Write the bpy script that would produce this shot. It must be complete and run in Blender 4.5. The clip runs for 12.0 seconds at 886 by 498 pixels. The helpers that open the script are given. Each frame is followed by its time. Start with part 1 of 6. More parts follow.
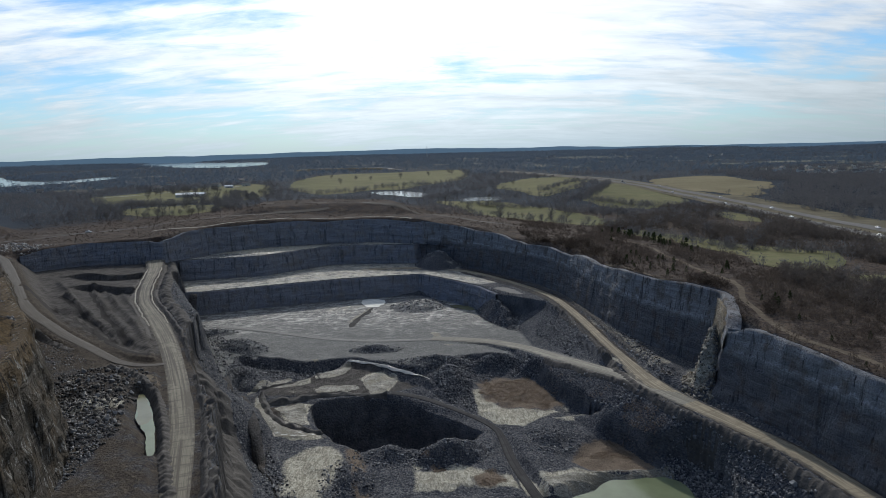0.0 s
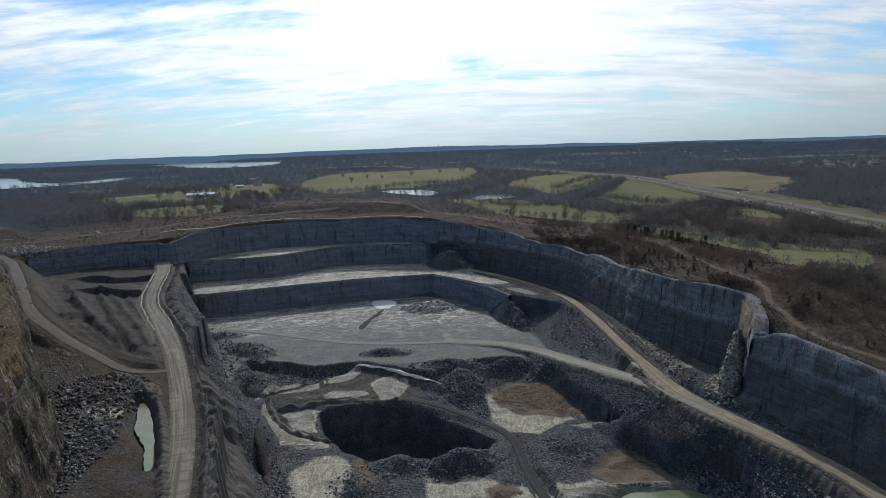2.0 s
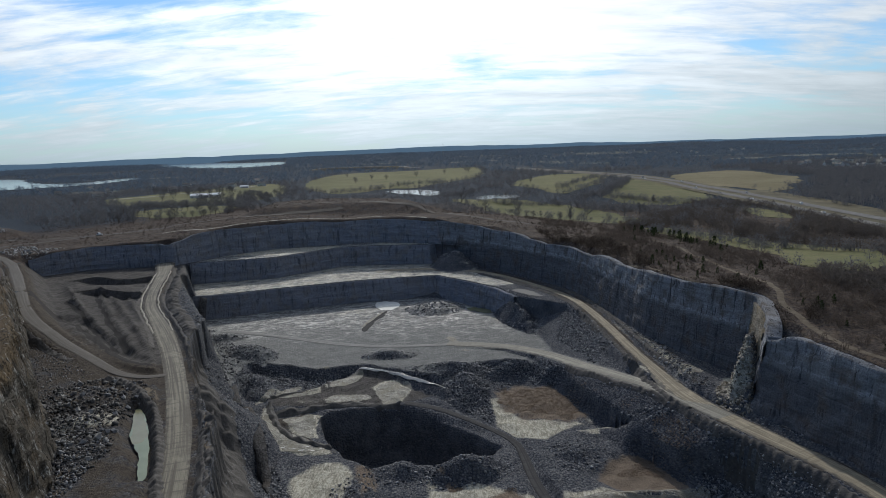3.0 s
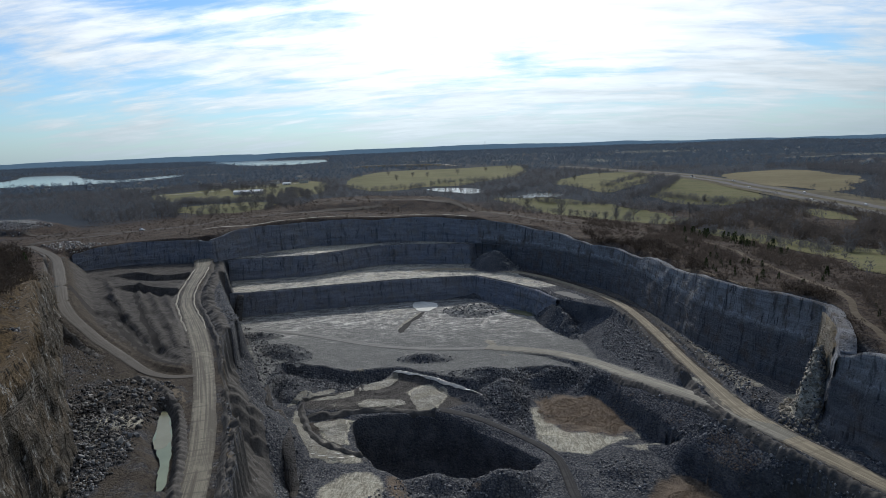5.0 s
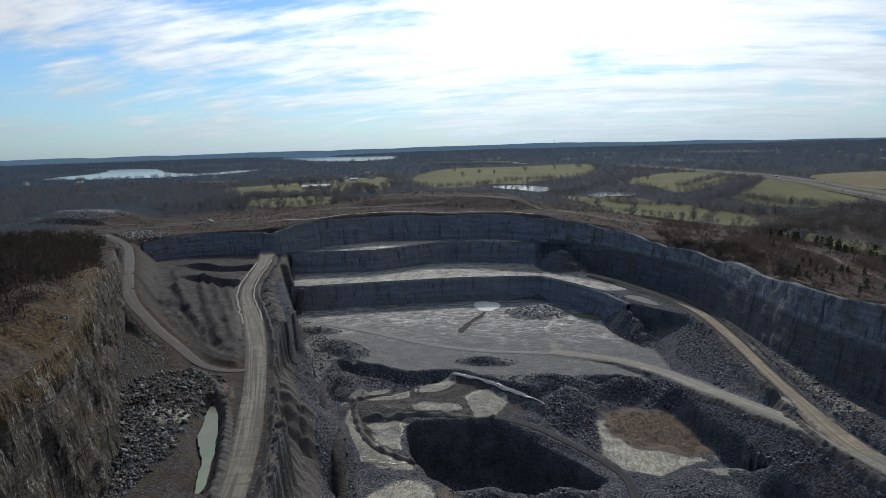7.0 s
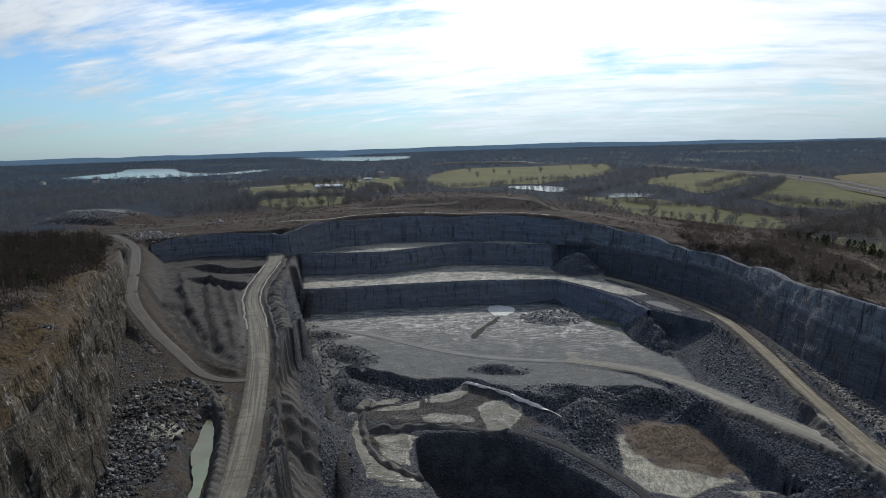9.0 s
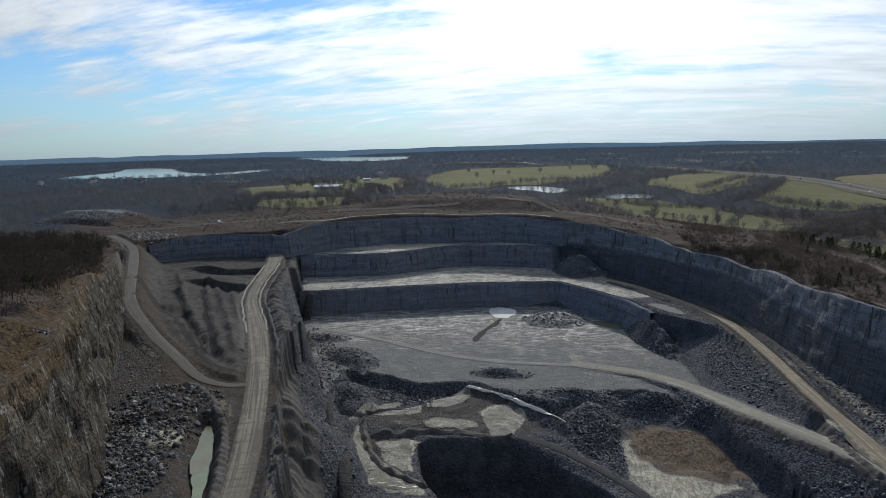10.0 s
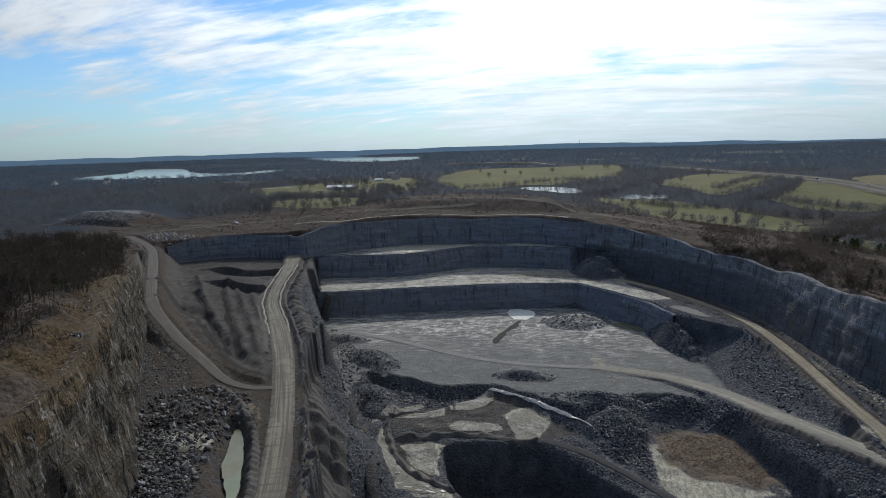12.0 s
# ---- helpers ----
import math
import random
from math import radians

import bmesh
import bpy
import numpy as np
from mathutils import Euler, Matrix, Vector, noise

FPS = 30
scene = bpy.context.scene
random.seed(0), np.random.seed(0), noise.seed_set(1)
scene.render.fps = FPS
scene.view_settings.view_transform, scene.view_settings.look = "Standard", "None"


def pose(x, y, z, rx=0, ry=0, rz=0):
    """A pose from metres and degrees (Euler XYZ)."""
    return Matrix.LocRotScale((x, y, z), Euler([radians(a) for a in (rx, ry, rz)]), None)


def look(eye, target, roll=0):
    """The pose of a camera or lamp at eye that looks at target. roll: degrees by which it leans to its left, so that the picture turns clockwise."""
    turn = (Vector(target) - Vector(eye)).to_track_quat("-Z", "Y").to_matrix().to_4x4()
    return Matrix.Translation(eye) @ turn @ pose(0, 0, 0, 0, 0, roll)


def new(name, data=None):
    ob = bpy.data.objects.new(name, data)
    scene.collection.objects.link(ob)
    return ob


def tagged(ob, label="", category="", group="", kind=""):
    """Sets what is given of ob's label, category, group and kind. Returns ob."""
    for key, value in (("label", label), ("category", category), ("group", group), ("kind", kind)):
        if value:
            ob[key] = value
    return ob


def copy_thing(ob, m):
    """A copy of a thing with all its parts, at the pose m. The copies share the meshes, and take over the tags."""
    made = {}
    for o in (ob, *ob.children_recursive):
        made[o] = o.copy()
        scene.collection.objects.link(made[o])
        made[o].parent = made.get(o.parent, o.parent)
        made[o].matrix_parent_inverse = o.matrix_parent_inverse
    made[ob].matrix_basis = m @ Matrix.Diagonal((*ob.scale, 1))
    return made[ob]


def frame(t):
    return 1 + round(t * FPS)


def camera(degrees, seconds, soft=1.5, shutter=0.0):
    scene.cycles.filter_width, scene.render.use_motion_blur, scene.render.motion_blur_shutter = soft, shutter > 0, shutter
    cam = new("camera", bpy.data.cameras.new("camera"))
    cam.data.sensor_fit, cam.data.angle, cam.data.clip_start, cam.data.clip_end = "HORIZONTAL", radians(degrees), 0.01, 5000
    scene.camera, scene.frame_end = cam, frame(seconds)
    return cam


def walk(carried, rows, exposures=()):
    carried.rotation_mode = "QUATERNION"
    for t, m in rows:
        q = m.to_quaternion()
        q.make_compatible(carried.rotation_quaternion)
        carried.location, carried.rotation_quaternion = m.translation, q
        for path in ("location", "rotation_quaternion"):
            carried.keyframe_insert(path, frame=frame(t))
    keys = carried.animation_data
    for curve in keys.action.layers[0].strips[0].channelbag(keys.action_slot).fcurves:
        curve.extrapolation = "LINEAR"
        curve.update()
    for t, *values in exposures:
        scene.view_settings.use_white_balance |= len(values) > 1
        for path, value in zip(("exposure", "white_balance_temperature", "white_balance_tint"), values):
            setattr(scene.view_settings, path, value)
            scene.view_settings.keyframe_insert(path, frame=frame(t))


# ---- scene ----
# ---- camera and flight ----
FLIGHT = [
    (0, 0.00, 0.00, 111.00, -0.000, -9.104, -1.611),
    (0.5, 0.19, 2.17, 111.00, 0.352, -9.164, -1.741),
    (1, 0.28, 4.50, 111.01, 0.720, -9.206, -1.856),
    (1.5, 0.42, 7.10, 110.95, 0.977, -9.255, -2.011),
    (2, 0.58, 9.89, 110.86, 1.154, -9.264, -2.146),
    (2.5, 0.75, 12.78, 110.66, 1.378, -9.249, -2.239),
    (3, 1.03, 15.80, 110.41, 1.600, -9.253, -2.314),
    (5, 1.44, 28.78, 109.05, 5.391, -9.259, -2.209),
    (5.5, 1.29, 32.22, 108.39, 6.953, -9.245, -2.078),
    (6, 1.29, 35.74, 107.56, 9.199, -9.249, -1.888),
    (6.5, 1.29, 39.37, 106.73, 10.729, -9.224, -1.774),
    (7, 1.14, 42.97, 106.24, 11.457, -9.219, -1.723),
    (9, -0.33, 55.67, 105.75, 12.806, -9.191, -1.702),
    (9.5, -1.27, 57.69, 105.86, 12.805, -9.139, -1.608),
    (10, -2.77, 58.67, 106.07, 12.645, -9.164, -1.585),
    (10.5, -4.48, 59.06, 106.24, 12.844, -9.187, -1.556),
    (11, -6.15, 59.21, 106.38, 13.146, -9.208, -1.539),
    (11.5, -7.78, 59.20, 106.56, 13.362, -9.213, -1.569),
    (12, -9.27, 59.12, 106.72, 13.448, -9.138, -1.667),
]  # seconds, x, y, z, heading, pitch, lean
cam = camera(70.49, 12.0, soft=0.85)
walk(cam, [(t, pose(x, y, z, 90 + pitch, 0, yaw) @ pose(0, 0, 0, 0, 0, roll)) for t, x, y, z, yaw, pitch, roll in FLIGHT],
     [(0, 0.0, 6150, 10), (12, 0.0, 6150, 10)])

# ---- daylight: a low winter sun ahead, thin high cloud ----
SUN_AZIMUTH, SUN_HEIGHT = radians(-4.0), radians(33.0)  # from +y towards +x; above the horizon
TO_SUN = Vector((math.sin(SUN_AZIMUTH) * math.cos(SUN_HEIGHT), math.cos(SUN_AZIMUTH) * math.cos(SUN_HEIGHT), math.sin(SUN_HEIGHT)))
scene.view_settings.exposure = 0.0
sun_data = bpy.data.lights.new("sun", "SUN")
sun_data.energy, sun_data.angle, sun_data.color = 2.45, radians(0.6), (1.0, 0.93, 0.82)
sun = new("sun", sun_data)
sun.matrix_world = look(TO_SUN * 900, (0, 0, 0))

world = bpy.data.worlds.new("winter_sky")
scene.world = world
world.use_nodes = True
wt = world.node_tree
wt.nodes.clear()


def wnode(kind, **values):
    n = wt.nodes.new(kind)
    for key, value in values.items():
        n.inputs[key.replace("_", " ")].default_value = value
    return n


def wmath(op, a, b=None, c=None, clamp=False):
    n = wt.nodes.new("ShaderNodeMath")
    n.operation, n.use_clamp = op, clamp
    for i, v in enumerate((a, b, c)):
        if v is None:
            continue
        if isinstance(v, (int, float)):
            n.inputs[i].default_value = v
        else:
            wt.links.new(v, n.inputs[i])
    return n.outputs[0]


sky = wt.nodes.new("ShaderNodeTexSky")
sky.sky_type, sky.sun_disc = "NISHITA", False
sky.sun_elevation, sky.sun_rotation = SUN_HEIGHT, SUN_AZIMUTH
sky.air_density, sky.dust_density, sky.ozone_density = 1.0, 0.3, 2.5
coord = wt.nodes.new("ShaderNodeTexCoord")
axes = wt.nodes.new("ShaderNodeSeparateXYZ")
wt.links.new(coord.outputs["Generated"], axes.inputs[0])
rise = wmath("MAXIMUM", wmath("ADD", axes.outputs[2], 0.20), 0.02)
flat = wt.nodes.new("ShaderNodeCombineXYZ")
wt.links.new(wmath("DIVIDE", axes.outputs[0], rise), flat.inputs[0])
wt.links.new(wmath("DIVIDE", axes.outputs[1], rise), flat.inputs[1])


def cloud_noise(scale, stretch, turn, detail, distortion, offset):
    m = wt.nodes.new("ShaderNodeMapping")
    m.inputs["Scale"].default_value, m.inputs["Rotation"].default_value, m.inputs["Location"].default_value = stretch, (0, 0, radians(turn)), offset
    wt.links.new(flat.outputs[0], m.inputs[0])
    n = wnode("ShaderNodeTexNoise", Scale=scale, Detail=detail, Roughness=0.58, Distortion=distortion)
    wt.links.new(m.outputs[0], n.inputs["Vector"])
    return n.outputs[0]


veil = cloud_noise(1.15, (0.8, 1.25, 1), 6, 10, 0.35, (2.9, 0.7, 0))
wisp = cloud_noise(3.0, (0.55, 1.7, 1), 7, 10, 0.5, (5.1, 1.7, 0))
tuft_cloud = cloud_noise(7.5, (0.6, 1.5, 1), 4, 8, 0.6, (1.3, 4.2, 0))
cover = wmath("ADD", wmath("MULTIPLY", veil, 0.56), wmath("ADD", wmath("MULTIPLY", wisp, 0.32), wmath("MULTIPLY", tuft_cloud, 0.12)))
toward = wt.nodes.new("ShaderNodeVectorMath")
toward.operation = "DOT_PRODUCT"
wt.links.new(coord.outputs["Generated"], toward.inputs[0])
toward.inputs[1].default_value = TO_SUN
glow = wmath("MAXIMUM", toward.outputs["Value"], 0.0)
# the cloud bank lies a little to the east
cover = wmath("ADD", cover, wmath("MULTIPLY", axes.outputs[0], 0.06))
# thin cloud scatters forwards: denser-looking and brighter towards the sun
cover = wmath("ADD", cover, wmath("MULTIPLY", wmath("POWER", glow, 6.0), 0.17))
span = wt.nodes.new("ShaderNodeMapRange")
span.interpolation_type = "SMOOTHSTEP"
span.inputs["From Min"].default_value, span.inputs["From Max"].default_value = 0.435, 0.595
wt.links.new(cover, span.inputs["Value"])
light = wmath("ADD", wmath("ADD", 2.3, wmath("MULTIPLY", wmath("POWER", glow, 2.2), 7.8)), wmath("MULTIPLY", wmath("POWER", glow, 10.0), 8.0))
light = wmath("MULTIPLY", light, wmath("ADD", 0.34, wmath("ADD", wmath("MULTIPLY", wisp, 0.85), wmath("MULTIPLY", tuft_cloud, 0.45))))
tone = wt.nodes.new("ShaderNodeVectorMath")
tone.operation = "SCALE"
tone.inputs[0].default_value = (0.975, 1.0, 1.0)
wt.links.new(light, tone.inputs["Scale"])
blend = wt.nodes.new("ShaderNodeMix")
blend.data_type = "RGBA"
wt.links.new(wmath("MULTIPLY", span.outputs[0], 0.92), blend.inputs["Factor"])
blue = wt.nodes.new("ShaderNodeVectorMath")
blue.operation = "MULTIPLY"
blue.inputs[1].default_value = (0.56, 0.77, 0.95)
wt.links.new(sky.outputs[0], blue.inputs[0])
wt.links.new(blue.outputs[0], blend.inputs["A"])
wt.links.new(tone.outputs[0], blend.inputs["B"])
# pale haze low over the horizon
haze = wt.nodes.new("ShaderNodeMix")
haze.data_type = "RGBA"
wt.links.new(wmath("MULTIPLY", wmath("POWER", 2.718, wmath("MULTIPLY", wmath("MAXIMUM", axes.outputs[2], 0.0), -13.0)), 0.8), haze.inputs["Factor"])
wt.links.new(blend.outputs["Result"], haze.inputs["A"])
pall = wt.nodes.new("ShaderNodeVectorMath")
pall.operation = "SCALE"
pall.inputs[0].default_value = (0.71, 0.90, 1.0)
wt.links.new(wmath("ADD", 1.8, wmath("MULTIPLY", wmath("POWER", glow, 2.0), 5.6)), pall.inputs["Scale"])
wt.links.new(pall.outputs[0], haze.inputs["B"])
back = wnode("ShaderNodeBackground", Strength=0.114)
wt.links.new(haze.outputs["Result"], back.inputs["Color"])
wout = wt.nodes.new("ShaderNodeOutputWorld")
wt.links.new(back.outputs[0], wout.inputs["Surface"])
# ---- the lie of the land: plan and heights in metres, quarry floor at 0 ----
def hash01(i, j, seed):
    n = np.sin(i * 127.1 + j * 311.7 + seed * 74.7) * 43758.5453
    return n - np.floor(n)


def vnoise(x, y, seed=0):
    """Smooth value noise, -1 to 1, with cells one unit wide."""
    i, j = np.floor(x), np.floor(y)
    u, v = x - i, y - j
    u, v = u * u * (3 - 2 * u), v * v * (3 - 2 * v)
    a, b = hash01(i, j, seed), hash01(i + 1, j, seed)
    c, d = hash01(i, j + 1, seed), hash01(i + 1, j + 1, seed)
    return 2 * ((a * (1 - u) + b * u) * (1 - v) + (c * (1 - u) + d * u) * v) - 1


def fbm(x, y, size, octaves=4, seed=0):
    total, gain = 0.0, 0.5
    for k in range(octaves):
        total = total + gain * vnoise(x / size + 17.3 * k, y / size - 9.1 * k, seed + k)
        size, gain = size * 0.5, gain * 0.5
    return total


def ridged(x, y, size, octaves=3, seed=0):
    total, gain = 0.0, 0.55
    for k in range(octaves):
        total = total + gain * (1 - 2 * np.abs(vnoise(x / size + 5.7 * k, y / size + 3.3 * k, seed + k)))
        size, gain = size * 0.5, gain * 0.5
    return total


def edge_distance(x, y, line, closed=True):
    """Distance to a line of (x, y, ...) points, the height carried along it, the length along it, and which points lie inside it."""
    pts = list(line) + ([line[0]] if closed else [])
    best = np.full(np.shape(x), 1e9)
    height, along = np.zeros(np.shape(x)), np.zeros(np.shape(x))
    inside = np.zeros(np.shape(x), bool)
    run = 0.0
    for a, b in zip(pts, pts[1:]):
        dx, dy = b[0] - a[0], b[1] - a[1]
        span = math.hypot(dx, dy) + 1e-9
        t = np.clip(((x - a[0]) * dx + (y - a[1]) * dy) / span**2, 0, 1)
        d = np.hypot(x - a[0] - t * dx, y - a[1] - t * dy)
        near = d < best
        best = np.where(near, d, best)
        if len(a) > 2:
            height = np.where(near, a[2] + t * (b[2] - a[2]), height)
        along = np.where(near, run + t * span, along)
        cross = (a[1] > y) != (b[1] > y)
        if dy:
            inside ^= cross & (x < a[0] + dx * (y - a[1]) / dy)
        run += span
    return best, height, along, inside


def signed(x, y, line):
    """Distance outside a closed outline; negative inside it."""
    d, _, _, inside = edge_distance(x, y, line)
    return np.where(inside, -d, d)


# Heights of the natural ground round the pit
PLAIN = [(119, 262, 50), (108, 222, 43.5), (114, 200, 43), (124, 165, 43), (97, 350, 45), (90, 398, 42), (64, 460, 44), (20, 515, 48), (-30, 560, 52),
         (-190, 560, 54), (-290, 510, 48), (-310, 430, 46), (-420, 500, 48), (118, 400, 47), (150, 520, 36), (185, 420, 37), (165, 320, 43), (144, 667, 31), (78, 704, 34),
         (280, 1060, 46), (280, 600, 40), (-117, 990, 43), (-282, 780, 54), (-500, 620, 48), (-150, 190, 71), (-172, 222, 66), (-205, 275, 57),
         (-255, 350, 50), (-150, 140, 70), (0, 0, 44), (150, 60, 47), (-120, 40, 68), (400, 300, 42), (-350, 250, 74), (-400, 60, 76)]

POND_A = [(-123, 1036), (-99, 1062), (-53, 1046), (-15, 965), (-36, 905), (-62, 950), (-92, 985)]
POND_B = [(27, 893), (54, 915), (88, 880), (74, 836), (48, 850), (27, 835)]
LAKE_NORTH = [(-1780, 3680), (-1900, 4280), (-1915, 4660), (-1240, 3580), (-930, 3460), (-680, 2445), (-745, 2270), (-840, 2290), (-985, 2430), (-1350, 2980)]
LAKE_WEST = [(-1380, 1460), (-1490, 1690), (-1650, 2040), (-2060, 2570), (-1716, 2470), (-1320, 1910), (-1040, 1690), (-1056, 1880), (-1050, 2090), (-890, 1650), (-990, 1500), (-1090, 1460), (-1240, 1450)]

# Feet of the cliffs, as outlines of the levels they surround
RIGHT_FOOT = [(124, 100), (121, 160), (116, 183), (107.5, 212), (102.5, 225.5), (108, 241), (112.5, 257), (98.5, 292), (91, 315), (86, 350), (79, 395), (70, 425), (48, 462), (30, 490), (4, 518), (-20, 536)]
FAR_FOOT = [(-20, 536), (-70, 553), (-112, 548), (-155, 537), (-190, 508), (-213, 472), (-272, 469), (-302, 442)]
YARD = [(-121, 249), (-129, 250), (-147, 264), (-169, 284), (-195, 308), (-224, 338), (-255, 377), (-294, 428), (-292, 454), (-214, 468), (-198, 425), (-184, 385), (-166, 348), (-146, 318), (-130, 292), (-118, 270)]
YARD_STEPS = [[(-242, 420), (-226, 414), (-213, 413), (-205, 418)], [(-216, 382), (-208, 376), (-193, 371), (-185, 373)]]
YARD_RIDGES = [[(-236, 352), (-213, 333), (-192, 316), (-170, 293), (-152, 273)], [(-222, 360), (-197, 332), (-178, 308), (-160, 287), (-142, 267)], [(-219, 384), (-198, 352), (-178, 322), (-156, 292), (-138, 268)],
               [(-205, 372), (-186, 345), (-166, 316), (-148, 290), (-134, 270)], [(-262, 396), (-242, 372), (-234, 356)], [(-250, 400), (-228, 372), (-206, 342)], [(-190, 362), (-172, 336), (-156, 314), (-140, 290)]]
YARD_GULLY = [(-232, 346), (-207, 326), (-186, 310.5), (-162.5, 286), (-147, 269), (-132, 255), (-120, 249)]
LEFT_FOOT = [(-300, 400), (-262, 372), (-234, 333), (-198, 284), (-155, 226), (-114, 174), (-100, 148), (-88, 116), (-88, 60), (-88, -80)]
TOP_PIT = RIGHT_FOOT + FAR_FOOT[1:] + LEFT_FOOT + [(124, -80)]
BENCH_TWO_FOOT = [(-24, 526), (-72, 531), (-97, 529), (-142, 489), (-203, 476)]
RIDGE_FOOT = [(-192, 452), (-158, 383), (-114, 304), (-90, 257), (-74, 224), (-61, 203), (-50, 175), (-40, 147), (-34, 100), (-34, -80)]
SHELF_PIT = RIGHT_FOOT + BENCH_TWO_FOOT + RIDGE_FOOT + [(124, -80)]
BENCH_ONE_FOOT = [(66, 300), (66, 350), (60, 378), (33, 402), (22, 428), (2, 452), (-19, 474), (-70, 466), (-133, 446), (-182, 427)]
FLOOR_PIT = BENCH_ONE_FOOT + RIDGE_FOOT[1:] + [(80, -80), (84, 150), (82, 200), (76, 250)]
CREEK_PIT = [(-112, 333), (-74, 318), (-52, 324), (-32, 314), (-11, 304), (3, 318), (22, 326), (38, 317), (50, 300), (58, 276),
             (68, 254), (82, 226), (90, 190), (100, 140), (104, -80), (-34, -80), (-40, 147), (-50, 175), (-61, 203), (-74, 224), (-90, 257), (-104, 286)]
REED_ONE = [(13, 284), (16, 300), (28, 308), (43, 304), (54, 290), (57, 276), (66, 262), (75, 243), (70, 246), (56, 258), (50, 262), (40, 257), (32, 250), (18, 254), (13, 263)]
REED_TWO = [(48, 220), (61, 236), (71, 239), (80, 232), (84, 221), (83, 213), (69, 214), (52, 214)]
PLATEAU = [(-94, 297), (-84, 306), (-66, 312), (-52, 322), (-46, 322), (-14, 288), (-26, 279), (-58, 279), (-84, 279)]
LOW_PANS = [(-91, 283), (-83, 274), (-70, 277), (-61, 273), (-61, 256), (-53, 245), (-47, 240), (-52, 236), (-68, 236), (-81, 250), (-88, 264)]
SUMP = [(-60, 270), (-50, 272), (-37, 274), (-27, 273.5), (-20, 271), (-7, 261), (5, 250), (12, 243), (9, 238), (-3, 235), (-15, 230), (-30, 228), (-43, 236), (-51, 245), (-56, 257)]

# Haul roads: centre lines with heights
ROAD_WEST = [(-45, 85, 27), (-58, 115, 28), (-67.3, 142, 28.7), (-75.3, 165, 29), (-82.3, 184, 29), (-94.9, 212, 29.1), (-106.4, 236, 29.4), (-117.2, 257, 29.5), (-126.3, 274, 29.6),
             (-139.4, 297, 29.9), (-156.5, 324, 30.5), (-168.1, 342, 31), (-179.7, 368, 31.8), (-190.4, 398, 32.6), (-203, 435, 33.3), (-216, 464, 34)]
ROAD_WEST_WIDTH = [(0, 9.2), (140, 9.0), (185, 9.6), (225, 10.6), (265, 8.4), (290, 7.2), (320, 6.8), (350, 7.8), (385, 11), (420, 14)]  # metres along, width
ROAD_EAST = [(-60, 500, 16), (-16, 500, 16), (20, 481, 16), (55, 428, 15), (70, 395, 15), (76, 350, 14.5), (79, 299, 14), (81.5, 272, 14), (83, 247, 14), (88.5, 228, 14), (99.4, 204.7, 14), (108, 186, 14), (112.5, 170, 13.6), (118, 140, 13.3), (121, 110, 13)]
ROAD_RAMP = [(-8, 358, 0.2), (23, 350, 0.6), (42, 332, 2.2), (54, 304, 6), (63, 282, 9.5), (72, 263, 12), (80, 247, 13.8), (86, 233, 14), (91, 223, 14)]
ROAD_CLIFF = [(-110, 240, 29.4), (-119, 237, 29.6), (-131, 241, 30), (-140, 248.3, 30.6), (-153.6, 259.5, 31.5), (-169.2, 271.4, 32.7), (-187.3, 286.2, 35.1), (-204.4, 301.2, 37), (-220.9, 319.3, 39), (-244.2, 351, 40.6), (-279, 397, 41.4), (-303.6, 428.5, 43.4), (-326, 446, 46), (-350, 462, 47.5)]
SUMP_RAMP = [(-26, 279.5, -1.3), (-12, 275.5, -2.2), (2.1, 265, -3.5), (14, 255, -4.7), (20.7, 247, -5.6), (22.4, 237, -6.2), (24, 222, -6.9), (27.5, 208, -7.7), (31, 196, -8.4)]


def plain(x, y):
    """The ground as it lay before the quarry, with hills towards the horizon."""
    top, weight = 0.0, 1e-9
    for px, py, pz in PLAIN:
        w = 1.0 / (((x - px) ** 2 + (y - py) ** 2) / 90.0**2 + 0.12) ** 1.6
        top, weight = top + w * pz, weight + w
    r = np.hypot(x, y)
    near = np.clip((1500 - r) / 900, 0, 1)
    level = near * top / weight + (1 - near) * (np.interp(r, [0, 1500, 2200, 3600, 4600, 6000], [42, 45, 51, 61, 68, 73]) + 4 * fbm(x, y, 700, 2, 5))
    east = np.clip(0.5 + x / (0.9 * np.abs(y) + 900), 0, 1)
    level = level + np.clip((r - 3900) / 900, 0, 1) * (np.interp(east, [0, 0.5, 0.8, 1], [6, 10, -2, -10]) + 10 * fbm(x, y, 900, 3, 11)) + np.clip((r - 1500) / 1500, 0, 1) * (5 + 10 * east) * (0.3 + 1.6 * fbm(x, y, 800, 3, 15))
    level = level + 3 * np.exp(-((x - 840) ** 2 + (y - 1330) ** 2) / 260.0**2)
    ripple = 1.2 * fbm(x, y, 60, 3, 3) * np.clip(r / 200, 0, 1) * np.clip((1600 - r) / 500, 0, 1)
    level = level + 1.6 * ripple
    for shore, water, bank in ((LAKE_NORTH, 66.0, 260), (LAKE_WEST, 52.0, 260), (POND_A, 43.0, 50), (POND_B, 41.0, 50)):
        d = np.clip(signed(x, y, shore) / bank, 0, 1)
        level = np.where(d < 1, (water - 1.5) * (1 - d) + level * d, level)
    return level



def carve(h, x, y, outline, level, slope, ragged=0.6, reach=1e9):
    d = signed(x + ragged * fbm(x, y, 7, 2, 21), y + ragged * fbm(x, y, 7, 2, 31), outline)
    return np.where(d < reach, np.minimum(h, level + np.maximum(d, 0) * slope), h)


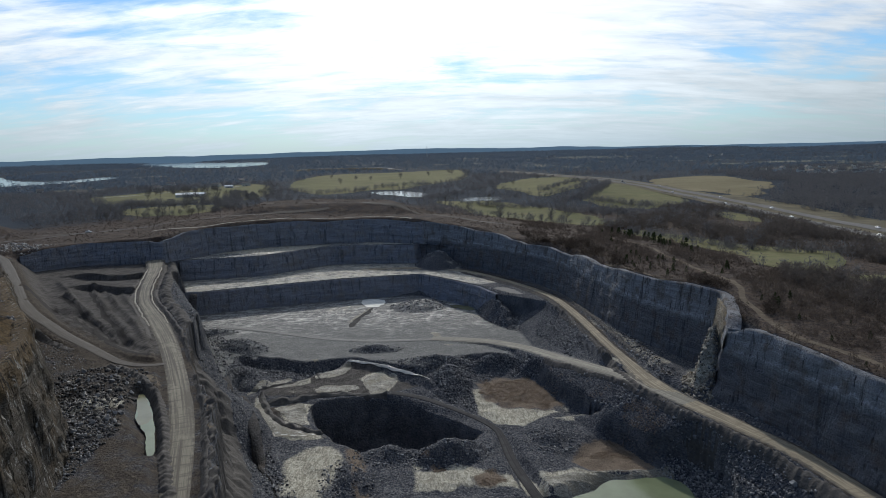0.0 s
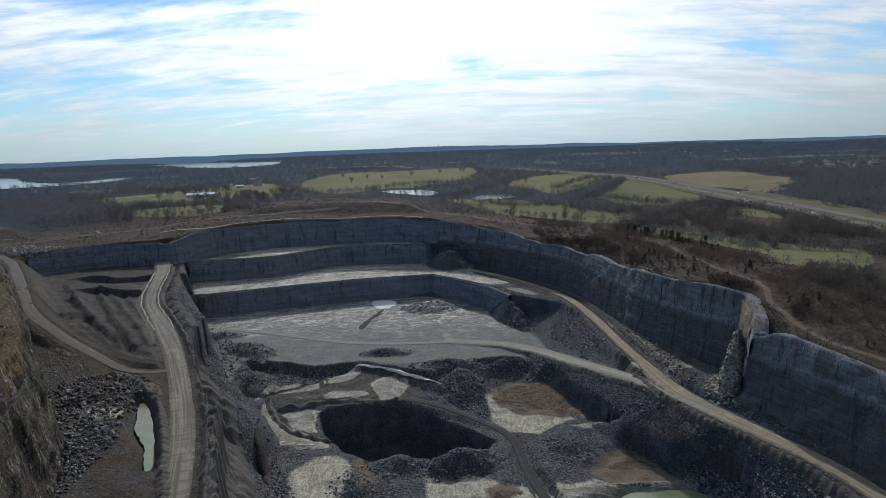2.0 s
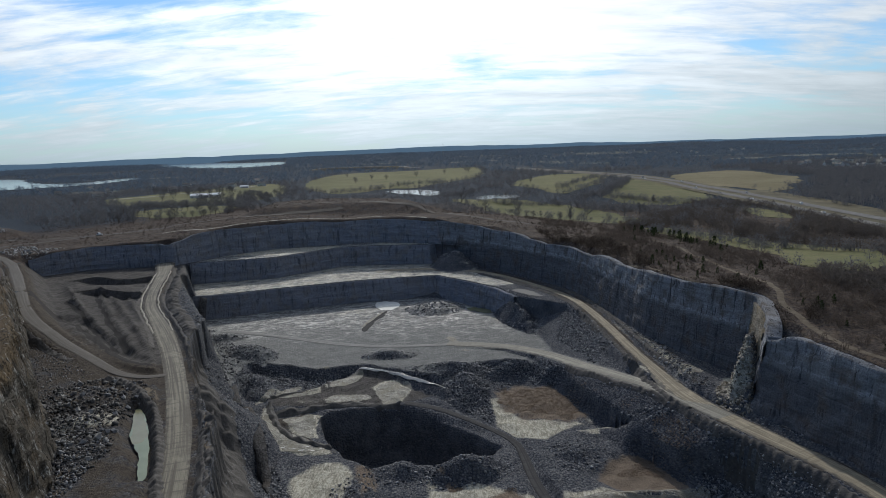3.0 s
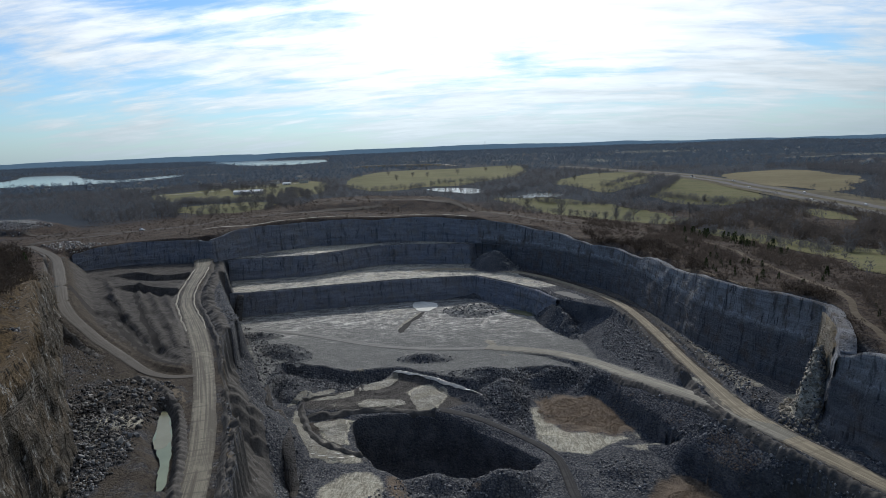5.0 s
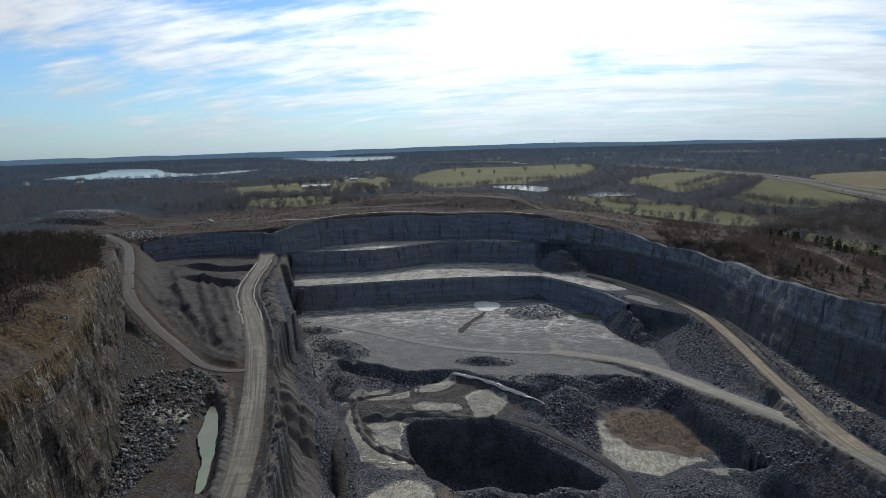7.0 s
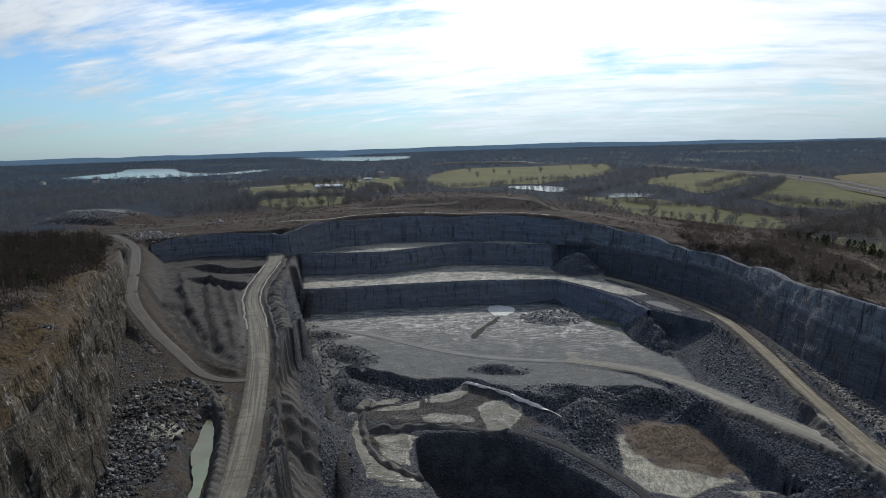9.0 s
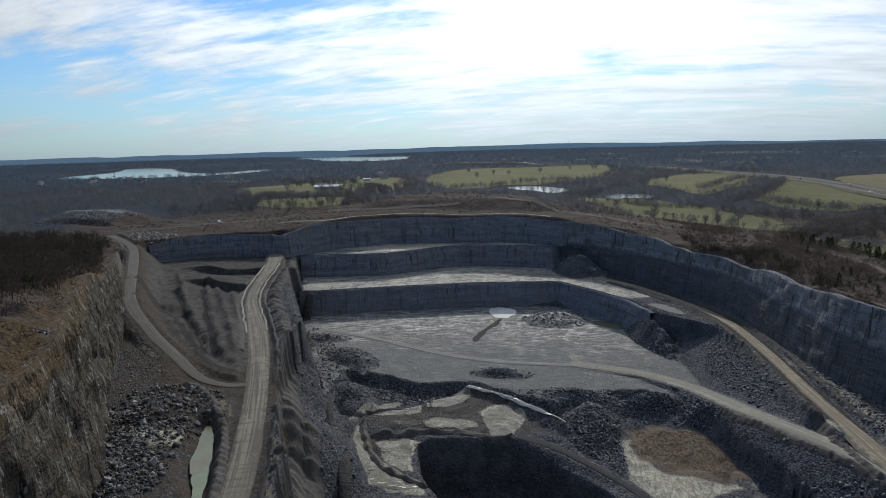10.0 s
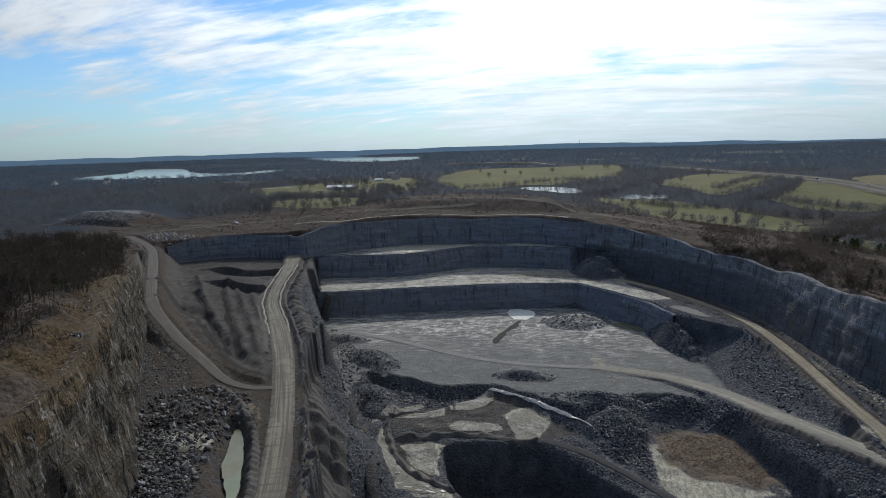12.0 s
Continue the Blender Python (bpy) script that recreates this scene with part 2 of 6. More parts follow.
def heap(h, x, y, outline, level, slope):
    d = signed(x + 2.5 * fbm(x, y, 12, 2, 41), y + 2.5 * fbm(x, y, 12, 2, 51), outline)
    return np.maximum(h, level - np.maximum(d, 0) * slope)


def mound(h, x, y, cx, cy, base, high, rx, ry, turn=0.0, seed=0):
    c, s = math.cos(radians(turn)), math.sin(radians(turn))
    u, v = ((x - cx) * c + (y - cy) * s) / rx, ((y - cy) * c - (x - cx) * s) / ry
    r = np.sqrt(u * u + v * v) + 0.22 * fbm(x, y, 0.5 * min(rx, ry), 2, 60 + seed)
    return np.where(r < 1.3, np.maximum(h, base + high * np.clip(1.05 - r, -1, 0.9)), h)


def embank(h, x, y, line, half, fill=0.8, cut=1.6):
    d, z, _, _ = edge_distance(x, y, line, closed=False)
    out = np.maximum(d - half, 0)
    return np.where(d < 60, np.clip(h, z - out * fill, z + out * cut), h)


def sand_ridges(x, y):
    """Ridges of tipped sand that run down from the back of the yard."""
    fan, reach = np.arctan2(x + 268, 452 - y) * 190, np.hypot(x + 268, y - 452)
    return ridged(fan + 5 * vnoise(x / 22, y / 22, 73), reach * 0.10, 11, 3, 71)


def yard(x, y):
    """Rise of the tipped sand above the shelf: two dug steps, ridges and a gully."""
    rise = 0.2 + 0.9 * sand_ridges(x, y) * np.clip((400 - y) / 40, 0.15, 1) + 0.8 * ridged(x, y, 24, 2, 75) + 0.3 * ridged(x, y, 6, 2, 79)
    for lip in YARD_STEPS:
        wx, wy = x + 2.0 * vnoise(x / 9, y / 9, 83), y + 2.0 * vnoise(x / 9, y / 9, 84)
        d, _, _, _ = edge_distance(wx, wy, lip, False)
        back = wy > np.interp(wx, [p[0] for p in lip], [p[1] for p in lip])
        rise = rise + np.where(back, 2.0 * np.clip(1 - d / 30, 0, 1), -2.8 * np.clip(1.15 - d / 12, 0, 1))
    d = edge_distance(x + 1.5 * vnoise(x / 6, y / 6, 85), y, YARD_GULLY, False)[0]
    rise = rise - 2.6 * np.clip(1.2 - d / 4.0, 0, 1)
    for k, crest in enumerate(YARD_RIDGES):
        d, _, run, _ = edge_distance(x + 0.9 * vnoise(x / 7, y / 7, 86), y + 0.9 * vnoise(x / 7, y / 7, 87), crest, False)
        rise = rise + (1.6 + 0.7 * vnoise(run / 7, 0 * run + k, 88)) * np.exp(-np.abs(d / 1.6) ** 1.4)
    return rise


def land(x, y):
    """Height of the ground."""
    x, y = np.asarray(x, float), np.asarray(y, float)
    h = plain(x, y)
    # spoil tips behind the far wall and to the west
    h = heap(h, x, y, [(-185, 606), (-120, 622), (-66, 622), (-40, 610), (-60, 660), (-140, 700), (-190, 680)], 60, 0.35)
    h = heap(h, x, y, [(-520, 600), (-470, 622), (-392, 560), (-400, 520), (-470, 540)], 53, 0.8)
    # the wall carries a cap of loose soil that leans back
    rim = h
    h = carve(h, x, y, TOP_PIT, 31, 6, 0.5)
    east = np.clip((x - 20) / 50, 0, 1) * np.clip((y - 330) / 60, 0, 1)
    cap = np.clip(3.4 + 4.0 * east + 4.5 * fbm(x, y, 22, 4, 23), 0.8, 7.5 + 4 * east)
    lean = rim - np.maximum(0, cap - 0.75 * (signed(x, y, TOP_PIT) - (rim - cap - 31) / 6))
    h = np.where((h > 31.5) & ((x > -60) | (y > 430)), np.minimum(h, lean), h)
    # the soil slope above the west cliff
    d = signed(x, y, TOP_PIT)
    h = np.where((x < -78) & (d > 0), np.minimum(h, 60 + 2.2 * ridged(x, y, 13, 3, 77) + 0.55 * d + 0.35 * np.maximum(y - 250, 0)), h)
    h = h + np.clip(-signed(x, y, YARD) / 6, 0, 1) * yard(x, y)
    h = carve(h, x, y, SHELF_PIT, 15.5, 5, 0.5)
    h = carve(h, x, y, FLOOR_PIT, 0, 5, 0.5)
    h = carve(h, x, y, RIDGE_FOOT[1:] + [(0, -80), (0, 376), (-120, 382)], 0, 4.5, 1.5)
    h = embank(h, x, y, ROAD_EAST, 5.5, 0.62, 9.0)
    h = carve(h, x, y, CREEK_PIT, -5, 1.1, 2.5, 17)
    h = embank(h, x, y, ROAD_EAST, 5.5, 1.5, 9.0)
    h = embank(h, x, y, ROAD_RAMP, 5.0, 1.1, 1.5)
    # plateau with the mud pans, its crest, and the tongue south of the sump
    h = heap(h, x, y, [(-88, 286), (-52, 318), (-46, 318), (-10, 282), (-2, 268), (-14, 274), (-26, 280), (-58, 273), (-86, 276)], -1.5, 0.7)
    h = np.maximum(h, np.where(edge_distance(x, y, [(-51, 320), (-32, 310), (-20, 301), (-9, 289)], False)[0] < 8,
                               1.5 - 0.8 * edge_distance(x, y, [(-51, 320), (-32, 310), (-20, 301), (-9, 289)], False)[0], -99))
    h = heap(h, x, y, [(-70, 236), (-50, 236), (-36, 226), (-34, 196), (-44, 180), (-66, 190)], -2.5, 0.8)
    for bed, level in ((REED_ONE, -6.0), (REED_TWO, -7.2)):
        d = np.clip(1 - np.maximum(signed(x, y, bed) + 1.5 * fbm(x, y, 8, 2, 45), 0) / 5, 0, 1)
        h = np.where(h < level + 9, h * (1 - d) + (level + 0.5 * fbm(x, y, 6, 3, 47)) * d, h)
    d = np.clip(1 - np.maximum(signed(x, y, LOW_PANS), 0) / 3, 0, 1)
    h = h * (1 - d) + (-3.2 + 0.25 * fbm(x, y, 5, 2, 49)) * d
    h = carve(h, x, y, SUMP, -25, 13, 0.6)
    h = embank(h, x, y, SUMP_RAMP, 3.0, 14, 1.6)
    # tipped rock
    for n, (cx, cy, base, high, rx, ry, turn) in enumerate(TIPS):
        h = mound(h, x, y, cx, cy, base, high, rx, ry, turn, n)
    rough = np.clip(-signed(x, y, CREEK_PIT) / 6, 0, 1) * np.clip(signed(x, y, SUMP) / 4, 0, 1)
    h = h + rough * (0.9 * ridged(x, y, 9, 3, 81) - 0.2)
    h = embank(h, x, y, ROAD_WEST, 5.8, 6.0, 1.2)
    h = embank(h, x, y, ROAD_RAMP, 4.6, 2.0, 2.0)
    h = embank(h, x, y, SUMP_RAMP, 2.8, 14, 2.0)
    h = embank(h, x, y, ROAD_CLIFF, 5.0, 1.0, 5.0)
    # ponds
    h = carve(h, x, y, GREEN_POND, 27.2, 1.0, 0.8, 6)
    h = carve(h, x, y, SOUTH_POND, -9.5, 0.8, 2.0, 9)
    return h


# tipped rock: centre, foot, height, half sizes, turn
TIPS = [(-126, 213, 29, 4.5, 17, 20, 25), (-118, 196, 29, 4.0, 12, 12, 0), (-108, 172, 28.5, 4.0, 10, 16, 10),
        (-18, 437, 0, 5, 20, 17, 20), (34, 400, 0, 13, 8, 30, 20), (-145, 381, 0, 3, 14, 6, 10), (-39, 340, 0, 3.5, 15, 6, 0), (-118, 352, 0, 5, 20, 10, -40),
        (-4, 506, 16, 14, 22, 16, -50), (0, 298, -4, 9, 11, 20, -10), (-6, 318, -2, 6, 18, 9, 0), (26, 321, -3, 6, 16, 6, 20), (0, 224, -6, 9, 17, 9, 15),
        (-22, 226, -7, 6, 14, 9, 0), (41, 235, -8, 6, 12, 10, 35),
        (-78, 205, -4, 9, 9, 16, 15), (-470, 545, 44, 8, 40, 22, 40), (-104, 312, -3, 4, 7, 16, 35), (-36, 205, -6, 7, 9, 16, 0), (105.5, 237.5, 13, 29, 8, 12, -22), (92, 186, -7, 13, 12, 26, 20)]
GREEN_POND = [(-109.5, 211), (-106.8, 211.8), (-97, 195), (-88.3, 178), (-82, 164), (-84.6, 163), (-90.2, 177), (-94.8, 183), (-99.4, 188.5), (-104, 200)]
SOUTH_POND = [(46, 199), (58, 207.5), (66, 207), (73, 210), (81, 206), (83, 196), (84, 170), (40, 150), (20, 170), (26, 190)]


# ---- materials ----
class Nodes:
    """A node material under construction."""

    def __init__(self, name):
        self.mat = bpy.data.materials.new(name)
        self.mat.use_nodes = True
        self.tree = self.mat.node_tree
        self.bsdf = self.tree.nodes["Principled BSDF"]
        self.place = self.add("ShaderNodeNewGeometry").outputs["Position"]

    def add(self, kind):
        return self.tree.nodes.new(kind)

    def link(self, a, b):
        if isinstance(a, (int, float)):
            b.default_value = a
        elif isinstance(a, tuple):
            b.default_value = (*a, 1) if len(a) == 3 and len(b.default_value) == 4 else a
        else:
            self.tree.links.new(a, b)

    def noise(self, scale, detail=4, rough=0.55, stretch=None, distortion=0.0, vector=None):
        n = self.add("ShaderNodeTexNoise")
        n.inputs["Scale"].default_value, n.inputs["Detail"].default_value = scale, detail
        n.inputs["Roughness"].default_value, n.inputs["Distortion"].default_value = rough, distortion
        v = vector or self.place
        if stretch:
            m = self.add("ShaderNodeVectorMath")
            m.operation = "MULTIPLY"
            self.link(v, m.inputs[0])
            m.inputs[1].default_value = stretch
            v = m.outputs[0]
        self.link(v, n.inputs["Vector"])
        return n.outputs[0]

    def turned(self, degrees):
        """The place in plan, turned about the vertical."""
        m = self.add("ShaderNodeMapping")
        m.inputs["Rotation"].default_value = (0, 0, radians(degrees))
        self.link(self.place, m.inputs[0])
        return m.outputs[0]

    def cells(self, scale, stretch=None):
        """Broken stone: a random value for each piece, and the distance from its middle."""
        n = self.add("ShaderNodeTexVoronoi")
        n.inputs["Scale"].default_value = scale
        m = self.add("ShaderNodeVectorMath")
        m.operation = "MULTIPLY"
        self.link(self.place, m.inputs[0])
        m.inputs[1].default_value = stretch or (1, 1, 1)
        self.link(m.outputs[0], n.inputs["Vector"])
        c = self.add("ShaderNodeSeparateColor")
        self.link(n.outputs["Color"], c.inputs[0])
        return c.outputs[0], n.outputs["Distance"]

    def math(self, op, a, b=0.0, clamp=False):
        n = self.add("ShaderNodeMath")
        n.operation, n.use_clamp = op, clamp
        self.link(a, n.inputs[0])
        self.link(b, n.inputs[1])
        return n.outputs[0]

    def step(self, v, low, high):
        n = self.add("ShaderNodeMapRange")
        n.interpolation_type = "SMOOTHSTEP"
        n.inputs["From Min"].default_value, n.inputs["From Max"].default_value = low, high
        self.link(v, n.inputs["Value"])
        return n.outputs[0]

    def mix(self, f, a, b, mode="MIX"):
        n = self.add("ShaderNodeMix")
        n.data_type, n.blend_type = "RGBA", mode
        self.link(f, n.inputs["Factor"])
        self.link(a, n.inputs["A"])
        self.link(b, n.inputs["B"])
        return n.outputs["Result"]

    def mask(self, name):
        n = self.add("ShaderNodeAttribute")
        n.attribute_name = name
        s = self.add("ShaderNodeSeparateColor")
        self.link(n.outputs["Color"], s.inputs[0])
        return s.outputs

    def finish(self, colour, rough=0.9, bump=None, depth=0.3, spec=0.3, metal=0.0):
        self.link(colour, self.bsdf.inputs["Base Color"])
        self.link(rough, self.bsdf.inputs["Roughness"])
        self.bsdf.inputs["Specular IOR Level"].default_value = spec
        self.bsdf.inputs["Metallic"].default_value = metal
        if bump is not None:
            b = self.add("ShaderNodeBump")
            b.inputs["Distance"].default_value, b.inputs["Strength"].default_value = depth, 1.0
            self.link(bump, b.inputs["Height"])
            self.link(b.outputs[0], self.bsdf.inputs["Normal"])
        return self.mat


def ground_material():
    n = Nodes("quarry_ground")
    big, mid, fine = n.noise(0.018, 4), n.noise(0.13, 5, 0.6), n.noise(0.9, 6, 0.65)
    grit = n.noise(4.0, 3, 0.7)
    rock = n.mix(n.step(mid, 0.3, 0.72), (0.066, 0.068, 0.075), (0.125, 0.126, 0.131))
    rock = n.mix(n.step(fine, 0.5, 0.75), rock, (0.16, 0.157, 0.15))
    rock = n.mix(n.step(fine, 0.48, 0.3), rock, (0.04, 0.046, 0.06))
    stone, deep = n.cells(1.25)
    chip, shallow = n.cells(3.1)
    up = n.add("ShaderNodeSeparateXYZ")
    n.link(n.add("ShaderNodeNewGeometry").outputs["True Normal"], up.inputs[0])
    lying = n.step(up.outputs[2], 0.35, 0.65)
    rock = n.mix(n.math("MULTIPLY", n.math("MULTIPLY", n.step(stone, 0.70, 1.0), 0.75), lying), rock, (0.18, 0.181, 0.182))
    rock = n.mix(n.math("MULTIPLY", n.math("MULTIPLY", n.step(chip, 0.80, 1.0), 0.6), lying), rock, (0.17, 0.171, 0.172))
    rock = n.mix(n.math("MULTIPLY", n.math("MULTIPLY", n.step(deep, 0.42, 0.75), 0.8), lying), rock, (0.031, 0.036, 0.049))
    pale, reed, earth = n.mask("zone")[:3]
    damp_shade, scrub, litter = n.mask("cover")[:3]
    floor, sand, dry_grass = n.mask("worked")[:3]
    # pale streaks and scrapes; glare off the wet floor is put into their white
    streak = n.noise(0.42, 9, 0.72, (0.16, 1.0, 1.0), 0.7)
    floor_tone = n.mix(n.step(streak, 0.49, 0.57), (0.088, 0.092, 0.090), (0.40, 0.396, 0.365))
    broad = n.noise(0.028, 5, 0.6, None, 0.8)
    floor_tone = n.mix(n.math("MULTIPLY", n.step(broad, 0.58, 0.42), 0.65), floor_tone, n.mix(n.step(fine, 0.3, 0.7), (0.092, 0.091, 0.09), (0.125, 0.123, 0.12)))
    floor_tone = n.mix(n.math("MULTIPLY", n.step(mid, 0.62, 0.4), 0.7), floor_tone, (0.09, 0.09, 0.089))
    scrape_glare = n.noise(1.0, 5, 0.6, (0.09, 1.5, 0.5), 0.8, n.turned(-24))
    ruts = n.noise(1.0, 4, 0.6, (0.06, 1.3, 0.5), 0.4, n.turned(38))
    floor_tone = n.mix(n.math("MULTIPLY", n.step(scrape_glare, 0.545, 0.60), 0.85), floor_tone, (0.52, 0.515, 0.48))
    floor_tone = n.mix(n.math("MULTIPLY", n.step(ruts, 0.56, 0.64), 0.7), floor_tone, (0.07, 0.071, 0.07))
    floor_tone = n.mix(n.math("MULTIPLY", n.step(chip, 0.86, 0.98), 0.5), floor_tone, (0.36, 0.355, 0.34))
    plan = n.add("ShaderNodeSeparateXYZ")
    n.link(n.place, plan.inputs[0])
    trodden = n.mix(n.step(fine, 0.3, 0.75), (0.088, 0.091, 0.088), (0.15, 0.152, 0.146))
    trodden = n.mix(n.math("MULTIPLY", n.step(mid, 0.45, 0.68), 0.6), trodden, (0.175, 0.175, 0.166))
    trodden = n.mix(n.math("MULTIPLY", n.step(scrape_glare, 0.54, 0.66), 0.55), trodden, (0.24, 0.238, 0.225))
    trodden = n.mix(n.math("MULTIPLY", n.step(ruts, 0.54, 0.66), 0.6), trodden, (0.072, 0.073, 0.073))
    trodden = n.mix(n.math("MULTIPLY", n.step(chip, 0.88, 0.98), 0.5), trodden, (0.30, 0.297, 0.285))
    drying = n.step(n.math("ADD", plan.outputs[1], n.math("MULTIPLY", n.math("ADD", broad, n.math("MULTIPLY", mid, 0.5)), 90.0)), 420, 490)
    col = n.mix(floor, rock, n.mix(drying, trodden, floor_tone))
    wobble = n.math("MULTIPLY", n.math("SUBTRACT", n.math("ADD", n.math("MULTIPLY", fine, 0.3), n.math("MULTIPLY", mid, 0.7)), 0.5), 1.6)

    def over(below, m, tone, low=0.28, high=0.68):
        return n.mix(n.step(n.math("ADD", m, wobble), low, high), below, tone)

    earth_tone = n.mix(fine, (0.042, 0.036, 0.031), (0.10, 0.085, 0.069))
    gully = n.noise(0.22, 7, 0.7, None, 2.2)
    earth_tone = n.mix(n.math("MULTIPLY", n.step(gully, 0.48, 0.38), 0.75), earth_tone, (0.030, 0.027, 0.026))
    earth_tone = n.mix(n.math("MULTIPLY", n.step(gully, 0.56, 0.68), 0.7), earth_tone, (0.135, 0.118, 0.096))
    col = over(col, earth, earth_tone)
    tuft_grain = n.noise(0.8, 6, 0.72, None, 0.6)
    ochre_tone = n.mix(n.step(tuft_grain, 0.38, 0.62), (0.040, 0.031, 0.020), (0.115, 0.083, 0.046))
    ochre_tone = n.mix(n.math("MULTIPLY", n.step(mid, 0.52, 0.66), 0.6), ochre_tone, (0.05, 0.043, 0.034))
    col = over(col, dry_grass, ochre_tone)
    drift = n.noise(0.35, 6, 0.68, (1.0, 0.4, 1.0), 1.2, n.turned(32))
    sand_tone = n.mix(n.step(drift, 0.35, 0.65), (0.058, 0.054, 0.051), (0.108, 0.101, 0.094))
    sand_tone = n.mix(n.math("MULTIPLY", n.step(fine, 0.6, 0.75), 0.5), sand_tone, (0.145, 0.137, 0.127))
    col = over(col, sand, sand_tone)
    flow = n.noise(0.5, 6, 0.65, (1.0, 0.35, 1.0), 2.2)
    pale_tone = n.mix(n.step(flow, 0.40, 0.62), (0.235, 0.22, 0.175), (0.43, 0.41, 0.34))
    pale_tone = n.mix(n.step(fine, 0.55, 0.75), pale_tone, (0.52, 0.50, 0.43))
    pale_tone = n.mix(n.step(fine, 0.40, 0.28), pale_tone, (0.12, 0.11, 0.085))
    col = over(col, pale, pale_tone)
    reed_tone = n.mix(n.step(grit, 0.3, 0.7), (0.10, 0.08, 0.063), (0.21, 0.168, 0.13))
    col = over(col, reed, reed_tone)
    tussock, gap = n.cells(0.55)
    scrub_tone = n.mix(n.step(fine, 0.35, 0.65), (0.034, 0.029, 0.027), (0.104, 0.085, 0.073))
    scrub_tone = n.mix(n.math("MULTIPLY", n.step(tussock, 0.55, 0.9), 0.6), scrub_tone, (0.098, 0.073, 0.054))
    scrub_tone = n.mix(n.math("MULTIPLY", n.step(mid, 0.5, 0.35), 0.6), scrub_tone, (0.035, 0.025, 0.019))
    scrub_tone = n.mix(n.step(mid, 0.55, 0.8), scrub_tone, (0.125, 0.104, 0.078))
    col = over(col, scrub, scrub_tone)
    # woodland floor: the blue of distance haze is put into its colour
    hazy_litter_tone = n.mix(n.step(fine, 0.3, 0.7), (0.023, 0.030, 0.040), (0.040, 0.051, 0.066))
    col = over(col, litter, hazy_litter_tone)
    # shaded ridge sides and the damp gully, painted as one dark tone
    col = n.mix(n.step(n.math("ADD", damp_shade, n.math("MULTIPLY", wobble, 0.35)), 0.35, 0.6), col, n.mix(fine, (0.032, 0.030, 0.029), (0.066, 0.062, 0.058)))
    film = n.noise(0.30, 7, 0.68, (0.8, 0.45, 1.0), 1.8)
    damp = n.math("MULTIPLY", n.math("MULTIPLY", floor, drying), n.step(film, 0.50, 0.60))
    rough = n.math("SUBTRACT", 0.95, n.math("MULTIPLY", damp, 0.5))
    bump = n.math("ADD", n.math("ADD", n.math("MULTIPLY", fine, 0.9), n.math("MULTIPLY", mid, 1.2)), n.math("MULTIPLY", grit, 0.22))
    bump = n.math("ADD", bump, n.math("MULTIPLY", n.math("MULTIPLY", gully, earth), 2.2))
    loose = n.math("SUBTRACT", 1.0, n.math("MAXIMUM", n.math("MAXIMUM", floor, n.math("MAXIMUM", pale, n.math("MAXIMUM", reed, earth))), n.math("MAXIMUM", scrub, litter)), True)
    bump = n.math("SUBTRACT", bump, n.math("MULTIPLY", loose, n.math("ADD", n.math("MULTIPLY", deep, 0.9), n.math("MULTIPLY", shallow, 0.35))))
    mat = n.finish(col, rough, bump, 0.55, 0.3)
    n.link(n.math("ADD", 0.04, n.math("MULTIPLY", floor, 0.3)), n.bsdf.inputs["Specular IOR Level"])
    return mat


def face_material(name, low, high, warm, warm_amount, scars=0.0, relief=0.6, bed=None):
    """Blasted limestone: level strata, stains that run down, fresh and weathered patches."""
    n = Nodes(name)
    strata = n.noise(1.0, 5, 0.65, (0.045, 0.045, 0.42), 0.7)
    runs = n.noise(1.0, 6, 0.65, (0.30, 0.30, 0.022), 0.5)
    cracks = n.noise(1.0, 4, 0.6, (0.9, 0.9, 0.06), 0.3)
    mid, fine = n.noise(0.16, 5, 0.6), n.noise(1.3, 5, 0.65)
    col = n.mix(n.step(strata, 0.25, 0.8), low, high)
    if bed:
        height = n.add("ShaderNodeSeparateXYZ")
        n.link(n.place, height.inputs[0])
        edge = n.math("ADD", height.outputs[2], n.math("ADD", n.math("MULTIPLY", n.math("SUBTRACT", mid, 0.5), 4.0), n.math("MULTIPLY", n.math("SUBTRACT", runs, 0.5), bed[2])))
        upper = n.mix(n.step(strata, 0.3, 0.7), tuple(0.7 * v for v in bed[1]), bed[1])
        col = n.mix(n.step(edge, bed[0] - 1.2, bed[0] + 1.2), col, upper)
        lip = n.math("ABSOLUTE", n.math("SUBTRACT", edge, bed[0] + 2.0))
        col = n.mix(n.math("MULTIPLY", n.step(lip, 0.7, 0.2), 0.6), col, tuple(1.35 * v for v in bed[1]))
    col = n.mix(n.step(runs, 0.52, 0.70), col, tuple(0.55 * v for v in low))
    col = n.mix(n.step(cracks, 0.58, 0.70), col, tuple(0.45 * v for v in low))
    col = n.mix(n.math("MULTIPLY", n.step(mid, 0.45, 0.7), warm_amount), col, warm)
    col = n.mix(n.step(fine, 0.55, 0.8), col, tuple(min(1, 1.25 * v) for v in high))
    col = n.mix(n.step(fine, 0.42, 0.25), col, tuple(0.45 * v for v in low))
    if scars:
        flake = n.noise(1.0, 6, 0.68, (0.60, 0.60, 0.12), 0.9)
        col = n.mix(n.math("MULTIPLY", n.step(flake, 0.555, 0.63), n.math("MULTIPLY", n.step(fine, 0.35, 0.6), scars)), col, (0.34, 0.34, 0.325))
        gap = n.noise(1.0, 4, 0.6, (0.8, 0.8, 0.07), 0.4)
        col = n.mix(n.step(gap, 0.46, 0.36), col, tuple(0.4 * v for v in low))
